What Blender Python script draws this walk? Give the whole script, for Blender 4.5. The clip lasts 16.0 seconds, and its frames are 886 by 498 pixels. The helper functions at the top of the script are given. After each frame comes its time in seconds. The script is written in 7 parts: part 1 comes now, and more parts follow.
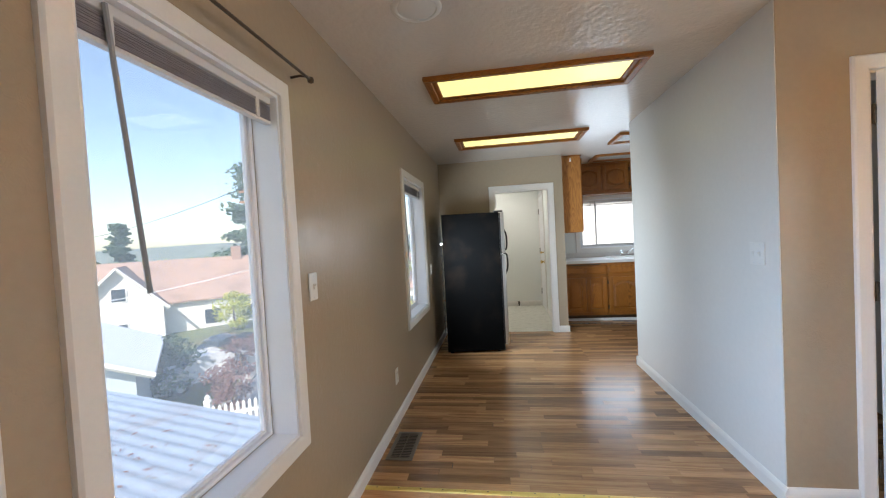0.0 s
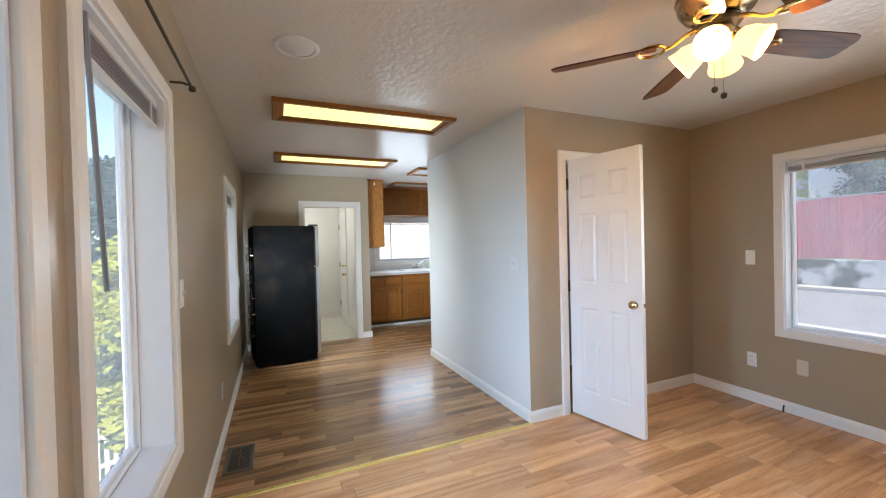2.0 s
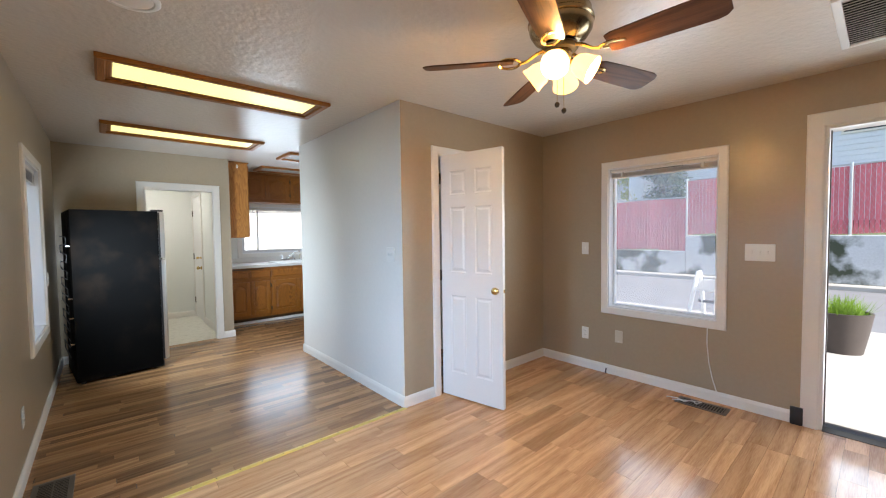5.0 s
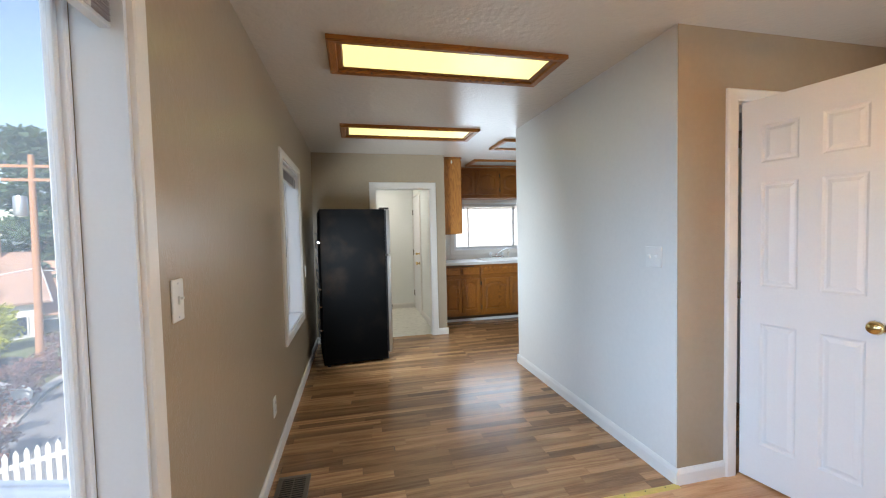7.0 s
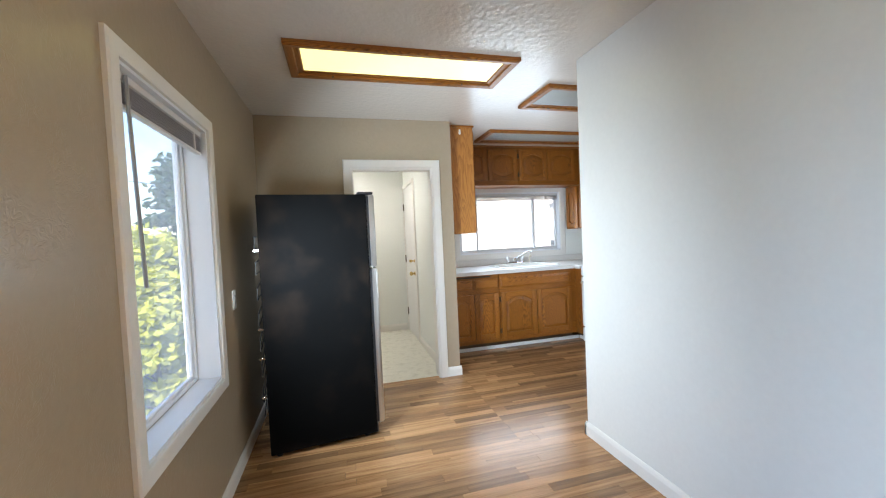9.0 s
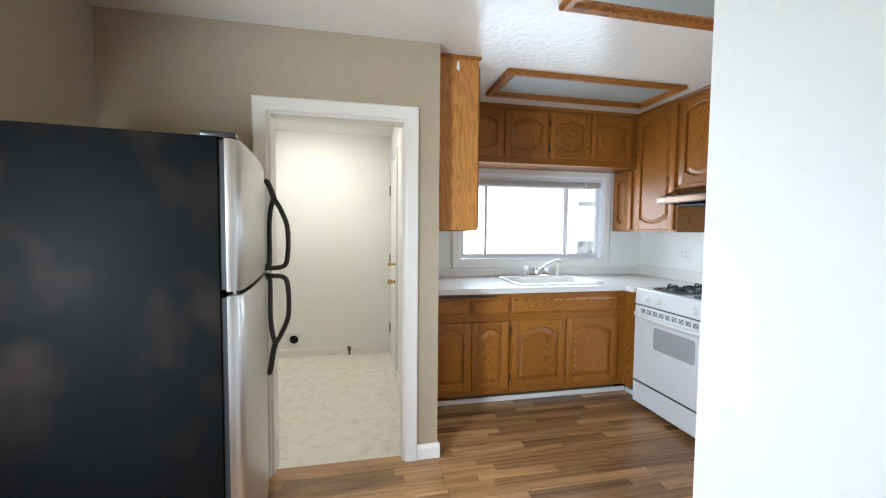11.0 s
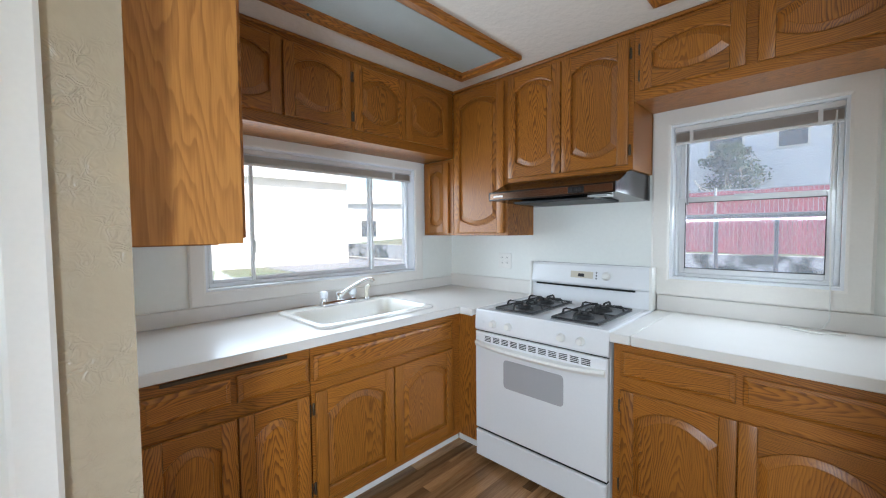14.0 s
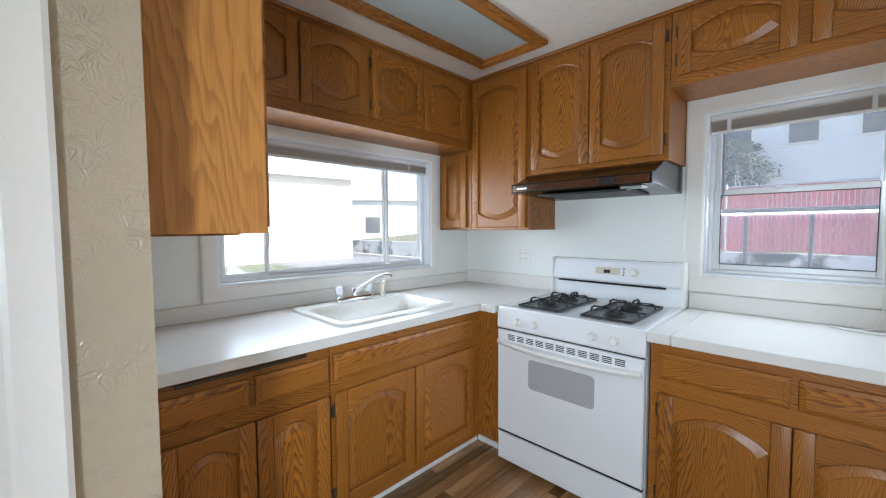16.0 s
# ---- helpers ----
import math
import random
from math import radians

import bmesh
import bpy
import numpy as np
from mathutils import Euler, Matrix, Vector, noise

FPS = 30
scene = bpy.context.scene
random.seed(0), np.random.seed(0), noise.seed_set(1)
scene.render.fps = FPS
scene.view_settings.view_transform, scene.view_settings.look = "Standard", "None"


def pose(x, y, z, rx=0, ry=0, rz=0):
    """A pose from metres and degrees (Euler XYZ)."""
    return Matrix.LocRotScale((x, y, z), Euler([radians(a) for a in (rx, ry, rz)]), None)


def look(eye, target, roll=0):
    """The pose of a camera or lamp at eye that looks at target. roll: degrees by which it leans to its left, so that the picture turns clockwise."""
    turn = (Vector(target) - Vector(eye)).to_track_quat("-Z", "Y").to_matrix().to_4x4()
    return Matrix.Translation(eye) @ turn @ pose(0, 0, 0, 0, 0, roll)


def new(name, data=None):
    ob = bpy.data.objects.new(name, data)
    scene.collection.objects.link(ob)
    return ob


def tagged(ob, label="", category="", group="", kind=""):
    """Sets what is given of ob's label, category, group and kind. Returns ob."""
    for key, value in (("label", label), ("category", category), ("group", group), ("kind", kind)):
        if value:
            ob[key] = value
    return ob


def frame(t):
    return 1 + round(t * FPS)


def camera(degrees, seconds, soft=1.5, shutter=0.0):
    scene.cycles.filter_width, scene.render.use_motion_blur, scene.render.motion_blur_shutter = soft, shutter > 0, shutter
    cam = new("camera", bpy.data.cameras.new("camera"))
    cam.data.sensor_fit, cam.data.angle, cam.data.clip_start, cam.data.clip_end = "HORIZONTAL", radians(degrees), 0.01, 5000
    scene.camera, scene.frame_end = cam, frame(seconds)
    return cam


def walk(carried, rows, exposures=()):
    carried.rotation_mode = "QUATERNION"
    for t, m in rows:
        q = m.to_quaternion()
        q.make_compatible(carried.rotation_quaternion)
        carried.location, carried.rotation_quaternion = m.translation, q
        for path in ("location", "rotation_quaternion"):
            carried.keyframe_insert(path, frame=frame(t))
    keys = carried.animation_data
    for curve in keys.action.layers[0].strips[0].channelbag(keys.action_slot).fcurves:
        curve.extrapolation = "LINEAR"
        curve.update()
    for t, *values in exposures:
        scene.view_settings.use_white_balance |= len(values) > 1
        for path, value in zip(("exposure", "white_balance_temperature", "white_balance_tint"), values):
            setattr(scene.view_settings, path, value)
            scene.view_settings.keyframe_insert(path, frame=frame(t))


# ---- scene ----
cam = camera(97.7, 16.0, soft=1.15)
METRES, EYE, TILT, LEAN, TURN = 6.1, 1.5, 0.0, 0.0, 9.0
PATH = [
    (0, (0.246, 0.208, 1.364), (-0.05, 2.185, 1.304), -3.1),
    (0.5, (0.076, 0.274, 1.356), (0.077, 2.274, 1.309), -3.1),
    (1, (-0.063, 0.191, 1.361), (0.222, 2.17, 1.326), -2.7),
    (1.5, (-0.177, 0.0, 1.358), (0.366, 1.924, 1.33), -2.1),
    (2, (-0.2, -0.18, 1.364), (0.597, 1.654, 1.339), -1.4),
    (2.5, (-0.21, -0.271, 1.38), (0.819, 1.444, 1.36), -1.1),
    (3, (-0.235, -0.262, 1.361), (1.009, 1.304, 1.322), -1.1),
    (3.2, (-0.225, -0.266, 1.348), (1.094, 1.237, 1.306), -1.1),
    (5.3, (-0.188, -0.188, 1.364), (1.123, 1.32, 1.271), -0.7),
    (5.5, (-0.199, -0.15, 1.346), (0.987, 1.457, 1.246), -0.7),
    (6, (-0.165, 0.014, 1.355), (0.653, 1.835, 1.237), -0.6),
    (6.5, (-0.085, 0.232, 1.359), (0.459, 2.153, 1.249), -0.8),
    (7, (-0.077, 0.56, 1.353), (0.365, 2.509, 1.271), -1.3),
    (7.5, (-0.086, 0.914, 1.348), (0.361, 2.862, 1.284), -1.8),
    (8, (-0.093, 1.302, 1.362), (0.38, 3.245, 1.314), -2.5),
    (8.5, (-0.058, 1.715, 1.361), (0.453, 3.648, 1.308), -2.8),
    (9, (0.047, 2.106, 1.33), (0.566, 4.036, 1.258), -2.6),
    (9.2, (0.139, 2.259, 1.32), (0.633, 4.196, 1.248), -2.3),
    (11.3, (0.735, 3.595, 1.347), (1.146, 5.55, 1.24), 0.6),
    (11.5, (0.781, 3.724, 1.341), (1.288, 5.656, 1.238), 0.5),
    (11.9, (0.856, 3.912, 1.351), (1.567, 5.776, 1.221), 0.3),
    (12, (0.87, 3.95, 1.353), (1.632, 5.794, 1.226), 0.0),
    (12.5, (0.945, 4.174, 1.356), (1.969, 5.888, 1.242), -0.2),
    (13, (0.976, 4.316, 1.36), (2.185, 5.907, 1.268), -0.3),
    (13.5, (0.979, 4.432, 1.363), (2.315, 5.918, 1.276), -0.3),
    (14, (0.974, 4.532, 1.366), (2.401, 5.93, 1.275), -0.5),
    (14.5, (0.975, 4.589, 1.363), (2.471, 5.913, 1.27), -0.8),
    (15, (0.969, 4.639, 1.357), (2.52, 5.898, 1.265), -1.2),
    (15.5, (0.967, 4.666, 1.35), (2.513, 5.932, 1.258), -1.2),
    (16, (0.969, 4.675, 1.347), (2.387, 6.082, 1.241), -0.3),
]
walk(cam, [(t, look(eye, target, roll)) for t, eye, target, roll in PATH], [(0, 0.95), (2.2, 1.15), (5.8, 1.15), (6.8, 1.05), (8, 1.5), (9.2, 1.42), (11.4, 1.5), (12.6, 1.3), (16, 1.3)])

# ---- light ----
world = bpy.data.worlds.new("sky")
scene.world = world
world.use_nodes = True
wn = world.node_tree.nodes
sky_node = wn.new("ShaderNodeTexSky")
sky_node.sky_type, sky_node.sun_disc = "NISHITA", False
SUN_ELEV, SUN_AZ = radians(40), radians(181)
sky_node.sun_elevation, sky_node.sun_rotation = SUN_ELEV, SUN_AZ
wn["Background"].inputs["Strength"].default_value = 0.15
world.node_tree.links.new(sky_node.outputs["Color"], wn["Background"].inputs["Color"])


def lamp(name, kind, energy, color, m, size=0.1, size_y=0.0, spread=0):
    data = bpy.data.lights.new(name, kind)
    data.energy, data.color = energy, color
    if kind == "AREA":
        data.size = size
        if size_y:
            data.shape, data.size_y = "RECTANGLE", size_y
    elif kind == "SUN":
        data.angle = size
    else:
        data.shadow_soft_size = size
    if spread:
        data.spread = radians(spread)
    ob = new(name, data)
    ob.matrix_world = m
    return ob


sun_from = Vector((math.sin(SUN_AZ) * math.cos(SUN_ELEV), math.cos(SUN_AZ) * math.cos(SUN_ELEV), math.sin(SUN_ELEV)))
lamp("sun", "SUN", 4.8, (1.0, 0.95, 0.87), look(sun_from * 50, (0, 0, 0)), radians(0.5))


# daylight standing in the window and door openings
DAY, SOFT_DAY = (0.46, 0.68, 1.0), (0.71, 0.85, 1.0)


def daylight(name, eye, target, w, h, watts, spread, color=DAY):
    lamp(name, "AREA", watts, color, look(eye, target), w, h, spread)


daylight("daylight_west", (-0.40, 1.237, 1.24), (1.5, 2.6, 0.25), 0.32, 0.3, 8.0, 105)
daylight("daylight_west", (-0.46, 0.28, 1.24), (1.5, 0.4, 0.0), 0.56, 0.3, 4.2, 100)
daylight("daylight_west", (-0.38, 3.91, 1.28), (1.5, 5.6, 0.85), 0.34, 0.4, 14.0, 125, SOFT_DAY)
daylight("daylight_street", (3.405, 1.07, 1.27), (0.0, 1.7, 1.15), 0.7, 1.0, 3.5, 140, SOFT_DAY)
daylight("daylight_door", (3.50, -0.40, 1.1), (1.0, 0.0, 1.05), 0.8, 1.7, 9.0, 150, SOFT_DAY)
daylight("daylight_sink", (2.25, 6.816, 1.42), (2.1, 4.5, 1.2), 1.30, 0.62, 6.0, 150, SOFT_DAY)
daylight("daylight_sash", (3.43, 4.80, 1.50), (2.3, 4.8, 1.0), 0.6, 0.2, 2.6, 140, SOFT_DAY)


# ---- materials ----
def material(name, color=(0.8, 0.8, 0.8), rough=0.5, metal=0.0, var=0.0, scale=8.0, fine=120.0, bump=0.0, bump_scale=60.0,
             stain=None, stain_amount=0.0, stain_scale=2.0, stain_lo=0.5, stain_hi=0.7, spec=0.5, emit=None, power=0.0, rand=0.0, rough_var=0.0):
    """A surface with two scales of variation, optional stains and fine relief."""
    m = bpy.data.materials.new(name)
    m.use_nodes = True
    nt = m.node_tree
    n, link = nt.nodes, nt.links.new
    b = n["Principled BSDF"]
    b.inputs["Base Color"].default_value = (*color, 1)
    b.inputs["Roughness"].default_value, b.inputs["Metallic"].default_value = rough, metal
    b.inputs["Specular IOR Level"].default_value = spec
    co = n.new("ShaderNodeNewGeometry")
    out = None
    if var or stain_amount or rand:
        big, small = n.new("ShaderNodeTexNoise"), n.new("ShaderNodeTexNoise")
        big.inputs["Scale"].default_value, small.inputs["Scale"].default_value = scale, fine
        big.inputs["Detail"].default_value = 6
        link(co.outputs["Position"], big.inputs["Vector"])
        link(co.outputs["Position"], small.inputs["Vector"])
        add = n.new("ShaderNodeMath")
        add.operation = "ADD"
        link(big.outputs["Fac"], add.inputs[0])
        link(small.outputs["Fac"], add.inputs[1])
        last = add
        if rand:
            info, mul = n.new("ShaderNodeObjectInfo"), n.new("ShaderNodeMath")
            mul.operation, mul.inputs[1].default_value = "MULTIPLY_ADD", rand / max(var, 0.01)
            link(info.outputs["Random"], mul.inputs[0])
            link(add.outputs[0], mul.inputs[2])
            last = mul
        span = n.new("ShaderNodeMapRange")
        top = 1.5 + (rand / max(var, 0.01) if rand else 0)
        span.inputs["From Min"].default_value, span.inputs["From Max"].default_value = 0.5, top
        span.inputs["To Min"].default_value, span.inputs["To Max"].default_value = 1 - var - rand, 1 + var + rand
        link(last.outputs[0], span.inputs["Value"])
        mix = n.new("ShaderNodeMix")
        mix.data_type, mix.blend_type = "RGBA", "MULTIPLY"
        mix.inputs["Factor"].default_value = 1
        mix.inputs["A"].default_value = (*color, 1)
        link(span.outputs[0], mix.inputs["B"])
        out = mix.outputs["Result"]
        if stain_amount:
            st, ramp, mix2 = n.new("ShaderNodeTexNoise"), n.new("ShaderNodeMapRange"), n.new("ShaderNodeMix")
            st.inputs["Scale"].default_value, st.inputs["Detail"].default_value = stain_scale, 8
            link(co.outputs["Position"], st.inputs["Vector"])
            ramp.inputs["From Min"].default_value, ramp.inputs["From Max"].default_value = stain_lo, stain_hi
            ramp.inputs["To Max"].default_value = stain_amount
            link(st.outputs["Fac"], ramp.inputs["Value"])
            mix2.data_type = "RGBA"
            link(ramp.outputs[0], mix2.inputs["Factor"])
            link(out, mix2.inputs["A"])
            mix2.inputs["B"].default_value = (*(stain or (0.1, 0.1, 0.1)), 1)
            out = mix2.outputs["Result"]
        link(out, b.inputs["Base Color"])
        if rough_var:
            rr = n.new("ShaderNodeMapRange")
            rr.inputs["From Min"].default_value, rr.inputs["From Max"].default_value = 0.3, 0.7
            rr.inputs["To Min"].default_value, rr.inputs["To Max"].default_value = rough - rough_var, rough + rough_var
            link(big.outputs["Fac"], rr.inputs["Value"])
            link(rr.outputs[0], b.inputs["Roughness"])
    if bump:
        bt, bp = n.new("ShaderNodeTexNoise"), n.new("ShaderNodeBump")
        bt.inputs["Scale"].default_value, bt.inputs["Detail"].default_value = bump_scale, 4
        link(co.outputs["Position"], bt.inputs["Vector"])
        bp.inputs["Strength"].default_value, bp.inputs["Distance"].default_value = bump, 0.004
        link(bt.outputs["Fac"], bp.inputs["Height"])
        link(bp.outputs["Normal"], b.inputs["Normal"])
    if emit:
        b.inputs["Emission Color"].default_value, b.inputs["Emission Strength"].default_value = (*emit, 1), power
    return m


def wood(name, dark, light, along="z", ring=14.0, stretch=0.07, rough=0.38, rand_from="object", spread=0.35, bump=0.12, contrast=1.0):
    """Flat-sawn wood: drawn-out noise rings with pores, lengthwise along one axis of the object's own space."""
    m = bpy.data.materials.new(name)
    m.use_nodes = True
    nt = m.node_tree
    n, link = nt.nodes, nt.links.new
    b = n["Principled BSDF"]
    b.inputs["Roughness"].default_value = rough
    co, info = n.new("ShaderNodeTexCoord"), n.new("ShaderNodeObjectInfo")
    geo = n.new("ShaderNodeNewGeometry")
    rnd = info.outputs["Random"] if rand_from == "object" else geo.outputs["Random Per Island"]
    sc = {"x": (stretch, 1, 1), "y": (1, stretch, 1), "z": (1, 1, stretch)}[along]
    mp = n.new("ShaderNodeMapping")
    mp.inputs["Scale"].default_value = sc
    link(co.outputs["Object"], mp.inputs["Vector"])
    off = n.new("ShaderNodeVectorMath")
    off.operation = "ADD"
    link(mp.outputs["Vector"], off.inputs[0])
    mul = n.new("ShaderNodeMath")
    mul.operation, mul.inputs[1].default_value = "MULTIPLY", 37.0
    link(rnd, mul.inputs[0])
    link(mul.outputs[0], off.inputs[1])
    base = n.new("ShaderNodeTexNoise")
    base.inputs["Scale"].default_value, base.inputs["Detail"].default_value = ring * 0.35, 2
    link(off.outputs[0], base.inputs["Vector"])
    k = n.new("ShaderNodeMath")
    k.operation, k.inputs[1].default_value = "MULTIPLY", ring * 1.6
    link(base.outputs["Fac"], k.inputs[0])
    fr = n.new("ShaderNodeMath")
    fr.operation = "PINGPONG"
    fr.inputs[1].default_value = 0.5
    link(k.outputs[0], fr.inputs[0])
    pore = n.new("ShaderNodeTexNoise")
    pore.inputs["Scale"].default_value, pore.inputs["Detail"].default_value = 190, 3
    link(off.outputs[0], pore.inputs["Vector"])
    s = n.new("ShaderNodeMath")
    s.operation, s.inputs[1].default_value = "MULTIPLY_ADD", contrast
    link(fr.outputs[0], s.inputs[0])
    pm = n.new("ShaderNodeMath")
    pm.operation, pm.inputs[1].default_value = "MULTIPLY", 0.75
    link(pore.outputs["Fac"], pm.inputs[0])
    link(pm.outputs[0], s.inputs[2])
    ramp = n.new("ShaderNodeMapRange")
    ramp.inputs["From Min"].default_value, ramp.inputs["From Max"].default_value = 0.2, 0.45 + 0.4 * contrast
    link(s.outputs[0], ramp.inputs["Value"])
    mix = n.new("ShaderNodeMix")
    mix.data_type = "RGBA"
    mix.inputs["A"].default_value, mix.inputs["B"].default_value = (*dark, 1), (*light, 1)
    link(ramp.outputs[0], mix.inputs["Factor"])
    tone = n.new("ShaderNodeMapRange")
    tone.inputs["To Min"].default_value, tone.inputs["To Max"].default_value = 1 - spread, 1 + spread
    link(rnd, tone.inputs["Value"])
    mul2 = n.new("ShaderNodeMix")
    mul2.data_type, mul2.blend_type = "RGBA", "MULTIPLY"
    mul2.inputs["Factor"].default_value = 1
    link(mix.outputs["Result"], mul2.inputs["A"])
    link(tone.outputs[0], mul2.inputs["B"])
    link(mul2.outputs["Result"], b.inputs["Base Color"])
    bp = n.new("ShaderNodeBump")
    bp.inputs["Strength"].default_value, bp.inputs["Distance"].default_value = bump, 0.002
    link(s.outputs[0], bp.inputs["Height"])
    link(bp.outputs["Normal"], b.inputs["Normal"])
    return m


def oak(name, dark, light, along="z", lines=135.0, rough=0.36, spread=0.12, bump=0.10, contrast=1.0, swirl=0.020):
    """Flat-sawn oak: nested arches of dark latewood running along one axis of the object's own space, with open pores."""
    m = bpy.data.materials.new(name)
    m.use_nodes = True
    n, link = m.node_tree.nodes, m.node_tree.links.new
    b = n["Principled BSDF"]

    def calc(op, a, c=None, d=None):
        k = n.new("ShaderNodeMath")
        k.operation = op
        for slot, v in enumerate((a, c, d)):
            if v is None:
                continue
            if isinstance(v, (int, float)):
                k.inputs[slot].default_value = v
            else:
                link(v, k.inputs[slot])
        return k.outputs[0]
    co, info, sep = n.new("ShaderNodeTexCoord"), n.new("ShaderNodeObjectInfo"), n.new("ShaderNodeSeparateXYZ")
    link(co.outputs["Object"], sep.inputs[0])
    rnd = info.outputs["Random"]
    length = sep.outputs[along.upper()]
    across, deep = [sep.outputs[a] for a in "XYZ" if a != along.upper()]
    if along == "x":
        across, deep = deep, across
    shift = calc("MULTIPLY", rnd, 53.0)
    warp, place = n.new("ShaderNodeTexNoise"), n.new("ShaderNodeCombineXYZ")
    link(calc("ADD", across, shift), place.inputs[0])
    link(calc("ADD", deep, shift), place.inputs[1])
    link(calc("MULTIPLY_ADD", length, 0.16, shift), place.inputs[2])
    warp.inputs["Scale"].default_value, warp.inputs["Detail"].default_value = 9.0, 3
    link(place.outputs[0], warp.inputs["Vector"])
    wob = calc("MULTIPLY", calc("SUBTRACT", warp.outputs["Fac"], 0.5), swirl * 6)
    heart = calc("MULTIPLY", calc("FRACT", calc("MULTIPLY", rnd, 7.31)), 0.36)
    off = calc("SUBTRACT", calc("ADD", across, calc("MULTIPLY", deep, 0.5)), heart)
    arch = calc("SQRT", calc("MULTIPLY_ADD", off, off, 0.0009))
    f = calc("ADD", calc("MULTIPLY_ADD", length, 0.10, arch), wob)
    saw = calc("FRACT", calc("MULTIPLY", f, lines))
    late = n.new("ShaderNodeMapRange")
    late.interpolation_type = "SMOOTHSTEP"
    late.inputs["From Min"].default_value, late.inputs["From Max"].default_value = 0.35, 0.98
    link(saw, late.inputs["Value"])
    rise = n.new("ShaderNodeMapRange")
    rise.inputs["From Min"].default_value, rise.inputs["From Max"].default_value = 0.0, 0.10
    rise.inputs["To Min"].default_value, rise.inputs["To Max"].default_value = 1.0, 0.0
    link(saw, rise.inputs["Value"])
    line = calc("MAXIMUM", late.outputs[0], rise.outputs[0])
    pore, pv = n.new("ShaderNodeTexNoise"), n.new("ShaderNodeCombineXYZ")
    link(calc("ADD", across, shift), pv.inputs[0])
    link(deep, pv.inputs[1])
    link(calc("MULTIPLY", length, 0.035), pv.inputs[2])
    pore.inputs["Scale"].default_value, pore.inputs["Detail"].default_value = 260, 2
    link(pv.outputs[0], pore.inputs["Vector"])
    patch = n.new("ShaderNodeTexNoise")
    patch.inputs["Scale"].default_value = 3.5
    link(place.outputs[0], patch.inputs["Vector"])
    depth = calc("MULTIPLY", line, calc("MULTIPLY_ADD", patch.outputs["Fac"], 1.5, 0.15))
    tone = calc("ADD", calc("MULTIPLY", depth, 0.75 * contrast), calc("MULTIPLY", calc("SUBTRACT", pore.outputs["Fac"], 0.42), 0.9))
    mix = n.new("ShaderNodeMix")
    mix.data_type, mix.clamp_factor = "RGBA", True
    mix.inputs["A"].default_value, mix.inputs["B"].default_value = (*light, 1), (*dark, 1)
    link(tone, mix.inputs["Factor"])
    mul = n.new("ShaderNodeMix")
    mul.data_type, mul.blend_type = "RGBA", "MULTIPLY"
    mul.inputs["Factor"].default_value = 1
    link(mix.outputs["Result"], mul.inputs["A"])
    link(calc("MULTIPLY_ADD", calc("SUBTRACT", rnd, 0.5), 2 * spread, 1.0), mul.inputs["B"])
    link(mul.outputs["Result"], b.inputs["Base Color"])
    link(calc("MULTIPLY_ADD", pore.outputs["Fac"], 0.18, rough - 0.09), b.inputs["Roughness"])
    bp = n.new("ShaderNodeBump")
    bp.invert = True
    bp.inputs["Strength"].default_value, bp.inputs["Distance"].default_value = bump, 0.002
    link(tone, bp.inputs["Height"])
    link(bp.outputs["Normal"], b.inputs["Normal"])
    return m


def glass(name, rough=0.0, tint=(1, 1, 1), veil=0.15):
    """Thin window glass: mostly clear, with a faint mirror and a translucent veil that paints haze over the view."""
    m = bpy.data.materials.new(name)
    m.use_nodes = True
    nt = m.node_tree
    n, link = nt.nodes, nt.links.new
    n.remove(n["Principled BSDF"])
    clear, gloss, mixs, fres = n.new("ShaderNodeBsdfTransparent"), n.new("ShaderNodeBsdfGlossy"), n.new("ShaderNodeMixShader"), n.new("ShaderNodeLayerWeight")
    clear.inputs["Color"].default_value = (*tint, 1)
    gloss.inputs["Roughness"].default_value = rough
    fres.inputs["Blend"].default_value = 0.12
    k = n.new("ShaderNodeMath")
    k.operation, k.inputs[1].default_value, k.inputs[2].default_value = "MULTIPLY_ADD", 0.35, 0.02
    link(fres.outputs["Facing"], k.inputs[0])
    link(k.outputs[0], mixs.inputs[0])
    link(clear.outputs[0], mixs.inputs[1])
    link(gloss.outputs[0], mixs.inputs[2])
    # translucent layer mixed in as haze, so the outdoors looks washed out
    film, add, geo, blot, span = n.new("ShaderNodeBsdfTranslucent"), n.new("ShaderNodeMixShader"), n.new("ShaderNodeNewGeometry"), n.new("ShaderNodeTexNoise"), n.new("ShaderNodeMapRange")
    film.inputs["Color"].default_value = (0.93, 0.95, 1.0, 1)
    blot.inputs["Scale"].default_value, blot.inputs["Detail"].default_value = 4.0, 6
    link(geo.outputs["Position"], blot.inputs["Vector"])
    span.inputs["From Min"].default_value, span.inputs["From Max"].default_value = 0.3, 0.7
    span.inputs["To Min"].default_value, span.inputs["To Max"].default_value = veil * 0.8, veil * 1.2
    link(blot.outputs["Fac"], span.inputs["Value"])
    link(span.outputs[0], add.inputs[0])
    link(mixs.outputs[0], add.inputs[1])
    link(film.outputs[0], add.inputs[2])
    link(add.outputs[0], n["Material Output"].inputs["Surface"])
    return m


M_TAN = material("tan_paint", (0.38, 0.30, 0.205), 0.28, var=0.05, scale=1.5, fine=40, bump=0.26, bump_scale=30)
M_TANROUGH = material("tan_paint_trowelled", (0.40, 0.325, 0.23), 0.26, var=0.05, scale=1.5, fine=40, bump=0.34, bump_scale=36)


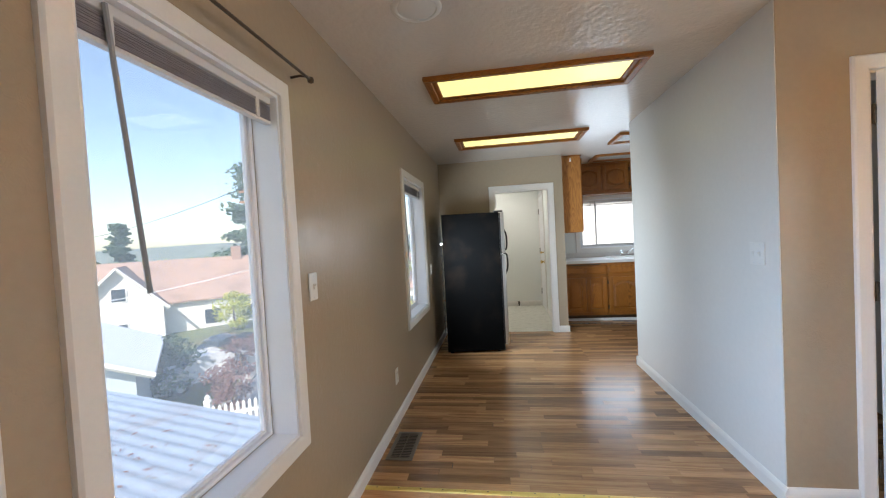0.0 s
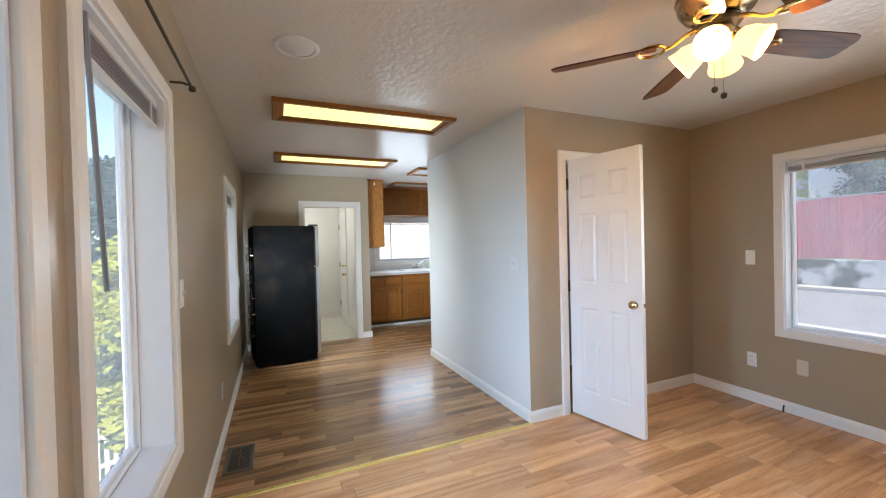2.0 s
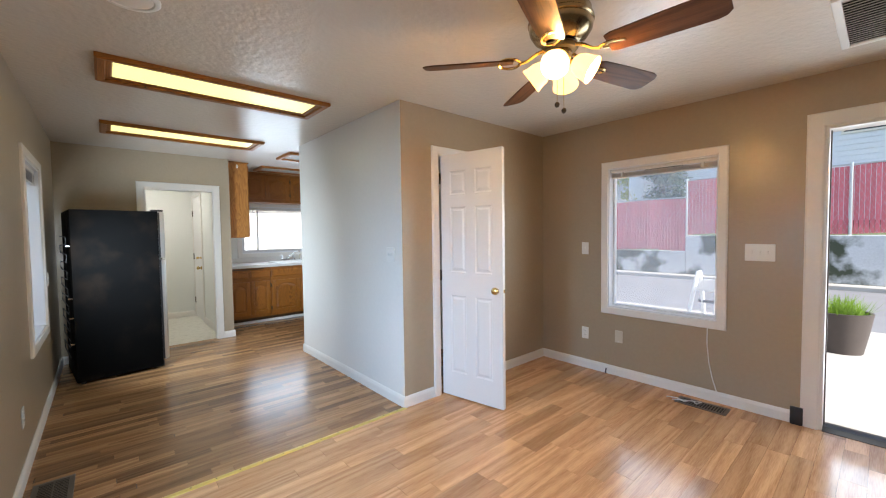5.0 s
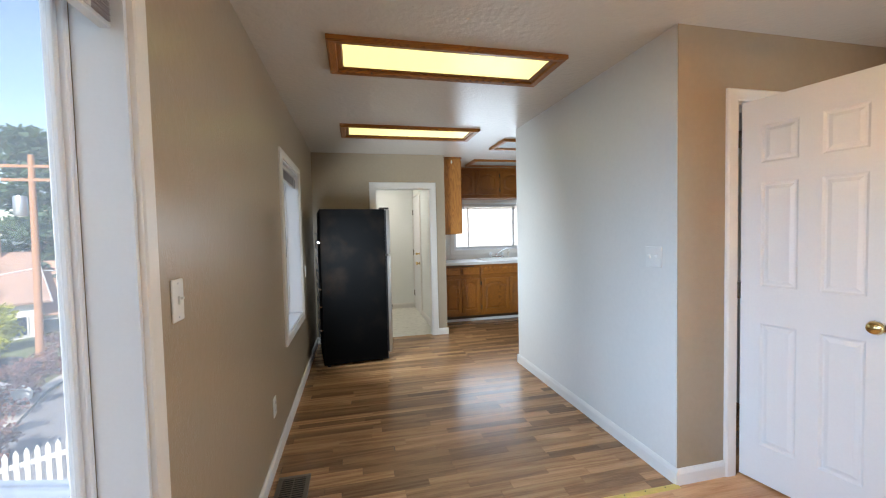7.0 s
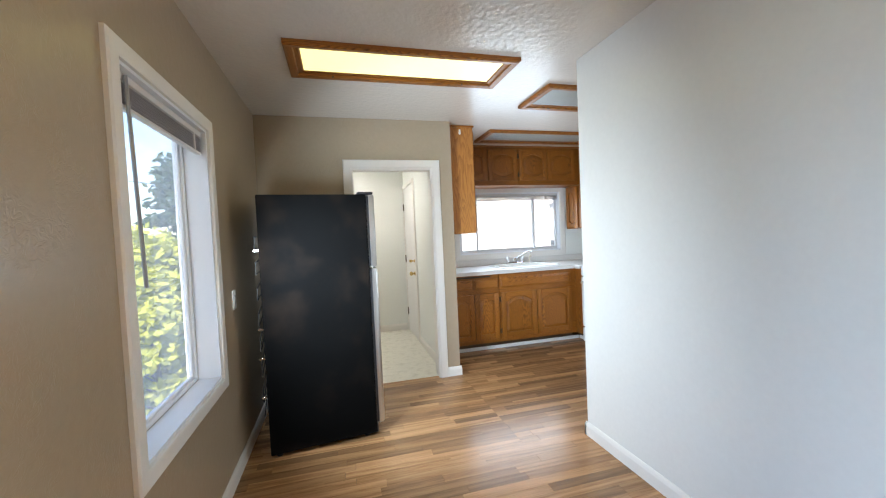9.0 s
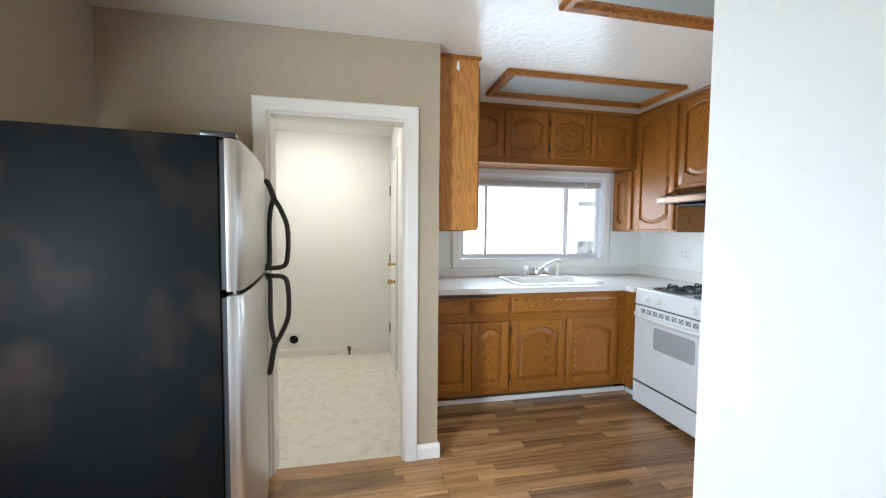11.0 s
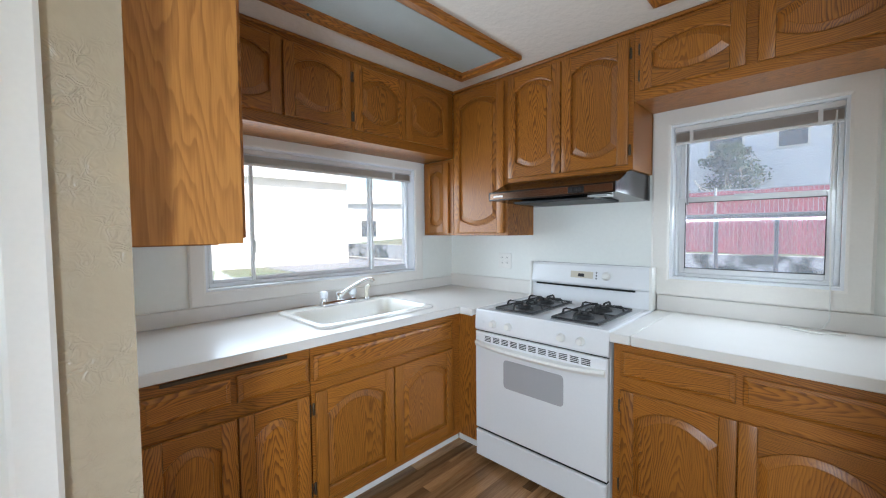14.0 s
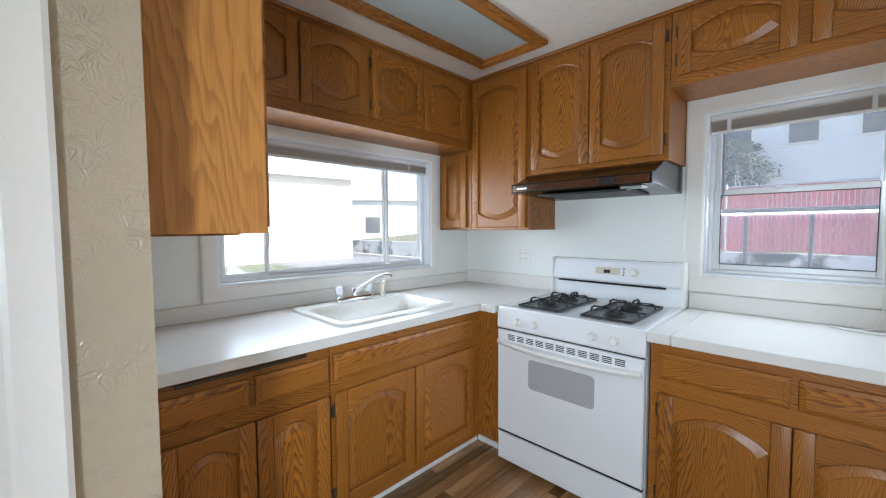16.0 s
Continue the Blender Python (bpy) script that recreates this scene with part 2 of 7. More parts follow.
def trowel(m, low, high, depth=0.013):
    """Add a band of squiggly plaster ridges between two heights."""
    n, link = m.node_tree.nodes, m.node_tree.links.new
    b = n["Principled BSDF"]
    geo, sep, wob = n.new("ShaderNodeNewGeometry"), n.new("ShaderNodeSeparateXYZ"), n.new("ShaderNodeTexNoise")
    wob.inputs["Scale"].default_value, wob.inputs["Detail"].default_value, wob.inputs["Distortion"].default_value = 38, 1.5, 1.0
    link(geo.outputs["Position"], wob.inputs["Vector"])
    link(geo.outputs["Position"], sep.inputs[0])
    soft = n.new("ShaderNodeMath")
    soft.operation, soft.inputs[1].default_value = "PINGPONG", 0.12
    link(wob.outputs["Fac"], soft.inputs[0])
    patch, up, down, k1, k2, k3 = n.new("ShaderNodeTexNoise"), n.new("ShaderNodeMapRange"), n.new("ShaderNodeMapRange"), n.new("ShaderNodeMath"), n.new("ShaderNodeMath"), n.new("ShaderNodeMapRange")
    patch.inputs["Scale"].default_value = 7
    link(geo.outputs["Position"], patch.inputs["Vector"])
    k3.inputs["From Min"].default_value, k3.inputs["From Max"].default_value = 0.38, 0.62
    link(patch.outputs["Fac"], k3.inputs["Value"])
    for r, a, c in ((up, low, low + 0.3), (down, high, high - 0.2)):
        r.inputs["From Min"].default_value, r.inputs["From Max"].default_value = a, c
        link(sep.outputs["Z"], r.inputs["Value"])
    k1.operation = k2.operation = "MULTIPLY"
    link(up.outputs[0], k1.inputs[0])
    link(down.outputs[0], k1.inputs[1])
    link(k1.outputs[0], k2.inputs[0])
    link(k3.outputs[0], k2.inputs[1])
    bp = n.new("ShaderNodeBump")
    bp.inputs["Distance"].default_value = depth
    link(k2.outputs[0], bp.inputs["Strength"])
    link(soft.outputs[0], bp.inputs["Height"])
    first = b.inputs["Normal"].links[0].from_socket
    link(first, bp.inputs["Normal"])
    link(bp.outputs["Normal"], b.inputs["Normal"])


trowel(M_TANROUGH, -0.3, 2.6)
trowel(M_TAN, 0.3, 2.0, 0.004)
M_WALLWHITE = material("white_paint", (0.80, 0.81, 0.77), 0.5, var=0.03, scale=1.2, fine=50, bump=0.14, bump_scale=60)
M_PARTITION = material("pale_cream_paint", (0.76, 0.75, 0.71), 0.30, var=0.03, scale=1.0, fine=40, bump=0.14, bump_scale=55)
M_CEIL = material("ceiling_gloss_paint", (0.74, 0.69, 0.62), 0.25, var=0.03, scale=1.0, fine=60, bump=0.85, bump_scale=30)
M_TRIM = material("trim_white_paint", (0.80, 0.77, 0.72), 0.35, var=0.03, scale=6, fine=90, bump=0.05)
M_WHITE = material("white_enamel", (0.80, 0.81, 0.82), 0.22, var=0.02, scale=5, fine=80)
M_DOORW = material("door_white_paint", (0.80, 0.785, 0.765), 0.35, var=0.025, scale=4, fine=100, bump=0.05)
M_COUNTER = material("white_laminate", (0.73, 0.70, 0.66), 0.28, var=0.02, scale=6, fine=160, stain=(0.6, 0.58, 0.52), stain_amount=0.15, stain_scale=7)
OAK_DARK, OAK_LIGHT = (0.115, 0.032, 0.0045), (0.385, 0.140, 0.019)
M_OAK = oak("honey_oak", OAK_DARK, OAK_LIGHT, "z")
M_OAKH = oak("honey_oak_level", OAK_DARK, OAK_LIGHT, "x")
M_OAKY = oak("honey_oak_deep", OAK_DARK, OAK_LIGHT, "y")
M_OAKPLY = oak("oak_plywood", (0.23, 0.075, 0.014), (0.50, 0.215, 0.050), "z", lines=52, rough=0.34, spread=0.03, contrast=0.6, swirl=0.03)
M_FLOOR = wood("floor_strip", (0.19, 0.088, 0.035), (0.41, 0.225, 0.102), "x", ring=9, stretch=0.05, rough=0.25, spread=0.42, bump=0.02, contrast=0.7)
M_FLOORJ = wood("floor_strip_joined", (0.19, 0.088, 0.035), (0.41, 0.225, 0.102), "x", ring=9, stretch=0.05, rough=0.25, rand_from="island", spread=0.42, bump=0.02, contrast=0.7)
M_FLOORL = wood("floor_strip_living", (0.42, 0.198, 0.085), (0.66, 0.375, 0.185), "x", ring=8, stretch=0.06, rough=0.17, rand_from="island", spread=0.22, bump=0.02, contrast=0.75)
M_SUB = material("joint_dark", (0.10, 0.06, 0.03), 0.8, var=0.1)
M_VINYL = material("cream_sheet_vinyl", (0.74, 0.71, 0.62), 0.35, var=0.10, scale=9, fine=45, stain=(0.42, 0.39, 0.30), stain_amount=0.4, stain_scale=14)
M_BLACK = material("fridge_black_side", (0.005, 0.005, 0.005), 0.5, var=0.15, scale=5, fine=150, spec=0.008, stain=(0.030, 0.020, 0.014), stain_amount=0.35, stain_scale=4, bump=0.18, bump_scale=260, rough_var=0.10)
M_PLASTIC = material("black_plastic", (0.015, 0.015, 0.016), 0.3, var=0.05)
M_STEEL = material("stainless_steel", (0.60, 0.59, 0.57), 0.37, 1.0, var=0.04, scale=3, fine=200, rough_var=0.06)
M_CHROME = material("chrome", (0.75, 0.75, 0.76), 0.12, 1.0)
M_BRASS = material("polished_brass", (0.72, 0.52, 0.22), 0.16, 1.0, var=0.05)
M_BRASSD = material("antique_brass", (0.36, 0.27, 0.15), 0.24, 1.0, var=0.06)
M_STRIP = material("brass_strip_worn", (0.78, 0.58, 0.17), 0.42, 0.55, var=0.12, scale=14, fine=150)
M_ALU = material("aluminium_frame", (0.74, 0.75, 0.76), 0.42, 0.55, var=0.05)
M_VINYLW = material("white_vinyl_frame", (0.80, 0.82, 0.85), 0.4, var=0.02)
M_BLIND = material("blind_slat_white", (0.70, 0.68, 0.66), 0.45, var=0.03)
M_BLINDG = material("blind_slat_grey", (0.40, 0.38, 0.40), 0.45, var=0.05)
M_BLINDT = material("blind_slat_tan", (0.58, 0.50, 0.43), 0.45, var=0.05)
M_HOOD = material("hood_dark_enamel", (0.012, 0.009, 0.008), 0.2, 0.0, var=0.06)
M_HOODF = material("hood_bronze_strip", (0.22, 0.135, 0.09), 0.16, 0.85, var=0.05)
M_IRON = material("cast_iron", (0.018, 0.018, 0.019), 0.5, var=0.1)
M_OVENGLASS = material("oven_window_grey", (0.42, 0.42, 0.43), 0.25, var=0.02, fine=300)
M_GREYREG = material("register_brown", (0.15, 0.12, 0.09), 0.45, 0.3, var=0.1)
M_DARK = material("dark_void", (0.006, 0.006, 0.006), 0.9)
M_OUTLET = material("outlet_plastic", (0.80, 0.79, 0.75), 0.3)
M_BEIGE = material("outlet_beige", (0.62, 0.56, 0.45), 0.35)
M_HINGE = material("hinge_bronze", (0.10, 0.08, 0.06), 0.4, 0.8, var=0.1)
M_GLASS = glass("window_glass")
M_TUBE = material("fluorescent_diffuser", (0.80, 0.84, 0.52), 0.35, emit=(1.0, 0.92, 0.36), power=0.55, bump=0.3, bump_scale=260)
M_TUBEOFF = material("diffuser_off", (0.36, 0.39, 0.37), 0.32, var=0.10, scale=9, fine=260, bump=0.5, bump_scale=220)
M_BULB = material("lit_bulb", (1, 0.9, 0.7), 0.4, emit=(1.0, 0.62, 0.25), power=185)
M_SHADE = material("amber_frosted_glass", (0.95, 0.62, 0.25), 0.3, emit=(1.0, 0.56, 0.16), power=1.6)
M_BLADE = wood("fan_blade_walnut", (0.05, 0.022, 0.010), (0.14, 0.065, 0.030), "x", ring=12, rough=0.48, spread=0.05)
M_BLADE.node_tree.nodes["Principled BSDF"].inputs["Specular IOR Level"].default_value = 0.15


# ---- building helpers ----
def mesh_from(bm, name, mat, smooth=False):
    bmesh.ops.recalc_face_normals(bm, faces=bm.faces)
    me = bpy.data.meshes.new(name)
    bm.to_mesh(me)
    bm.free()
    me.materials.append(mat)
    if smooth:
        for p in me.polygons:
            p.use_smooth = True
        me.set_sharp_from_angle(angle=radians(38))
    return me


def part(name, bm, mat, parent, label="", smooth=True):
    """One mesh object under a thing or under a part."""
    ob = new(name, mesh_from(bm, name, mat, smooth))
    ob.parent = parent
    return tagged(ob, label)


def thing(name, m, label, category, group="", kind=""):
    """An empty at a thing's base, for its parts."""
    ob = new(name)
    ob.empty_display_size = 0.05
    ob.matrix_basis = m
    return tagged(ob, label, category, group, kind)


def solid(name, bm, mat, label, category, m=None, group="", kind="", smooth=True):
    """A thing, or a piece of the setting, made of one mesh."""
    ob = new(name, mesh_from(bm, name, mat, smooth))
    if m is not None:
        ob.matrix_basis = m
    return tagged(ob, label, category, group, kind)


def box(bm, x0, x1, y0, y1, z0, z1, bevel=0.0, seg=1):
    vs = [bm.verts.new((x, y, z)) for x in (x0, x1) for y in (y0, y1) for z in (z0, z1)]
    fs = [bm.faces.new([vs[i] for i in f]) for f in ((0, 1, 3, 2), (4, 6, 7, 5), (0, 4, 5, 1), (2, 3, 7, 6), (0, 2, 6, 4), (1, 5, 7, 3))]
    if bevel:
        bmesh.ops.recalc_face_normals(bm, faces=fs)
        es = {e for f in fs for e in f.edges}
        bmesh.ops.bevel(bm, geom=list(es), offset=bevel, segments=seg, affect="EDGES", profile=0.5)
    return bm


def boxed(*a, **k):
    return box(bmesh.new(), *a, **k)


def tube(bm, pts, r, seg=8, cap=True):
    """A round bar along points; r is a number or one for each point."""
    pts = [Vector(p) for p in pts]
    rs = [r] * len(pts) if isinstance(r, (int, float)) else r
    rings = []
    ref = None
    for i, p in enumerate(pts):
        d = (pts[min(i + 1, len(pts) - 1)] - pts[max(i - 1, 0)]).normalized()
        if ref is None:
            ref = Vector((0, 0, 1)) if abs(d.z) < 0.9 else Vector((1, 0, 0))
        u = d.cross(ref).normalized()
        v = d.cross(u).normalized()
        rings.append([bm.verts.new(p + rs[i] * (math.cos(a) * u + math.sin(a) * v)) for a in (2 * math.pi * j / seg for j in range(seg))])
    for a, b in zip(rings, rings[1:]):
        for j in range(seg):
            bm.faces.new((a[j], a[(j + 1) % seg], b[(j + 1) % seg], b[j]))
    if cap:
        bm.faces.new(rings[0])
        bm.faces.new(rings[-1])
    return bm


def lathe(bm, profile, m=None, seg=24, close=True):
    """Turns (radius, height) pairs about the z axis."""
    m = m or Matrix.Identity(4)
    rings = []
    for r, z in profile:
        rings.append([bm.verts.new(m @ Vector((r * math.cos(2 * math.pi * j / seg), r * math.sin(2 * math.pi * j / seg), z))) for j in range(seg)])
    for a, b in zip(rings, rings[1:]):
        for j in range(seg):
            bm.faces.new((a[j], a[(j + 1) % seg], b[(j + 1) % seg], b[j]))
    if close:
        bm.faces.new(rings[0])
        bm.faces.new(rings[-1])
    return bm


def prism(bm, outline, y0, y1, bevel=0.0):
    """An (x, z) outline pulled from y0 to y1."""
    a = [bm.verts.new((x, y0, z)) for x, z in outline]
    b = [bm.verts.new((x, y1, z)) for x, z in outline]
    bm.faces.new(a)
    bm.faces.new(b)
    for i in range(len(a)):
        j = (i + 1) % len(a)
        bm.faces.new((a[i], a[j], b[j], b[i]))
    return bm


def wall_mesh(axis, c0, c1, a0, a1, z0, z1, holes=()):
    """A wall with thickness c0..c1 across its axis ('x': it runs along y), from a0 to a1, with openings (a, b, low, high)."""
    A = sorted({a0, a1, *(h[0] for h in holes), *(h[1] for h in holes)})
    Z = sorted({z0, z1, *(h[2] for h in holes), *(h[3] for h in holes)})
    full = {(i, k) for i in range(len(A) - 1) for k in range(len(Z) - 1)
            if not any(h[0] <= (A[i] + A[i + 1]) / 2 <= h[1] and h[2] <= (Z[k] + Z[k + 1]) / 2 <= h[3] for h in holes)}
    bm, seen = bmesh.new(), {}

    def v(c, a, z):
        key = (c, a, z)
        if key not in seen:
            seen[key] = bm.verts.new((c, a, z) if axis == "x" else (a, c, z))
        return seen[key]
    for i, k in full:
        p, q, r, s = A[i], A[i + 1], Z[k], Z[k + 1]
        for c in (c0, c1):
            bm.faces.new((v(c, p, r), v(c, q, r), v(c, q, s), v(c, p, s)))
        for (di, dk), e in (((-1, 0), ((p, r), (p, s))), ((1, 0), ((q, r), (q, s))), ((0, -1), ((p, r), (q, r))), ((0, 1), ((p, s), (q, s)))):
            if (i + di, k + dk) not in full:
                bm.faces.new((v(c0, *e[0]), v(c0, *e[1]), v(c1, *e[1]), v(c1, *e[0])))
    return bm


# ---- plan ----
XW, XE, XP = -0.575, 3.405, 1.54      # west wall, east wall, partition face
YS, YC, YK, YH, YN, YL = -2.6, 2.235, 4.25, 5.585, 6.81, 7.60   # south wall, closet front, partition end, laundry wall, kitchen north, laundry north
YKS = 3.985                            # kitchen south wall
XG = 1.10                              # wing wall, kitchen side
H = 2.38
W1 = (0.872, 1.602, 0.615, 1.94)      # west windows: clear openings (y, y, z, z)
W0 = (-0.085, 0.645, 0.615, 1.94)
W2 = (3.492, 4.327, 0.64, 1.912)
WR = (0.638, 1.51, 0.64, 1.94)
FD = (-0.86, 0.055, 0.0, 2.03)
WS = (4.458, 5.14, 1.09, 1.935)
WK = (1.535, 2.98, 1.06, 1.845)
DH = (0.188, 0.908, 0.0, 1.948)
DC = (1.905, 2.49, 0.0, 2.01)


def structure(name, bm, mat, label, category="wall"):
    return solid(name, bm, mat, label, category, kind="structure", smooth=False)


structure("wall_west", wall_mesh("x", XW - 0.15, XW, YS, YH, 0, H, (W0, W1, W2)), M_TAN, "tan painted wall with three deep-set windows")
structure("wall_east_living", wall_mesh("x", XE, XE + 0.15, YS, YKS - 0.11, 0, H, (WR, FD)), M_TAN, "tan painted wall with window and front door opening")
structure("wall_east_kitchen", wall_mesh("x", XE, XE + 0.15, YKS - 0.11, YN + 0.15, 0, H, (WS,)), M_WALLWHITE, "white painted kitchen wall with sash window")
structure("wall_south", wall_mesh("y", YS - 0.12, YS, XW - 0.15, XE + 0.15, 0, H), M_TAN, "plain tan painted wall")
structure("wall_partition", wall_mesh("x", XP, XP + 0.11, YC + 0.004, YK, 0, H), M_PARTITION, "pale cream painted partition wall along the passage")
structure("wall_closet", wall_mesh("y", YC, YC + 0.11, XP + 0.004, XE, 0, H, (DC,)), M_TAN, "tan painted wall with the panelled door")
structure("wall_kitchen_south", wall_mesh("y", YKS - 0.11, YKS, XP + 0.11, XE, 0, H), M_WALLWHITE, "white painted wall at the end of the counter")
structure("wall_hall", wall_mesh("y", YH, YH + 0.115, XW - 0.15, XG, 0, H, (DH,)), M_TANROUGH, "tan painted wall around the laundry doorway")
structure("wall_wing", wall_mesh("x", XG - 0.125, XG, YH + 0.115, YN + 0.15, 0, H), M_WALLWHITE, "white wall between kitchen and laundry")
structure("wall_north_kitchen", wall_mesh("y", YN, YN + 0.15, XG, XE, 0, H, (WK,)), M_WALLWHITE, "white painted kitchen wall with slider window")
structure("wall_laundry_west", wall_mesh("x", XW - 0.15, XW, YH + 0.115, YL, 0, H), M_WALLWHITE, "white painted laundry wall")
structure("wall_laundry_north", wall_mesh("y", YL, YL + 0.12, XW - 0.15, XG, 0, H), M_WALLWHITE, "white painted laundry wall with dryer vent")
structure("wall_laundry_east", wall_mesh("x", XG - 0.125, XG, YN + 0.15, YL, 0, H), M_WALLWHITE, "white painted laundry wall with the back door")
structure("wall_closet_inner", wall_mesh("x", 2.75, 2.80, YC + 0.11, YKS - 0.11, 0, H), M_WALLWHITE, "white wall inside the small room")
structure("ceiling", boxed(XW - 0.15, XE + 0.15, YS - 0.12, YL + 0.12, H, H + 0.12), M_CEIL, "glossy off-white textured ceiling", "ceiling")
structure("floor", boxed(XW - 0.15, XE + 0.15, YS - 0.12, YH + 0.05, -0.2, -0.006), M_SUB, "wood-look laminate strip floor", "floor")
structure("floor_kitchen", boxed(XG - 0.125, XE + 0.15, YH + 0.05, YN + 0.15, -0.2, -0.006), M_SUB, "wood-look laminate strip floor", "floor")
structure("ceiling_laundry", boxed(XW, XG - 0.125, YH + 0.115, YL, 2.32, H - 0.004), M_WALLWHITE, "white painted laundry ceiling", "ceiling")
structure("floor_laundry", boxed(XW - 0.15, XG - 0.125, YH + 0.05, YL + 0.12, -0.2, -0.001), M_VINYL, "cream patterned sheet vinyl floor", "floor")


# ---- trim ----
def casing(name, axis, face, out, opening, width, sill=True, label="white painted window casing", cat="trim", thick=0.02):
    """Flat mitred boards round an opening on a wall face; out is +1 or -1, the way the boards stand proud. Returns one mesh."""
    a0, a1, z0, z1 = opening
    rings = [(0.0, 0.0), (0.0, thick * 0.85), (width * 0.12, thick), (width * 0.88, thick), (width, thick * 0.7), (width, 0.0)]
    bm = bmesh.new()
    rows = []
    for w, t in rings:
        zb = z0 - w if sill else z0
        pts = [(a0 - w, zb), (a0 - w, z1 + w), (a1 + w, z1 + w), (a1 + w, zb)]
        c = face + out * t
        rows.append([bm.verts.new((c, a, z) if axis == "x" else (a, c, z)) for a, z in pts])
    for p, q in zip(rows, rows[1:]):
        for i in range(4 if sill else 3):
            j = (i + 1) % 4
            bm.faces.new((p[i], p[j], q[j], q[i]))
    if not sill:
        for i in (0, 3):
            bm.faces.new([r[i] for r in rows])
    return bm


def baseboard(axis, face, out, a0, a1, height=0.085, mat=None):
    """A moulded skirting board along a wall face."""
    prof = [(0, 0), (0.014, 0), (0.014, height * 0.72), (0.009, height * 0.9), (0.004, height), (0, height)]
    bm = bmesh.new()
    ends = []
    for a in (a0, a1):
        ends.append([bm.verts.new((face + out * d, a, z) if axis == "x" else (a, face + out * d, z)) for d, z in prof])
    for i in range(len(prof)):
        j = (i + 1) % len(prof)
        bm.faces.new((ends[0][i], ends[0][j], ends[1][j], ends[1][i]))
    bm.faces.new(ends[0])
    bm.faces.new(ends[1])
    return solid("baseboard", bm, mat or M_TRIM, "white painted baseboard at the foot of the wall", "baseboard", kind="structure", smooth=False)


baseboard("x", XW, 1, YS, YH)
baseboard("x", XE, -1, YS, FD[0] - 0.09)
baseboard("x", XE, -1, FD[1] + 0.092, YC)
baseboard("y", YS, 1, XW, XE)
baseboard("x", XP, -1, YC - 0.014, YK + 0.014)
baseboard("y", YK, 1, XP - 0.014, XP + 0.11)
baseboard("y", YC, -1, XP, DC[0] - 0.066)
baseboard("y", YC, -1, DC[1] + 0.066, XE)
baseboard("y", YH, -1, DH[1] + 0.072, XG + 0.014)
baseboard("y", YH, -1, XW, DH[0] - 0.072)
baseboard("x", XG, 1, YH, YH + 0.114)
baseboard("y", YL, -1, XW, XG - 0.125, 0.09)
baseboard("x", XG - 0.125, -1, YH + 0.115, 6.80, 0.09)
baseboard("x", XW, 1, YH + 0.115, YL, 0.09)


# ---- windows ----
def reveal(axis, inner, outer, opening, t=0.012):
    """The painted lining boards of an opening, from the inner wall face to the frame."""
    a0, a1, z0, z1 = opening
    bm = bmesh.new()
    lo, hi = sorted((inner, outer))
    for p in ((a0, a0 + t, z0, z1), (a1 - t, a1, z0, z1), (a0 + t, a1 - t, z0, z0 + t), (a0 + t, a1 - t, z1 - t, z1)):
        if axis == "x":
            box(bm, lo, hi, p[0], p[1], p[2], p[3])
        else:
            box(bm, p[0], p[1], lo, hi, p[2], p[3])
    return bm


def bars(axis, c0, c1, opening, w, bevel=0.003):
    """A rectangular frame of four bars, w wide, between depths c0 and c1."""
    a0, a1, z0, z1 = opening
    bm = bmesh.new()
    for p in ((a0, a0 + w, z0, z1), (a1 - w, a1, z0, z1), (a0 + w, a1 - w, z0, z0 + w), (a0 + w, a1 - w, z1 - w, z1)):
        if axis == "x":
            box(bm, c0, c1, p[0], p[1], p[2], p[3], bevel)
        else:
            box(bm, p[0], p[1], c0, c1, p[2], p[3], bevel)
    return bm


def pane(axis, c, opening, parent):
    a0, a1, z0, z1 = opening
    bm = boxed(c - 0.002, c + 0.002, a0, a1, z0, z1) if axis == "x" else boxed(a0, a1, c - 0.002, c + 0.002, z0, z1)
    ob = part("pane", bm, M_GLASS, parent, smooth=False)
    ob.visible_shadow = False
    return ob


def window_base(name, axis, face, out, opening, frame_at, width, label, mat=None, bar=0.016):
    """Casing, lining, outer frame and glass; out is the way into the room."""
    ob = thing(name, Matrix.Identity(4), label, "window", kind="structure")
    part("casing", casing("casing", axis, face, out, opening, width), M_TRIM, ob, smooth=False)
    part("lining", reveal(axis, face + out * 0.004, frame_at, opening), M_VINYLW, ob, smooth=False)
    t = 0.0125
    o = (opening[0] + t, opening[1] - t, opening[2] + t, opening[3] - t)
    c0, c1 = sorted((frame_at, frame_at - out * 0.045))
    part("window_frame", bars(axis, c0, c1, o, bar), mat or M_VINYLW, ob, smooth=False)
    return ob, o


M_WAND = material("wand_plastic", (0.30, 0.30, 0.31), 0.3)


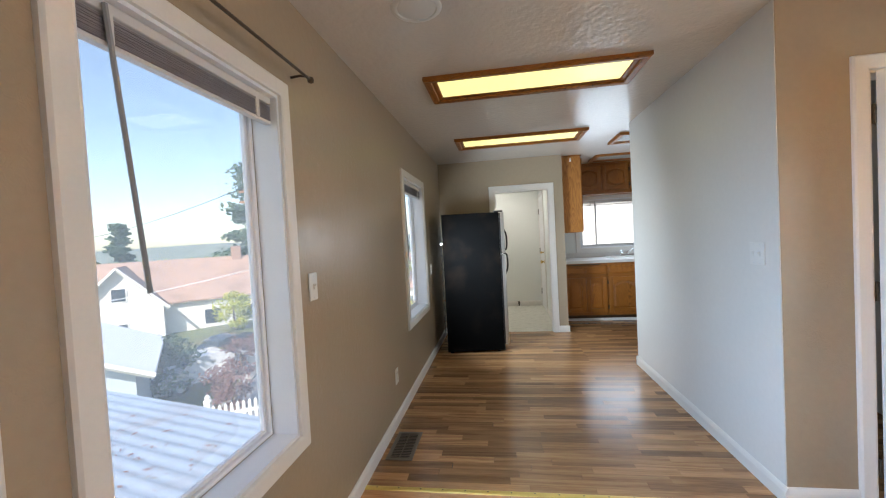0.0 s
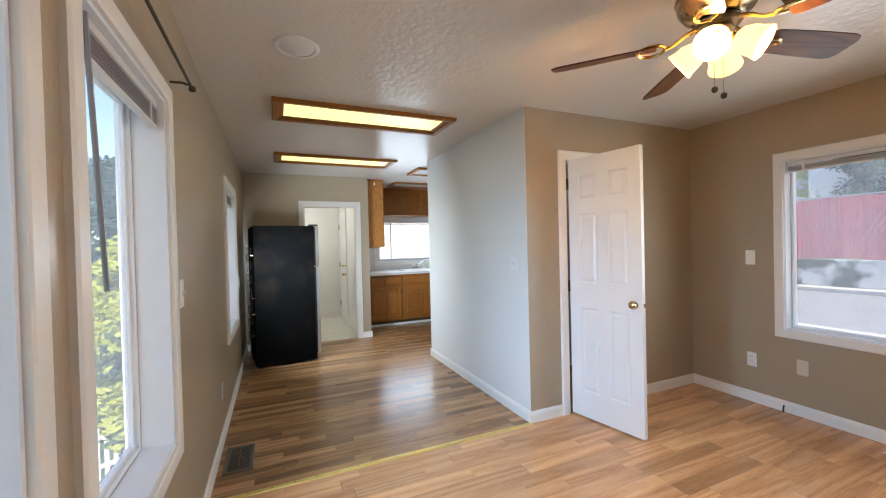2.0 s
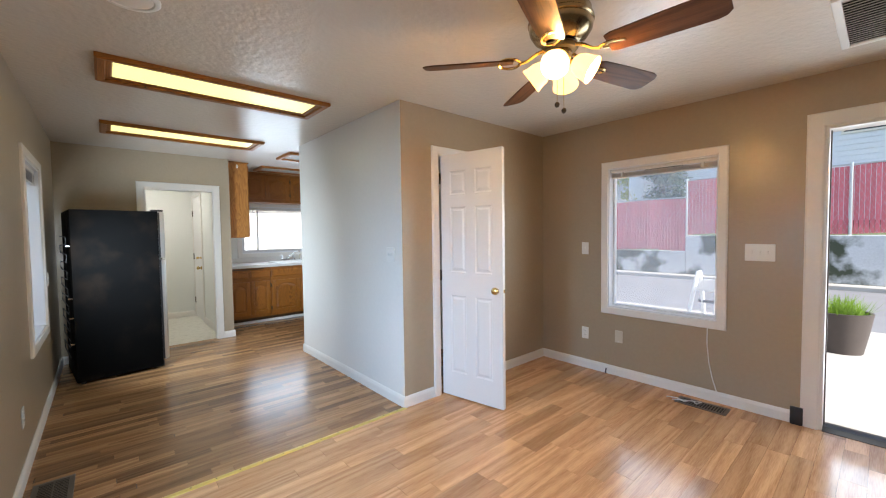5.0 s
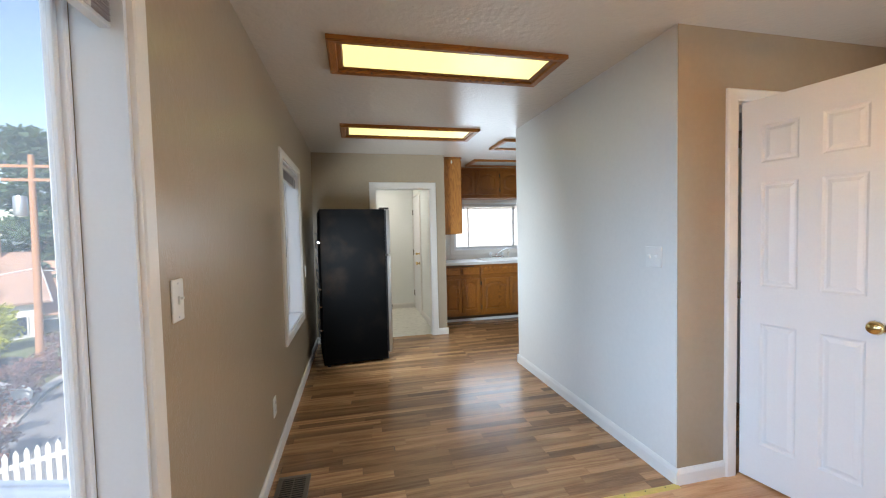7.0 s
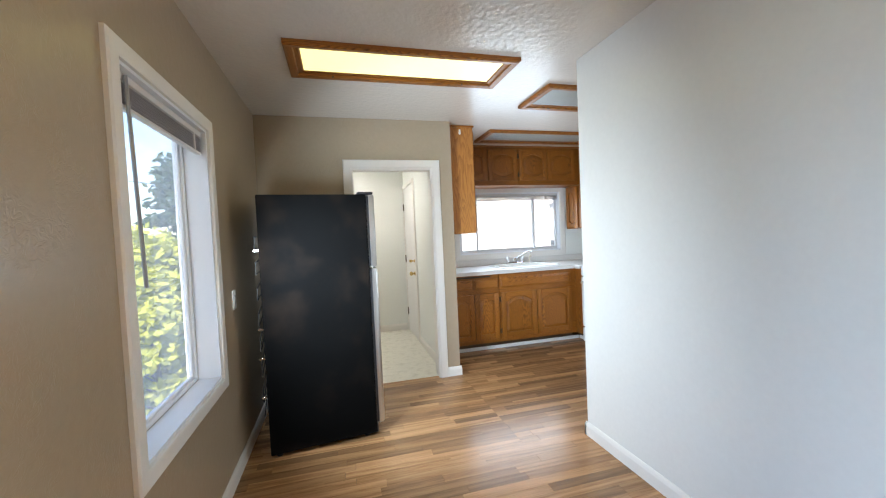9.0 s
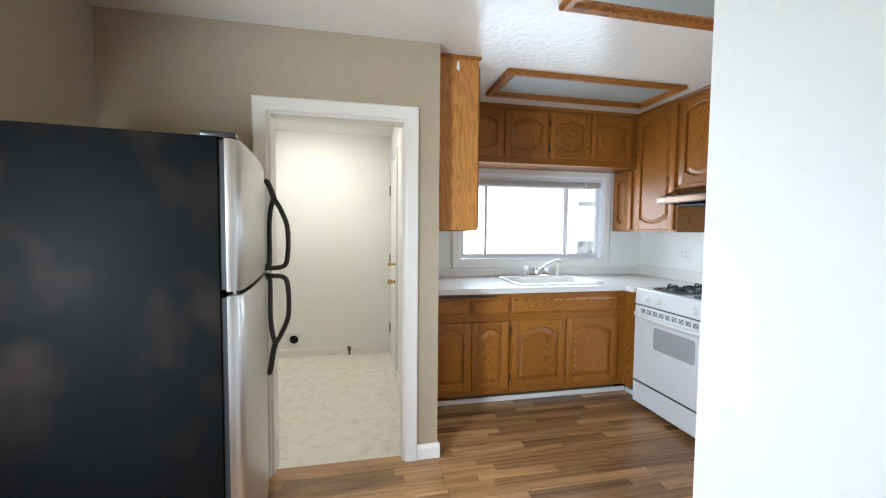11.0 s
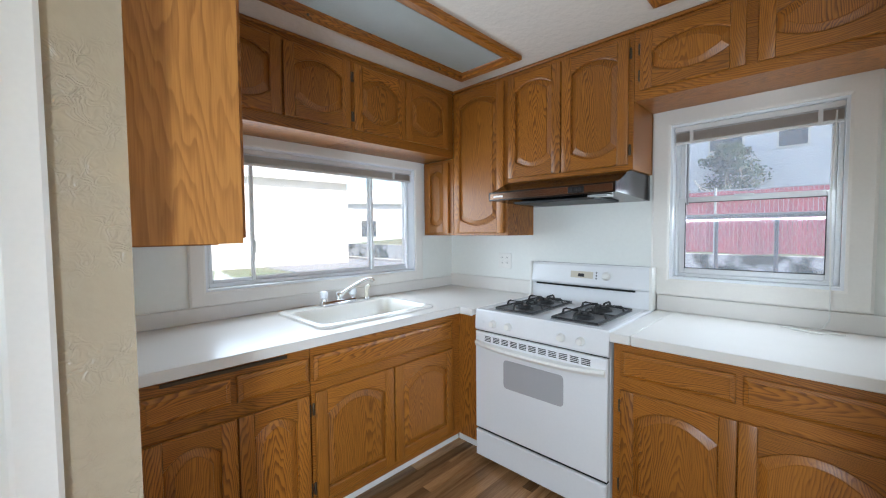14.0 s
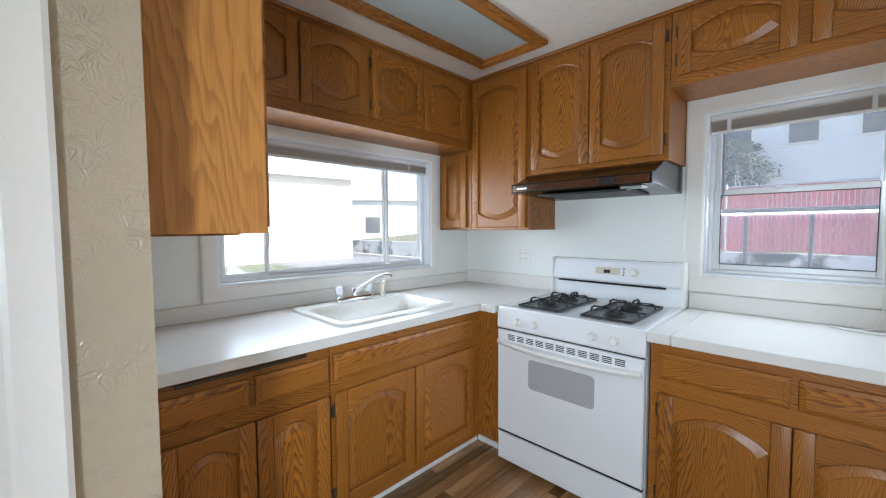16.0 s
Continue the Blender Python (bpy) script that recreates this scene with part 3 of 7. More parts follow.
def blind(axis, centre, a0, a1, top, slats, label, mat, gap=0.0042, wand=None, cord=None):
    """A raised mini blind: headrail, packed slats, bottom rail, two ladder tapes, wand."""
    ob = thing("mini_blind", Matrix.Identity(4), label, "window blind")

    def bx(d0, d1, p, q, z0, z1, bev=0.0):
        return boxed(centre + d0, centre + d1, p, q, z0, z1, bevel=bev) if axis == "x" else boxed(p, q, centre + d0, centre + d1, z0, z1, bevel=bev)
    part("headrail", bx(-0.014, 0.014, a0, a1, top - 0.026, top, 0.002), M_BLIND, ob, smooth=False)
    for i in range(slats):
        z = top - 0.034 - i * gap
        e = 0.0015 * math.sin(i * 2.3)
        part("slat", bx(-0.0125 + e, 0.0125 + e, a0 + 0.004, a1 - 0.004, z - 0.0012, z), mat, ob, smooth=False)
    zb = top - 0.034 - slats * gap
    part("bottom_rail", bx(-0.012, 0.012, a0 + 0.002, a1 - 0.002, zb - 0.012, zb, 0.002), M_BLIND, ob, smooth=False)
    for f in (0.12, 0.88):
        a = a0 + f * (a1 - a0)
        part("ladder_tape", bx(-0.0155, 0.0155, a - 0.008, a + 0.008, zb - 0.004, top - 0.024), M_BLIND, ob, smooth=False)
    if wand:
        a, low, lean = wand
        p0, p1 = ((centre + 0.022, a, top - 0.012), (centre + 0.03, a + lean, low)) if axis == "x" else ((a, centre - 0.022, top - 0.012), (a + lean, centre - 0.03, low))
        part("wand", tube(bmesh.new(), (p0, p1), 0.0062, 6), M_WAND, ob)
    if cord:
        part("cord", tube(bmesh.new(), cord, 0.0034, 5), M_OUTLET, ob)
    return ob


for nm, o in (("window_1", W1), ("window_2", W0), ("window_3", W2)):
    win, inner = window_base(nm, "x", XW, 1, o, XW - 0.10, 0.062, "deep-set fixed window in white painted casing")
    s0, s1 = inner[0] + 0.016, inner[1] - 0.016
    part("inner_sash", bars("x", XW - 0.135, XW - 0.112, (s0, s1, inner[2] + 0.016, inner[3] - 0.016), 0.014), M_VINYLW, win, smooth=False)
    pane("x", XW - 0.124, (s0 + 0.012, s1 - 0.012, inner[2] + 0.028, inner[3] - 0.028), win)
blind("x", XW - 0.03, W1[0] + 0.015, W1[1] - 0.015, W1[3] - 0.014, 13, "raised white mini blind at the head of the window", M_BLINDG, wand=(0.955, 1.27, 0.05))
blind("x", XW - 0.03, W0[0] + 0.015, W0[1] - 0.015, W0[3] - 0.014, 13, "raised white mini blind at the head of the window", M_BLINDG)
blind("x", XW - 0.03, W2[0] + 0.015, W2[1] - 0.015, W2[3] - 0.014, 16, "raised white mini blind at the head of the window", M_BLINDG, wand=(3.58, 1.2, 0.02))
win, inner = window_base("window_4", "x", XE, -1, WR, XE + 0.07, 0.062, "fixed window onto the street in white casing")
pane("x", XE + 0.095, (inner[0] + 0.03, inner[1] - 0.03, inner[2] + 0.03, inner[3] - 0.03), win)
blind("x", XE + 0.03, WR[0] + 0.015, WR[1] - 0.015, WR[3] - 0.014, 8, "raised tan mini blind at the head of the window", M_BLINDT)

# sash window beside the range
win, inner = window_base("window_5", "x", XE, -1, WS, XE + 0.05, 0.09, "aluminium single-hung sash window in wide white casing", M_ALU, 0.02)
mid = 1.525
part("lower_sash", bars("x", XE + 0.052, XE + 0.074, (inner[0] + 0.02, inner[1] - 0.02, inner[2] + 0.02, mid + 0.016), 0.030), M_ALU, win, "silver aluminium sash", smooth=False)
part("upper_sash", bars("x", XE + 0.075, XE + 0.094, (inner[0] + 0.02, inner[1] - 0.02, mid - 0.012, inner[3] - 0.02), 0.022), M_ALU, win, smooth=False)
part("gasket", bars("x", XE + 0.0505, XE + 0.0525, (inner[0] + 0.048, inner[1] - 0.048, inner[2] + 0.048, mid - 0.012), 0.004, 0), M_PLASTIC, win, "black glazing gasket", smooth=False)
part("sash_lock", boxed(XE + 0.034, XE + 0.052, 4.78, 4.86, mid + 0.006, mid + 0.02, bevel=0.003), M_ALU, win)
pane("x", XE + 0.063, (inner[0] + 0.046, inner[1] - 0.046, inner[2] + 0.046, mid - 0.010), win)
pane("x", XE + 0.085, (inner[0] + 0.034, inner[1] - 0.034, mid + 0.004, inner[3] - 0.034), win)
blind("x", XE + 0.025, WS[0] + 0.014, WS[1] - 0.014, WS[3] - 0.013, 11, "raised mini blind with a hanging cord by the range", M_BLINDT,
      wand=(5.07, 1.50, 0.0), cord=[(XE - 0.002, 4.50, 1.88), (XE - 0.012, 4.51, 1.5), (XE - 0.024, 4.50, 1.04), (XE - 0.035, 4.50, 0.96), (XE - 0.055, 4.52, 0.922), (XE - 0.12, 4.6, 0.915), (XE - 0.07, 4.66, 0.915), (XE - 0.13, 4.55, 0.915), (XE - 0.10, 4.45, 0.915)])

# slider window over the sink
win, inner = window_base("window_6", "y", YN, -1, WK, YN + 0.06, 0.074, "aluminium slider window over the sink in white casing", M_ALU, 0.022)
for x0, x1, dy in ((inner[0] + 0.022, 1.80, 0.062), (1.80, 2.62, 0.086), (2.62, inner[1] - 0.022, 0.062)):
    part("sash", bars("y", YN + dy, YN + dy + 0.022, (x0, x1 + 0.012, inner[2] + 0.022, inner[3] - 0.022), 0.020), M_ALU, win, smooth=False)
    pane("y", YN + dy + 0.011, (x0 + 0.016, x1 - 0.006, inner[2] + 0.038, inner[3] - 0.038), win)
part("latch", boxed(1.79, 1.812, YN + 0.045, YN + 0.062, 1.25, 1.33, bevel=0.004), M_ALU, win)
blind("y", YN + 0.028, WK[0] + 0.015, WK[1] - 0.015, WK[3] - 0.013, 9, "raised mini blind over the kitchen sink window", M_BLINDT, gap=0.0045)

# curtain rod over the first windows
rod = thing("curtain_rod", pose(0, 0, 0), "thin dark metal curtain rod on wall brackets", "curtain rod")
part("rod", tube(bmesh.new(), [(XW + 0.075, -0.28, 2.045), (XW + 0.075, 1.73, 2.045)], 0.006, 8), M_HINGE, rod)
for y in (-0.26, 1.72):
    part("bracket", tube(bmesh.new(), [(XW, y, 2.055), (XW + 0.04, y, 2.058), (XW + 0.075, y, 2.05)], 0.005, 6), M_HINGE, rod)
part("finial", lathe(bmesh.new(), [(0.002, -0.014), (0.012, -0.01), (0.014, 0), (0.011, 0.01), (0.002, 0.014)], Matrix.Translation((XW + 0.075, 1.742, 2.045)), 12), M_HINGE, rod)

# ---- doors ----
ob = thing("door_1", Matrix.Identity(4), "open front doorway in white painted frame", "doorway", kind="structure")
part("casing", casing("casing", "x", XE, -1, FD, 0.09, sill=False), M_TRIM, ob, smooth=False)
bm = bmesh.new()
for p in ((FD[0], FD[0] + 0.02, 0, FD[3]), (FD[1] - 0.02, FD[1], 0, FD[3]), (FD[0] + 0.02, FD[1] - 0.02, FD[3] - 0.02, FD[3])):
    box(bm, XE - 0.003, XE + 0.154, p[0], p[1], p[2], p[3])
part("jamb", bm, M_TRIM, ob, smooth=False)
part("weatherstrip", boxed(XE + 0.075, XE + 0.09, FD[1] - 0.027, FD[1] - 0.02, 0.02, FD[3] - 0.02), M_HINGE, ob, "frayed dark weatherstrip", smooth=False)
part("threshold", prism(bmesh.new(), [(XE - 0.02, 0), (XE + 0.16, 0), (XE + 0.16, 0.006), (XE + 0.09, 0.02), (XE + 0.03, 0.02), (XE - 0.02, 0.004)], FD[0] + 0.02, FD[1] - 0.02), M_HINGE, ob, "dark metal threshold", smooth=False)

ob = thing("door_2", Matrix.Identity(4), "white painted door frame of the small room", "door frame", kind="structure")
part("casing", casing("casing", "y", YC, -1, DC, 0.065, sill=False), M_TRIM, ob, smooth=False)
bm = bmesh.new()
for p in ((DC[0] - 0.001, DC[0] + 0.014, 0, DC[3]), (DC[1] - 0.014, DC[1] + 0.001, 0, DC[3]), (DC[0] + 0.014, DC[1] - 0.014, DC[3] - 0.014, DC[3] + 0.001)):
    box(bm, p[0], p[1], YC - 0.003, YC + 0.113, p[2], p[3])
part("jamb", bm, M_TRIM, ob, smooth=False)

ob = thing("door_3", Matrix.Identity(4), "white painted frame of the laundry doorway", "door frame", kind="structure")
part("casing", casing("casing", "y", YH, -1, DH, 0.071, sill=False), M_TRIM, ob, smooth=False)
bm = bmesh.new()
for p in ((DH[0] - 0.001, DH[0] + 0.014, 0, DH[3]), (DH[1] - 0.014, DH[1] + 0.001, 0, DH[3]), (DH[0] + 0.014, DH[1] - 0.014, DH[3] - 0.014, DH[3] + 0.001)):
    box(bm, p[0], p[1], YH - 0.003, YH + 0.118, p[2], p[3])
part("jamb", bm, M_TRIM, ob, smooth=False)


def panel_rings(bm, x0, x1, z0, z1, face, sign, levels, top=0.0, bot=0.0, n=1):
    """A moulded panel field: rings at (inset, depth), arched by top and bot; returns the outer ring's points by side."""
    rows = []
    for inset, depth in levels:
        a, b, c, d = x0 + inset, x1 - inset, z0 + inset, z1 - inset
        pts = []
        for i in range(n + 1):
            f = i / n
            pts.append((a + f * (b - a), c - bot * (1 - (2 * f - 1) ** 2) + bot))
        for i in range(n + 1):
            f = 1 - i / n
            pts.append((a + f * (b - a), d - top + top * (1 - (2 * f - 1) ** 2)))
        rows.append([bm.verts.new((x, face + sign * depth, z)) for x, z in pts])
    for p, q in zip(rows, rows[1:]):
        k = len(p)
        for i in range(k):
            j = (i + 1) % k
            bm.faces.new((p[i], p[j], q[j], q[i]))
    bm.faces.new(rows[-1])
    return rows[0]


def slab_with_panels(w, h, t, fields, two_sided=False):
    """A door slab, front at y = 0 facing -y, from x 0..w and z 0..h, with sunk and raised panel fields laid into its face."""
    bm = bmesh.new()
    xs = sorted({0, w, *(f[0] for f in fields), *(f[1] for f in fields)})
    zs = sorted({0, h, *(f[2] for f in fields), *(f[3] for f in fields)})
    for face, sign in (((0.0, 1), (t, -1)) if two_sided else ((0.0, 1),)):
        for i in range(len(xs) - 1):
            for k in range(len(zs) - 1):
                cx, cz = (xs[i] + xs[i + 1]) / 2, (zs[k] + zs[k + 1]) / 2
                if any(f[0] < cx < f[1] and f[2] < cz < f[3] for f in fields):
                    continue
                bm.faces.new([bm.verts.new((x, face, z)) for x, z in ((xs[i], zs[k]), (xs[i + 1], zs[k]), (xs[i + 1], zs[k + 1]), (xs[i], zs[k + 1]))])
        for f in fields:
            panel_rings(bm, *f, face, sign, ((0, 0), (0.010, 0.007), (0.018, 0.007), (0.034, 0.001)))
    for (xa, za), (xb, zb) in (((0, 0), (w, 0)), ((w, 0), (w, h)), ((w, h), (0, h)), ((0, h), (0, 0))):
        bm.faces.new([bm.verts.new(p) for p in ((xa, 0, za), (xb, 0, zb), (xb, t, zb), (xa, t, za))])
    if not two_sided:
        bm.faces.new([bm.verts.new(p) for p in ((0, t, 0), (w, t, 0), (w, t, h), (0, t, h))])
    bmesh.ops.remove_doubles(bm, verts=bm.verts, dist=0.0001)
    return bm


DW, DHT = 0.572, 1.985
pw = (DW - 0.09 * 2 - 0.085) / 2
cols = ((0.09, 0.09 + pw), (0.09 + pw + 0.085, DW - 0.09))
fields = [(a, b, z0, z1) for a, b in cols for z0, z1 in ((0.20, 0.84), (1.03, 1.56), (1.66, 1.85))]
# hinged on the jamb's corner, standing open into the room
dx, dy = 2.044 - 1.932, 1.668 - 2.222
ang = math.degrees(math.atan2(dy, dx))
leaf = thing("panel_door", pose(1.932, 2.222, 0.012, 0, 0, ang), "white six-panel door standing open into the room", "door")
part("leaf", slab_with_panels(DW, DHT, 0.035, fields, True), M_DOORW, leaf, smooth=False)
for z in (0.18, 1.0, 1.80):
    hg = part("hinge", tube(bmesh.new(), [(-0.008, -0.006, z - 0.045), (-0.008, -0.006, z + 0.045)], 0.006, 8), M_HINGE, leaf, "tarnished brass hinge")
    part("hinge_plate", boxed(-0.004, -0.001, 0.001, 0.032, z - 0.044, z + 0.044), M_HINGE, leaf, smooth=False)
for s in (-1, 1):
    m = Matrix.Translation((DW - 0.062, 0.0175 + s * 0.0175, 0.905)) @ pose(0, 0, 0, 90 * s, 0, 0)
    part("knob", lathe(bmesh.new(), [(0.032, 0), (0.032, 0.004), (0.012, 0.008), (0.012, 0.028), (0.024, 0.036), (0.0285, 0.048), (0.024, 0.06), (0.01, 0.066), (0.001, 0.067)], m, 20), M_BRASS, leaf, "round polished brass knob")
part("latch", boxed(DW - 0.001, DW + 0.009, 0.011, 0.024, 0.892, 0.918, bevel=0.002), M_BRASS, leaf, "brass spring latch")


# ---- floor fixtures and plates ----
def outlet(m, label, kind="duplex", w=0.07, h=0.115, mat=None, gangs=1):
    """A cover plate in the xz plane facing -y, with its switches or sockets."""
    nm = {"duplex": "wall_outlet", "switch": "light_switch", "blank": "blank_plate", "decora": "wall_outlet"}[kind]
    ob = thing(nm, m, label, "outlet" if kind != "switch" else "light switch")
    part("cover_plate", boxed(-w / 2, w / 2, -0.006, 0, -h / 2, h / 2, bevel=0.0025), mat or M_OUTLET, ob)
    for g in range(gangs):
        x = (g - (gangs - 1) / 2) * 0.046
        if kind == "duplex":
            for z in (-0.02, 0.02):
                soc = part("socket", boxed(x - 0.0165, x + 0.0165, -0.0085, -0.006, z - 0.014, z + 0.014, bevel=0.001), mat or M_OUTLET, ob)
                for dx_ in (-0.006, 0.006):
                    part("slot", boxed(x + dx_ - 0.0012, x + dx_ + 0.0012, -0.0092, -0.0085, z - 0.002, z + 0.007), M_DARK, soc, smooth=False)
        elif kind == "switch":
            part("toggle", prism(bmesh.new(), [(x - 0.005, -0.012), (x + 0.005, -0.012), (x + 0.005, 0.012), (x - 0.005, 0.012)], -0.012, -0.006), mat or M_OUTLET, ob, smooth=False)
            part("toggle_tip", boxed(x - 0.004, x + 0.004, -0.02, -0.012, 0.002, 0.010, bevel=0.001), mat or M_OUTLET, ob)
        for z in (-0.048, 0.048) if kind != "duplex" else (0.0,):
            part("screw", tube(bmesh.new(), [(x, -0.0075, z), (x, -0.0055, z)], 0.003, 8), M_ALU, ob)
    return ob


outlet(pose(XW, 1.79, 1.18, 0, 0, 90), "white toggle light switch on the tan wall", "switch", h=0.12)
outlet(pose(XW, 2.993, 0.345, 0, 0, 90), "white duplex outlet low on the tan wall")
outlet(pose(XW, 4.66, 1.0, 0, 0, 90), "white outlet behind the refrigerator")
outlet(pose(XP, 2.394, 1.195, 0, 0, -90), "white double light switch on the pale wall", "switch", w=0.115, gangs=2)
outlet(pose(XE, 1.742, 1.193, 0, 0, -90), "white duplex outlet on the tan wall", "switch", h=0.118)
outlet(pose(XE, 1.74, 0.35, 0, 0, -90), "white duplex outlet low on the tan wall")
outlet(pose(XE, 1.404, 0.371, 0, 0, -90), "beige blank plate low on the tan wall", "blank", mat=M_BEIGE)
outlet(pose(XE, 0.382, 1.19, 0, 0, -90), "wide white triple light switch beside the front door", "switch", w=0.175, h=0.125, gangs=3)
outlet(pose(XE, 6.253, 1.14, 0, 0, -90), "white double outlet above the counter", "duplex", w=0.118, h=0.115, gangs=2)
outlet(pose(-0.147, YL, 1.097, 0, 0, 0), "small white outlet on the laundry wall")
outlet(pose(2.0, YKS, 1.2, 0, 0, 180), "white switch plate at the end of the counter", "switch").matrix_basis = pose(3.15, YKS, 1.16, 0, 0, 180)


def register(m, lx, ly, label, slats=14, split=False):
    """A sunk floor register with a rim and louvres, lying in its own xy plane."""
    ob = thing("floor_register", m, label, "floor vent")
    bm = bmesh.new()
    r = 0.024
    for p in ((0, lx, 0, r), (0, lx, ly - r, ly), (0, r, r, ly - r), (lx - r, lx, r, ly - r)):
        box(bm, p[0], p[1], p[2], p[3], 0, 0.005, 0.0012)
    part("rim", bm, M_GREYREG, ob, smooth=False)
    part("duct", boxed(r, lx - r, r, ly - r, 0.0005, 0.0012), M_DARK, ob, smooth=False)
    n = slats
    for i in range(n):
        y = r + (ly - 2 * r) * (i + 0.5) / n
        part("louvre", boxed(r, lx - r, y - 0.0035, y + 0.0035, 0.0013, 0.004), M_GREYREG, ob, smooth=False)
    part("mid_bar", boxed(lx / 2 - 0.003, lx / 2 + 0.003, r, ly - r, 0.0038, 0.0048), M_GREYREG, ob, smooth=False)
    return ob


register(pose(-0.53, 2.485, 0.001), 0.17, 0.345, "brown metal floor register by the wall", 16)
register(pose(3.17, 0.52, 0.001), 0.15, 0.34, "brown metal floor register below the street window", 16)

strip = thing("floor_transition_strip", pose(0, 0, 0), "worn brass transition strip screwed across the floor", "threshold strip")
bm = bmesh.new()
prism(bm, [(-0.019, 0), (0.019, 0), (0.014, 0.004), (0.005, 0.0055), (-0.005, 0.0055), (-0.014, 0.004)], XW + 0.015, XP - 0.005)
bmesh.ops.transform(bm, matrix=pose(0, 2.222, 0.0005, 0, 0, -90) @ Matrix.Scale(-1, 4, (0, 1, 0)) @ Matrix.Scale(-1, 4, (0, 1, 0)), verts=bm.verts)
part("plate", bm, M_STRIP, strip, smooth=False)
for i in range(17):
    x = XW + 0.08 + i * 0.122
    part("screw", lathe(bmesh.new(), [(0.004, 0), (0.004, 0.0012), (0.0015, 0.0018)], Matrix.Translation((x, 2.222, 0.0058)), 8), M_HINGE, strip)

# thin loose cable from the window to the register, and the black corner block by the door
cab = thing("loose_cable", pose(0, 0, 0), "thin white cable hanging down the wall to the floor", "cable")
part("wire", tube(bmesh.new(), [(XE - 0.006, 0.70, 0.585), (XE - 0.007, 0.70, 0.45), (XE - 0.006, 0.685, 0.3), (XE - 0.008, 0.66, 0.18), (XE - 0.02, 0.63, 0.095)], 0.004, 6), M_OUTLET, cab)
cab2 = thing("loose_wire", pose(0, 0, 0), "short loose white wire lying on the floor register", "wire")
part("wire", tube(bmesh.new(), [(3.22, 0.93, 0.008), (3.24, 0.86, 0.012), (3.20, 0.80, 0.012), (3.26, 0.76, 0.014), (3.22, 0.72, 0.012), (3.28, 0.70, 0.011), (3.25, 0.78, 0.010), (3.19, 0.88, 0.008)], 0.0035, 6), M_OUTLET, cab2)
solid("corner_guard", boxed(XE - 0.034, XE - 0.0145, 0.128, 0.196, 0, 0.125, bevel=0.006, seg=2), M_PLASTIC, "small black plastic block against the baseboard", "door stop")
solid("cable_stub", tube(bmesh.new(), [(XE - 0.02, 1.52, 0.0), (XE - 0.022, 1.52, 0.02), (XE - 0.015, 1.518, 0.05)], 0.006, 8), M_PLASTIC, "short black coax stub at the baseboard", "cable")


# ---- ceiling fixtures ----
def troffer(name, x0, x1, y0, y1, lit, label):
    """A fluorescent box recessed in the ceiling behind a bevelled oak frame."""
    ob = thing(name, pose((x0 + x1) / 2, (y0 + y1) / 2, H), label, "ceiling light", "framed ceiling lights")
    hx, hy = (x1 - x0) / 2, (y1 - y0) / 2
    w = 0.082
    prof = [(0, 0), (0, -0.022), (0.012, -0.03), (w * 0.55, -0.026), (w * 0.6, -0.014), (w - 0.008, -0.012), (w, -0.006), (w, 0)]
    for side in range(4):
        bm = bmesh.new()
        rows = []
        for ins, z in prof:
            c = [(-hx + ins, -hy + ins), (hx - ins, -hy + ins), (hx - ins, hy - ins), (-hx + ins, hy - ins)]
            rows.append([bm.verts.new((*c[side], z)), bm.verts.new((*c[(side + 1) % 4], z))])
        for p, q in zip(rows, rows[1:]):
            bm.faces.new((p[0], p[1], q[1], q[0]))
        bm.faces.new([r[0] for r in rows])
        bm.faces.new([r[1] for r in rows])
        part("frame_board", bm, M_OAKH if side % 2 == 0 else M_OAKY, ob, "honey oak frame board", smooth=False)
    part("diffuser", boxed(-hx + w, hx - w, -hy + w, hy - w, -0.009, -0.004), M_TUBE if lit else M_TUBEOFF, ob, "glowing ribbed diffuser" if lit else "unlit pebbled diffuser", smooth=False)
    for sx in (-1, 1):
        part("turn_knob", lathe(bmesh.new(), [(0.001, -0.035), (0.006, -0.034), (0.006, -0.026)], Matrix.Translation((sx * (hx - 0.25), hy - 0.05, 0.004)), 8), M_HINGE, ob)
    return ob


troffer("ceiling_light", -0.193, 1.176, 2.645, 3.09, True, "lit fluorescent ceiling light in a honey oak frame")
troffer("ceiling_light", -0.182, 1.170, 4.265, 4.71, True, "lit fluorescent ceiling light in a honey oak frame")
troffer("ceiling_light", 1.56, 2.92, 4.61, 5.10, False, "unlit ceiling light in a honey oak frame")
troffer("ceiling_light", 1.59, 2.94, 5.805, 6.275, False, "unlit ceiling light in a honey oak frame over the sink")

sd = thing("smoke_detector", pose(-0.07, 1.915, H), "flat round white cover plate on the ceiling", "smoke detector")
part("base_ring", lathe(bmesh.new(), [(0.112, 0), (0.112, -0.003), (0.104, -0.009), (0.090, -0.009), (0.086, -0.004)], seg=32), M_OUTLET, sd)
part("cover", lathe(bmesh.new(), [(0.084, -0.001), (0.084, -0.006), (0.078, -0.008), (0.001, -0.009)], seg=32), M_OUTLET, sd)

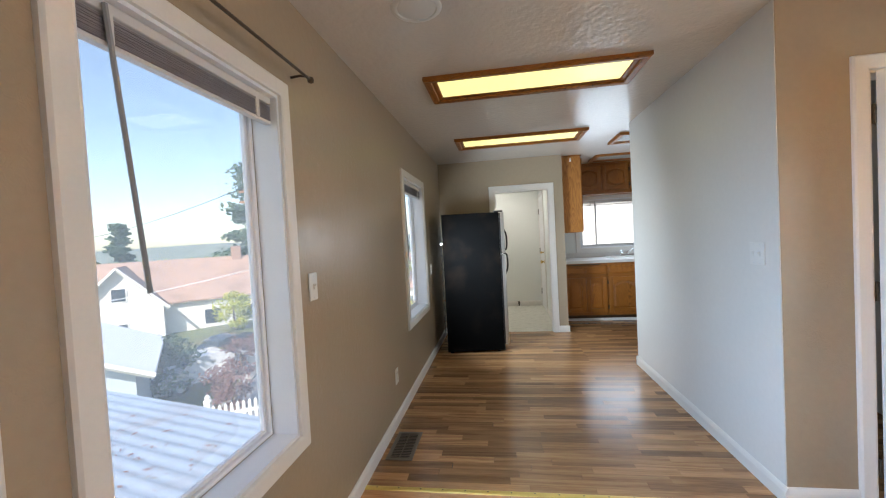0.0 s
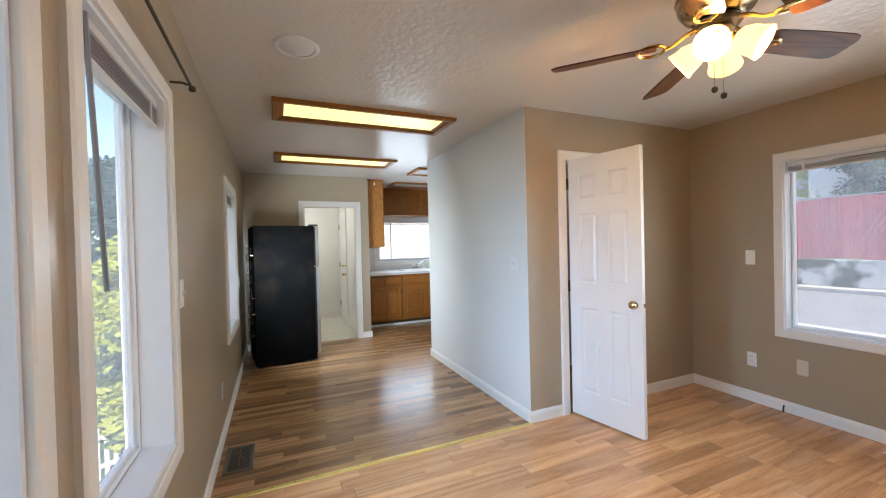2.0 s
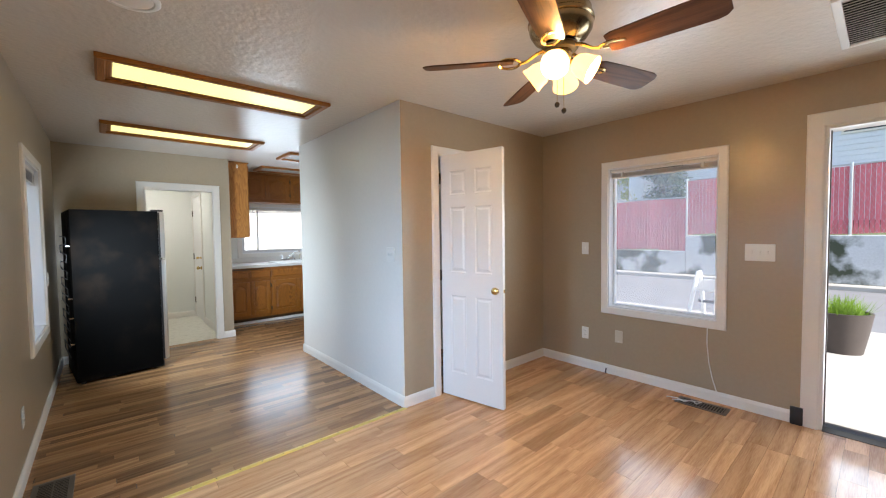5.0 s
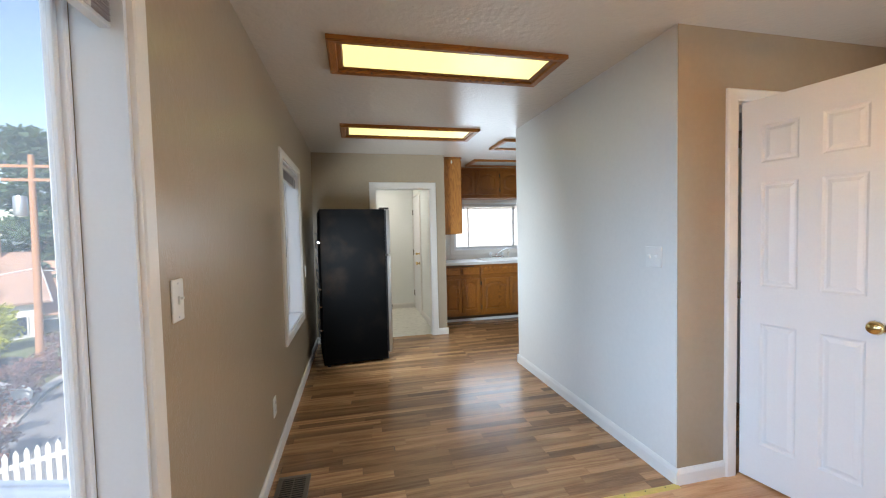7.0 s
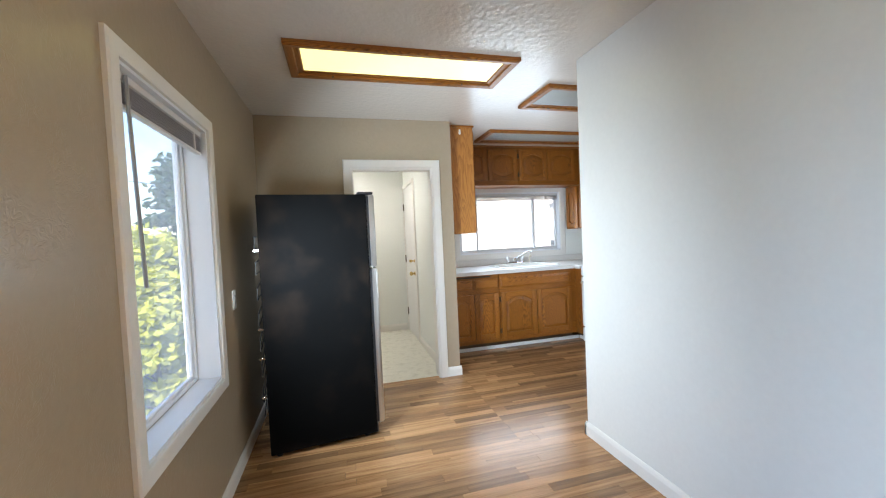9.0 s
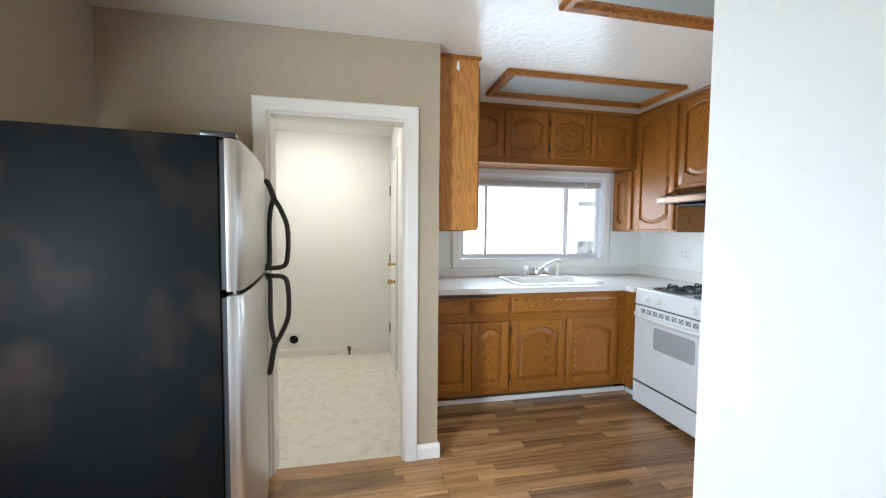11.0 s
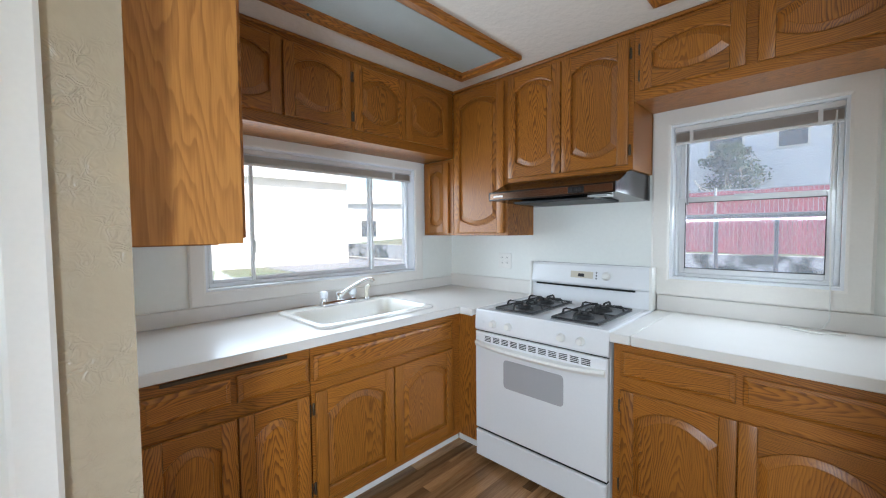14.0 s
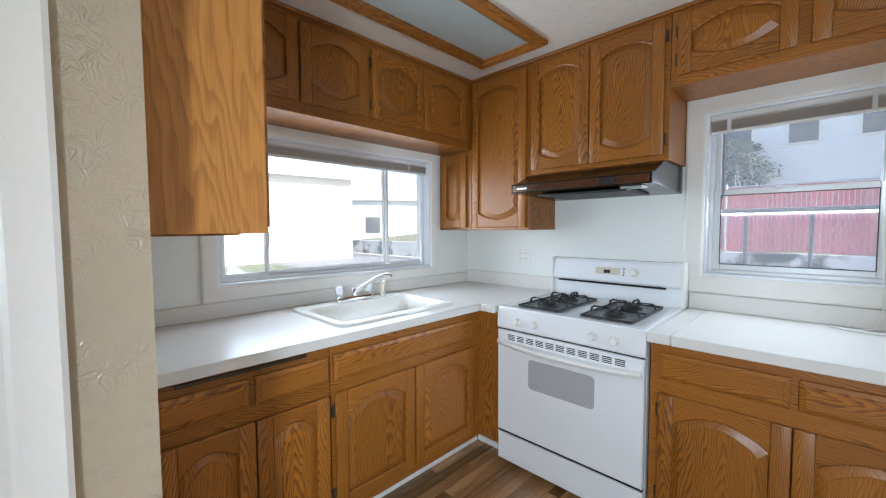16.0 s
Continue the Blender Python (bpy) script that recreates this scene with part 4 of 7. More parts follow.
vent = thing("return_vent", pose(2.65, -0.23, H), "white louvred return air grille in the ceiling", "ceiling vent")
bm = bmesh.new()
for p in ((-0.35, 0.35, -0.2, -0.165), (-0.35, 0.35, 0.165, 0.2), (-0.35, -0.315, -0.165, 0.165), (0.315, 0.35, -0.165, 0.165)):
    box(bm, p[0], p[1], p[2], p[3], -0.012, 0, 0.003)
part("frame", bm, M_OUTLET, vent, smooth=False)
part("backing", boxed(-0.315, 0.315, -0.165, 0.165, -0.002, -0.0005), M_DARK, vent, smooth=False)
for i in range(20):
    x = -0.30 + i * 0.0316
    bm = bmesh.new()
    prism(bm, [(x - 0.008, -0.011), (x - 0.006, -0.012), (x + 0.009, -0.003), (x + 0.007, -0.002)], -0.165, 0.165)
    part("slat", bm, M_OUTLET, vent, smooth=False)
part("mid_bar", boxed(-0.315, 0.315, -0.006, 0.006, -0.0125, -0.009), M_OUTLET, vent, smooth=False)

# ceiling fan
FX, FY = 1.43, 0.79
fan = thing("ceiling_fan", pose(FX, FY, H), "brass ceiling fan with five dark blades and lit amber shades", "ceiling fan")
part("motor_housing", lathe(bmesh.new(), [(0.02, -0.0005), (0.125, -0.001), (0.135, -0.012), (0.135, -0.04), (0.146, -0.05), (0.148, -0.062), (0.141, -0.067), (0.144, -0.073), (0.139, -0.1), (0.118, -0.132), (0.088, -0.152), (0.07, -0.16), (0.01, -0.161)], seg=40), M_BRASSD, fan, "brushed antique brass motor housing")
part("hub_plate", lathe(bmesh.new(), [(0.01, -0.160), (0.075, -0.162), (0.082, -0.174), (0.072, -0.186), (0.01, -0.188)], seg=32), M_PLASTIC, fan)
part("switch_cup", lathe(bmesh.new(), [(0.01, -0.186), (0.048, -0.188), (0.051, -0.195), (0.051, -0.238), (0.042, -0.252), (0.02, -0.262), (0.002, -0.263)], seg=28), M_BRASSD, fan)
blade_pts = [(0.215, -0.048), (0.24, -0.058), (0.40, -0.066), (0.59, -0.070), (0.622, -0.062), (0.640, -0.04), (0.640, 0.04), (0.622, 0.062), (0.59, 0.070), (0.40, 0.066), (0.24, 0.058), (0.215, 0.048)]
for k in range(5):
    m = pose(0, 0, 0, 0, 0, 59 + 72 * k)
    bm = bmesh.new()
    lo = [bm.verts.new((x, y, -0.003)) for x, y in blade_pts]
    hi = [bm.verts.new((x, y, 0.003)) for x, y in blade_pts]
    bm.faces.new(lo)
    bm.faces.new(hi)
    for i in range(len(lo)):
        j = (i + 1) % len(lo)
        bm.faces.new((lo[i], lo[j], hi[j], hi[i]))
    bl = part("blade", bm, M_BLADE, fan, "dark walnut-grain blade", smooth=False)
    bl.matrix_basis = m @ pose(0, 0, -0.222, -15, 0, 0)
    bm = bmesh.new()
    tube(bm, [(0.07, 0, -0.176), (0.11, 0, -0.192), (0.15, 0, -0.220), (0.185, 0, -0.230)], [0.009, 0.008, 0.007, 0.008], 8)
    ring = [(0.235 + 0.05 * math.cos(a), 0.036 * math.sin(a), -0.2285 + 0.007 * math.sin(a)) for a in (2 * math.pi * i / 20 for i in range(21))]
    tube(bm, ring, 0.0065, 6, False)
    iron = part("blade_iron", bm, M_BRASS, fan, "polished brass oval blade iron")
    iron.matrix_basis = m
for k in range(4):
    m = pose(0, 0, -0.226, 0, 0, 22 + 90 * k) @ pose(0.03, 0, 0, 0, 124, 0)
    part("arm", tube(bmesh.new(), [m @ Vector((0, 0, 0)), m @ Vector((0, 0, 0.05))], 0.014, 10), M_BRASSD, fan)
    sh = part("shade", lathe(bmesh.new(), [(0.024, 0.035), (0.04, 0.048), (0.052, 0.075), (0.055, 0.105), (0.062, 0.132), (0.060, 0.132), (0.052, 0.105), (0.049, 0.076), (0.037, 0.05), (0.022, 0.037)], m, 24, False), M_SHADE, fan, "frosted amber glass bell shade")
    part("bulb", lathe(bmesh.new(), [(0.012, 0.045), (0.014, 0.062), (0.028, 0.085), (0.031, 0.102), (0.024, 0.122), (0.01, 0.131), (0.001, 0.132)], m, 18), M_BULB, sh, "glowing frosted bulb")
for s, dz in ((-0.028, -0.425), (0.028, -0.44)):
    ch = part("pull_chain", tube(bmesh.new(), [(s, 0.02 * s, -0.255), (s * 1.05, 0.02 * s, dz)], 0.0016, 5), M_BRASS, fan)
    part("chain_fob", lathe(bmesh.new(), [(0.002, 0.012), (0.009, 0.008), (0.012, 0), (0.009, -0.01), (0.002, -0.014)], Matrix.Translation((s * 1.05, 0.02 * s, dz - 0.01)), 12), M_HINGE, ch, "small dark wooden fob")


# ---- kitchen ----
def arch_row(bm, x0, x1, z0, z1, y, top, bot, n=14):
    pts = [(x0 + (x1 - x0) * i / n, z0 + bot * (2 * i / n - 1) ** 2) for i in range(n + 1)]
    pts += [(x1 - (x1 - x0) * i / n, z1 - top * (1 - 2 * i / n) ** 2) for i in range(n + 1)]
    return [bm.verts.new((x, y, z)) for x, z in pts]


def loft(bm, rows, cap_last=True, cap_first=False):
    for p, q in zip(rows, rows[1:]):
        k = len(p)
        for i in range(k):
            j = (i + 1) % k
            bm.faces.new((p[i], p[j], q[j], q[i]))
    if cap_last:
        bm.faces.new(rows[-1])
    if cap_first:
        bm.faces.new(rows[0])
    return bm


def arched_rail(w, z_flat, z_side, rise, up):
    """A rail from x 0..w between a straight edge at z_flat and an arched edge at z_side, 19 mm proud with eased edges."""
    bm, n = bmesh.new(), 14
    rows = []
    for y, e in ((-0.004, 0.0), (-0.0145, 0.0), (-0.019, 0.0055)):
        g = e if up else -e
        curve = [(w * i / n, z_side + g + rise * (1 - (2 * i / n - 1) ** 2)) for i in range(n + 1)]
        rows.append([bm.verts.new((x, y, z)) for x, z in [*curve, (w, z_flat - g), (0, z_flat - g)]])
    return loft(bm, rows, True, True)


def cab_door(parent, m, w, h, top=0.035, bot=0.0, hinge=None, rail=0.056):
    """An oak door 19 mm thick: two stiles, two rails and an arched, raised panel with a wide bevel. Faces -y of m."""
    d = part("door", boxed(0.002, w - 0.002, -0.004, 0.0, 0.002, h - 0.002), M_OAK, parent, "honey oak door with arched raised panel", smooth=False)
    d.matrix_basis = m
    for x in (0.0, w - rail):
        part("stile", boxed(x, x + rail, -0.019, -0.0041, 0, h, bevel=0.0045, seg=2), M_OAK, d)
    inner = w - 2 * rail - 0.0008
    for z_flat, z_side, rise, up in ((h, h - rail - top, top, True), (0.0, rail + bot, -bot, False)):
        part("rail", arched_rail(inner, z_flat, z_side, rise, up), M_OAKH, d, smooth=False).location = (rail + 0.0004, 0, 0)
    bm = bmesh.new()
    r = rail + 0.004
    rows = [arch_row(bm, r, w - r, r, h - r, -0.0042, top, bot), arch_row(bm, r + 0.004, w - r - 0.004, r + 0.004, h - r - 0.004, -0.0062, top, bot),
            arch_row(bm, r + 0.026, w - r - 0.026, r + 0.026, h - r - 0.026, -0.0150, top, bot), arch_row(bm, r + 0.0275, w - r - 0.0275, r + 0.0275, h - r - 0.0275, -0.0185, top, bot)]
    loft(bm, rows)
    part("raised_panel", bm, M_OAK, d, smooth=False)
    if hinge is not None:
        for z in (0.075, h - 0.075):
            part("hinge", boxed(hinge - 0.006, hinge + 0.006, -0.012, 0.0, z - 0.028, z + 0.028, bevel=0.003), M_HINGE, d, "dark bronze hinge")
    return d


def drawer_front(parent, m, w, h):
    bm = bmesh.new()
    rows = [arch_row(bm, 0, w, 0, h, 0, 0, 0, 1), arch_row(bm, 0, w, 0, h, -0.010, 0, 0, 1), arch_row(bm, 0.003, w - 0.003, 0.003, h - 0.003, -0.0125, 0, 0, 1),
            arch_row(bm, 0.016, w - 0.016, 0.016, h - 0.016, -0.0175, 0, 0, 1), arch_row(bm, 0.018, w - 0.018, 0.018, h - 0.018, -0.021, 0, 0, 1)]
    loft(bm, rows, True, True)
    d = part("drawer_front", bm, M_OAKH, parent, "honey oak drawer front with eased edges", smooth=False)
    d.matrix_basis = m
    return d


def cabinet(name, m, w, depth, z0, z1, doors=(), drawers=(), label="", toe=0.0, group="", open_top=0.0):
    """A carcass with its face at y = 0 (facing -y), from x 0..w and z z0..z1; doors (x, z, w, h, top, bot, hinge) and drawers (x, z, w, h)."""
    ob = thing(name, m, label, "cabinet", group)
    body = boxed(0.0005, w - 0.0005, 0.001, depth if not open_top else 0.02, z0, z1, bevel=0.0015)
    if open_top:
        box(body, 0.0005, w - 0.0005, 0.0205, depth, z0, z1 - open_top)
    part("carcass", body, M_OAKH if w > 0.6 else M_OAK, ob, smooth=False)
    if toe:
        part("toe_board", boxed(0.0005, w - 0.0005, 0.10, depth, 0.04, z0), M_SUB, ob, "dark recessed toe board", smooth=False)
    for x, z, dw, dh, top, bot, hg in doors:
        cab_door(ob, pose(x, 0, z), dw, dh, top, bot, hg)
    for x, z, dw, dh in drawers:
        drawer_front(ob, pose(x, 0, z), dw, dh)
    return ob


YB, XB = 6.13, 2.742          # base cabinet faces
YU, XU = 6.485, 3.085         # upper cabinet faces
ZC = 0.873
cabinet("base_cabinet", pose(XG + 0.006, YB, 0), 0.654, YN - YB - 0.006, 0.10, ZC,
        [(0.056, 0.145, 0.293, 0.51, 0.05, 0, None), (0.355, 0.145, 0.287, 0.51, 0.05, 0, 0.291)],
        [(0.056, 0.715, 0.276, 0.10), (0.356, 0.712, 0.287, 0.105)], "oak base cabinet with two drawers and two arched doors", 0.1, "base cabinets")
cabinet("base_cabinet", pose(1.762, YB, 0), XB - 1.762, YN - YB - 0.006, 0.10, ZC,
        [(0.014, 0.145, 0.438, 0.512, 0.06, 0, -0.004), (0.462, 0.145, 0.448, 0.512, 0.06, 0, None)],
        [(0.012, 0.710, 0.892, 0.112)], "oak sink base cabinet with false front and two arched doors", 0.1, "base cabinets", 0.2)
cabinet("base_cabinet", pose(XB, YB + 0.2, 0, 0, 0, -90), 0.348, XE - XB - 0.006, 0.10, ZC, (), (), "narrow oak corner filler cabinet beside the range", 0.1, "base cabinets")
cabinet("base_cabinet", pose(XB, 5.192, 0, 0, 0, -90), 0.892, XE - XB - 0.006, 0.10, ZC,
        [(0.036, 0.145, 0.418, 0.512, 0.06, 0, -0.004), (0.458, 0.145, 0.418, 0.512, 0.06, 0, None)],
        [(0.036, 0.718, 0.41, 0.11), (0.468, 0.718, 0.41, 0.11)], "oak base cabinet with two drawers and two arched doors", 0.1, "base cabinets")
cabinet("base_cabinet", pose(XB, 4.298, 0, 0, 0, -90), 0.307, XE - XB - 0.006, 0.10, ZC, [(0.02, 0.145, 0.27, 0.512, 0.035, 0, None)], [(0.02, 0.718, 0.27, 0.11)],
        "narrow oak base cabinet at the counter's end", 0.1, "base cabinets")
# white strips at the toe
for nm, bm in (("a", boxed(XG + 0.006, XB + 0.085, YB + 0.086, YB + 0.099, 0, 0.038, bevel=0.003)), ("b", boxed(XB + 0.086, XB + 0.099, 5.985, YB + 0.085, 0, 0.038, bevel=0.003)), ("c", boxed(XB + 0.086, XB + 0.099, YKS + 0.004, 5.19, 0, 0.038, bevel=0.003))):
    solid("baseboard", bm, M_TRIM, "white strip along the cabinet toe", "baseboard", kind="structure", smooth=False)
# dark slot of the pull-out board
solid("cutting_board", boxed(1.22, 1.66, YB - 0.006, YB + 0.0005, 0.838, 0.853, bevel=0.002), M_HINGE, "dark pull-out board slot under the counter", "cutting board")

# upper cabinets
uh = 2.362
cabinet("upper_cabinet", pose(1.384, YU, 0), 0.84, YN - YU - 0.004, 1.90, uh,
        [(0.06, 1.955, 0.372, 0.375, 0.05, 0.05, None), (0.444, 1.955, 0.385, 0.375, 0.05, 0.05, 0.392)], (), "oak wall cabinet above the sink window", 0, "wall cabinets")
cabinet("upper_cabinet", pose(2.225, YU, 0), XU - 2.225, YN - YU - 0.004, 1.90, uh,
        [(0.012, 1.955, 0.378, 0.375, 0.05, 0.05, -0.004), (0.396, 1.955, 0.395, 0.375, 0.05, 0.05, None)], (), "oak wall cabinet above the sink window", 0, "wall cabinets")
cabinet("upper_cabinet", pose(XU, YN - 0.004, 0, 0, 0, -90), 0.318, XE - XU - 0.004, 1.335, 1.899,
        [(0.03, 1.352, 0.25, 0.525, 0.028, 0.028, None)], (), "narrow oak corner wall cabinet", 0, "wall cabinets")
cabinet("upper_cabinet", pose(XU, 6.487, 0, 0, 0, -90), 0.483, XE - XU - 0.004, 1.335, uh,
        [(0.02, 1.352, 0.44, 0.985, 0.045, 0.045, None)], (), "tall oak wall cabinet beside the hood", 0, "wall cabinets")
cabinet("upper_cabinet", pose(XU, 6.003, 0, 0, 0, -90), 0.77, XE - XU - 0.004, 1.675, uh,
        [(0.012, 1.70, 0.362, 0.635, 0.042, 0.042, None), (0.382, 1.70, 0.366, 0.635, 0.042, 0.042, 0.372)], (), "oak wall cabinet over the range hood", 0, "wall cabinets")
cabinet("upper_cabinet", pose(XU, 5.232, 0, 0, 0, -90), 1.242, XE - XU - 0.004, 2.015, uh,
        [(0.03, 2.06, 0.42, 0.28, 0.045, 0.045, -0.004), (0.49, 2.06, 0.42, 0.28, 0.045, 0.045, None), (0.93, 2.06, 0.29, 0.28, 0.035, 0.035, None)], (), "long low oak wall cabinet over the sash window", 0, "wall cabinets")
uc = thing("upper_cabinet", pose(XG + 0.262, 5.702, 0, 0, 0, 90), "oak wall cabinet with plain plywood end panel by the doorway", "cabinet", "wall cabinets")
part("carcass", boxed(0.02, YN - 5.706, 0.001, 0.259, 1.337, uh, bevel=0.0015), M_OAK, uc, smooth=False)
part("end_panel", boxed(0.0, 0.0195, 0.0, 0.259, 1.337, uh, bevel=0.001), M_OAKPLY, uc, "plain oak plywood end panel", smooth=False)
part("base_rail", boxed(0.12, YN - 5.72, 0.03, 0.25, 1.331, 1.3365), M_OAKY, uc, smooth=False)
for x in (0.03, 0.40, 0.75):
    cab_door(uc, pose(x, 0, 1.352), 0.345, 0.985, 0.04, 0.04, None)
hook = solid("hook", lathe(bmesh.new(), [(0.001, 0.03), (0.008, 0.024), (0.009, 0.01), (0.012, 0), (0.012, -0.014), (0.006, -0.022), (0.001, -0.024)], pose(1.232, 5.698, 2.315), 10), M_OUTLET, "small white plastic hook stuck on the cabinet end", "hook")
# cove strip at the head of the cabinets
for bm in (boxed(1.384, XU, YU - 0.014, YU + 0.02, uh, H - 0.001, bevel=0.004), boxed(XU - 0.014, XU + 0.02, YKS + 0.002, YU - 0.0145, uh, H - 0.001, bevel=0.004), boxed(XG + 0.002, XG + 0.275, 5.69, 5.71, uh, H - 0.001, bevel=0.003)):
    solid("trim", bm, M_OAKH, "honey oak cover strip at the ceiling", "trim", kind="structure", smooth=False)

# worktops: the sink run turns the corner; the sink sits in a cut-out
ZT = 0.91
SX0, SX1, SY0, SY1 = 1.85, 2.60, 6.185, 6.715
ct = thing("worktop", pose(0, 0, 0), "white laminate L-shaped worktop with low backsplash", "countertop")
bm = bmesh.new()
for p in ((XG + 0.003, SX0 + 0.02, YB - 0.032, YN - 0.003), (SX1 - 0.02, XE - 0.003, YB - 0.032, YN - 0.003), (SX0 + 0.02, SX1 - 0.02, YB - 0.032, SY0 + 0.02), (SX0 + 0.02, SX1 - 0.02, SY1 - 0.02, YN - 0.003)):
    box(bm, p[0], p[1], p[2], p[3], ZC + 0.001, ZT)
box(bm, XB - 0.032, XE - 0.003, 5.986, YB - 0.032, ZC + 0.001, ZT)
bmesh.ops.remove_doubles(bm, verts=bm.verts, dist=0.0002)
part("top", bm, M_COUNTER, ct, smooth=False)
part("edge_strip", boxed(XG + 0.003, XB - 0.034, YB - 0.042, YB - 0.0325, ZC - 0.004, ZT + 0.001, bevel=0.003), M_COUNTER, ct)
part("edge_strip", boxed(XB - 0.044, XB - 0.0325, 5.986, YB - 0.043, ZC - 0.004, ZT + 0.001, bevel=0.003), M_COUNTER, ct)
part("backsplash", boxed(XG + 0.003, XE - 0.024, YN - 0.021, YN - 0.002, ZT, ZT + 0.078, bevel=0.003), M_COUNTER, ct)
part("backsplash", boxed(XE - 0.022, XE - 0.002, 5.986, YN - 0.003, ZT, ZT + 0.098, bevel=0.003), M_COUNTER, ct)
ct = thing("worktop", pose(0, 0, 0), "white laminate worktop under the sash window, with a seam", "countertop")
part("top", boxed(XB - 0.032, XE - 0.003, YKS + 0.003, 5.106, ZC + 0.001, ZT), M_COUNTER, ct, smooth=False)
part("end_piece", boxed(XB - 0.042, XE - 0.003, 5.108, 5.196, ZC - 0.004, ZT + 0.001, bevel=0.004), M_COUNTER, ct)
part("edge_strip", boxed(XB - 0.042, XB - 0.0325, YKS + 0.003, 5.106, ZC - 0.004, ZT + 0.001, bevel=0.003), M_COUNTER, ct)
part("backsplash", boxed(XE - 0.022, XE - 0.002, YKS + 0.022, 5.196, ZT, ZT + 0.088, bevel=0.003), M_COUNTER, ct)
part("side_splash", boxed(XB + 0.04, XE - 0.003, YKS + 0.002, YKS + 0.02, ZT, ZT + 0.088, bevel=0.003), M_COUNTER, ct)


def rrect(bm, x0, x1, y0, y1, z, r, n=5):
    pts = []
    for cx, cy, a in ((x1 - r, y1 - r, 0), (x0 + r, y1 - r, 90), (x0 + r, y0 + r, 180), (x1 - r, y0 + r, 270)):
        pts += [(cx + r * math.cos(radians(a + 90 * i / n)), cy + r * math.sin(radians(a + 90 * i / n))) for i in range(n + 1)]
    return [bm.verts.new((x, y, z)) for x, y in pts]


# sink and tap
M_SINK = material("sink_enamel", (0.82, 0.81, 0.76), 0.16, var=0.02)
sink = thing("kitchen_sink", pose(0, 0, 0), "white enamel drop-in kitchen sink", "sink")
bm = bmesh.new()
loft(bm, [rrect(bm, SX0, SX1, SY0, SY1, ZT + 0.001, 0.05), rrect(bm, SX0 + 0.004, SX1 - 0.004, SY0 + 0.004, SY1 - 0.004, ZT + 0.012, 0.05), rrect(bm, SX0 + 0.02, SX1 - 0.02, SY0 + 0.02, SY1 - 0.02, ZT + 0.016, 0.05),
          rrect(bm, SX0 + 0.035, SX1 - 0.035, SY0 + 0.035, SY1 - 0.10, ZT + 0.013, 0.06), rrect(bm, SX0 + 0.05, SX1 - 0.05, SY0 + 0.05, SY1 - 0.115, ZT - 0.01, 0.06), rrect(bm, SX0 + 0.075, SX1 - 0.075, SY0 + 0.075, SY1 - 0.14, ZT - 0.17, 0.06)])
part("basin", bm, M_SINK, sink)
part("drain", lathe(bmesh.new(), [(0.045, 0), (0.045, 0.003), (0.03, 0.001), (0.001, 0.001)], pose(2.225, 6.42, ZT - 0.169), 20), M_CHROME, sink, "chrome drain ring")
TX, TY, TZ = 2.225, 6.665, ZT + 0.016
tap = thing("kitchen_faucet", pose(TX, TY, TZ), "chrome faucet with clear acrylic knobs", "faucet")
bm = bmesh.new()
loft(bm, [rrect(bm, -0.125, 0.125, -0.027, 0.027, 0, 0.02), rrect(bm, -0.125, 0.125, -0.027, 0.027, 0.012, 0.02), rrect(bm, -0.117, 0.117, -0.02, 0.02, 0.024, 0.018)], True, True)
part("deck_plate", bm, M_CHROME, tap)
part("spout_post", lathe(bmesh.new(), [(0.02, 0.022), (0.02, 0.06), (0.014, 0.068), (0.001, 0.07)], seg=16), M_CHROME, tap)
part("spout", tube(bmesh.new(), [(0, 0, 0.045), (0.03, -0.03, 0.075), (0.085, -0.09, 0.125), (0.12, -0.13, 0.148), (0.14, -0.15, 0.150), (0.15, -0.16, 0.135)], [0.013, 0.012, 0.011, 0.011, 0.012, 0.012], 10), M_CHROME, tap)
M_ACRYL = material("clear_acrylic", (0.72, 0.74, 0.76), 0.1, var=0.03)
for s in (-1, 1):
    part("knob_stem", lathe(bmesh.new(), [(0.016, 0.022), (0.013, 0.04)], Matrix.Translation((s * 0.1, 0, 0)), 12), M_CHROME, tap)
    part("knob", lathe(bmesh.new(), [(0.012, 0.04), (0.022, 0.048), (0.025, 0.07), (0.02, 0.085), (0.001, 0.09)], Matrix.Translation((s * 0.1, 0, 0)), 10), M_ACRYL, tap, "clear acrylic knob")
sp = thing("sink_sprayer", pose(2.43, 6.665, TZ), "cream plastic sink sprayer in its holder", "sprayer")
part("holder", lathe(bmesh.new(), [(0.02, 0), (0.018, 0.012), (0.012, 0.016)], seg=14), M_CHROME, sp)
part("spray_head", tube(bmesh.new(), [(0, 0, 0.012), (0, 0, 0.06), (0.004, -0.006, 0.082), (0.014, -0.018, 0.09)], [0.011, 0.012, 0.015, 0.014], 10), M_BEIGE, sp)

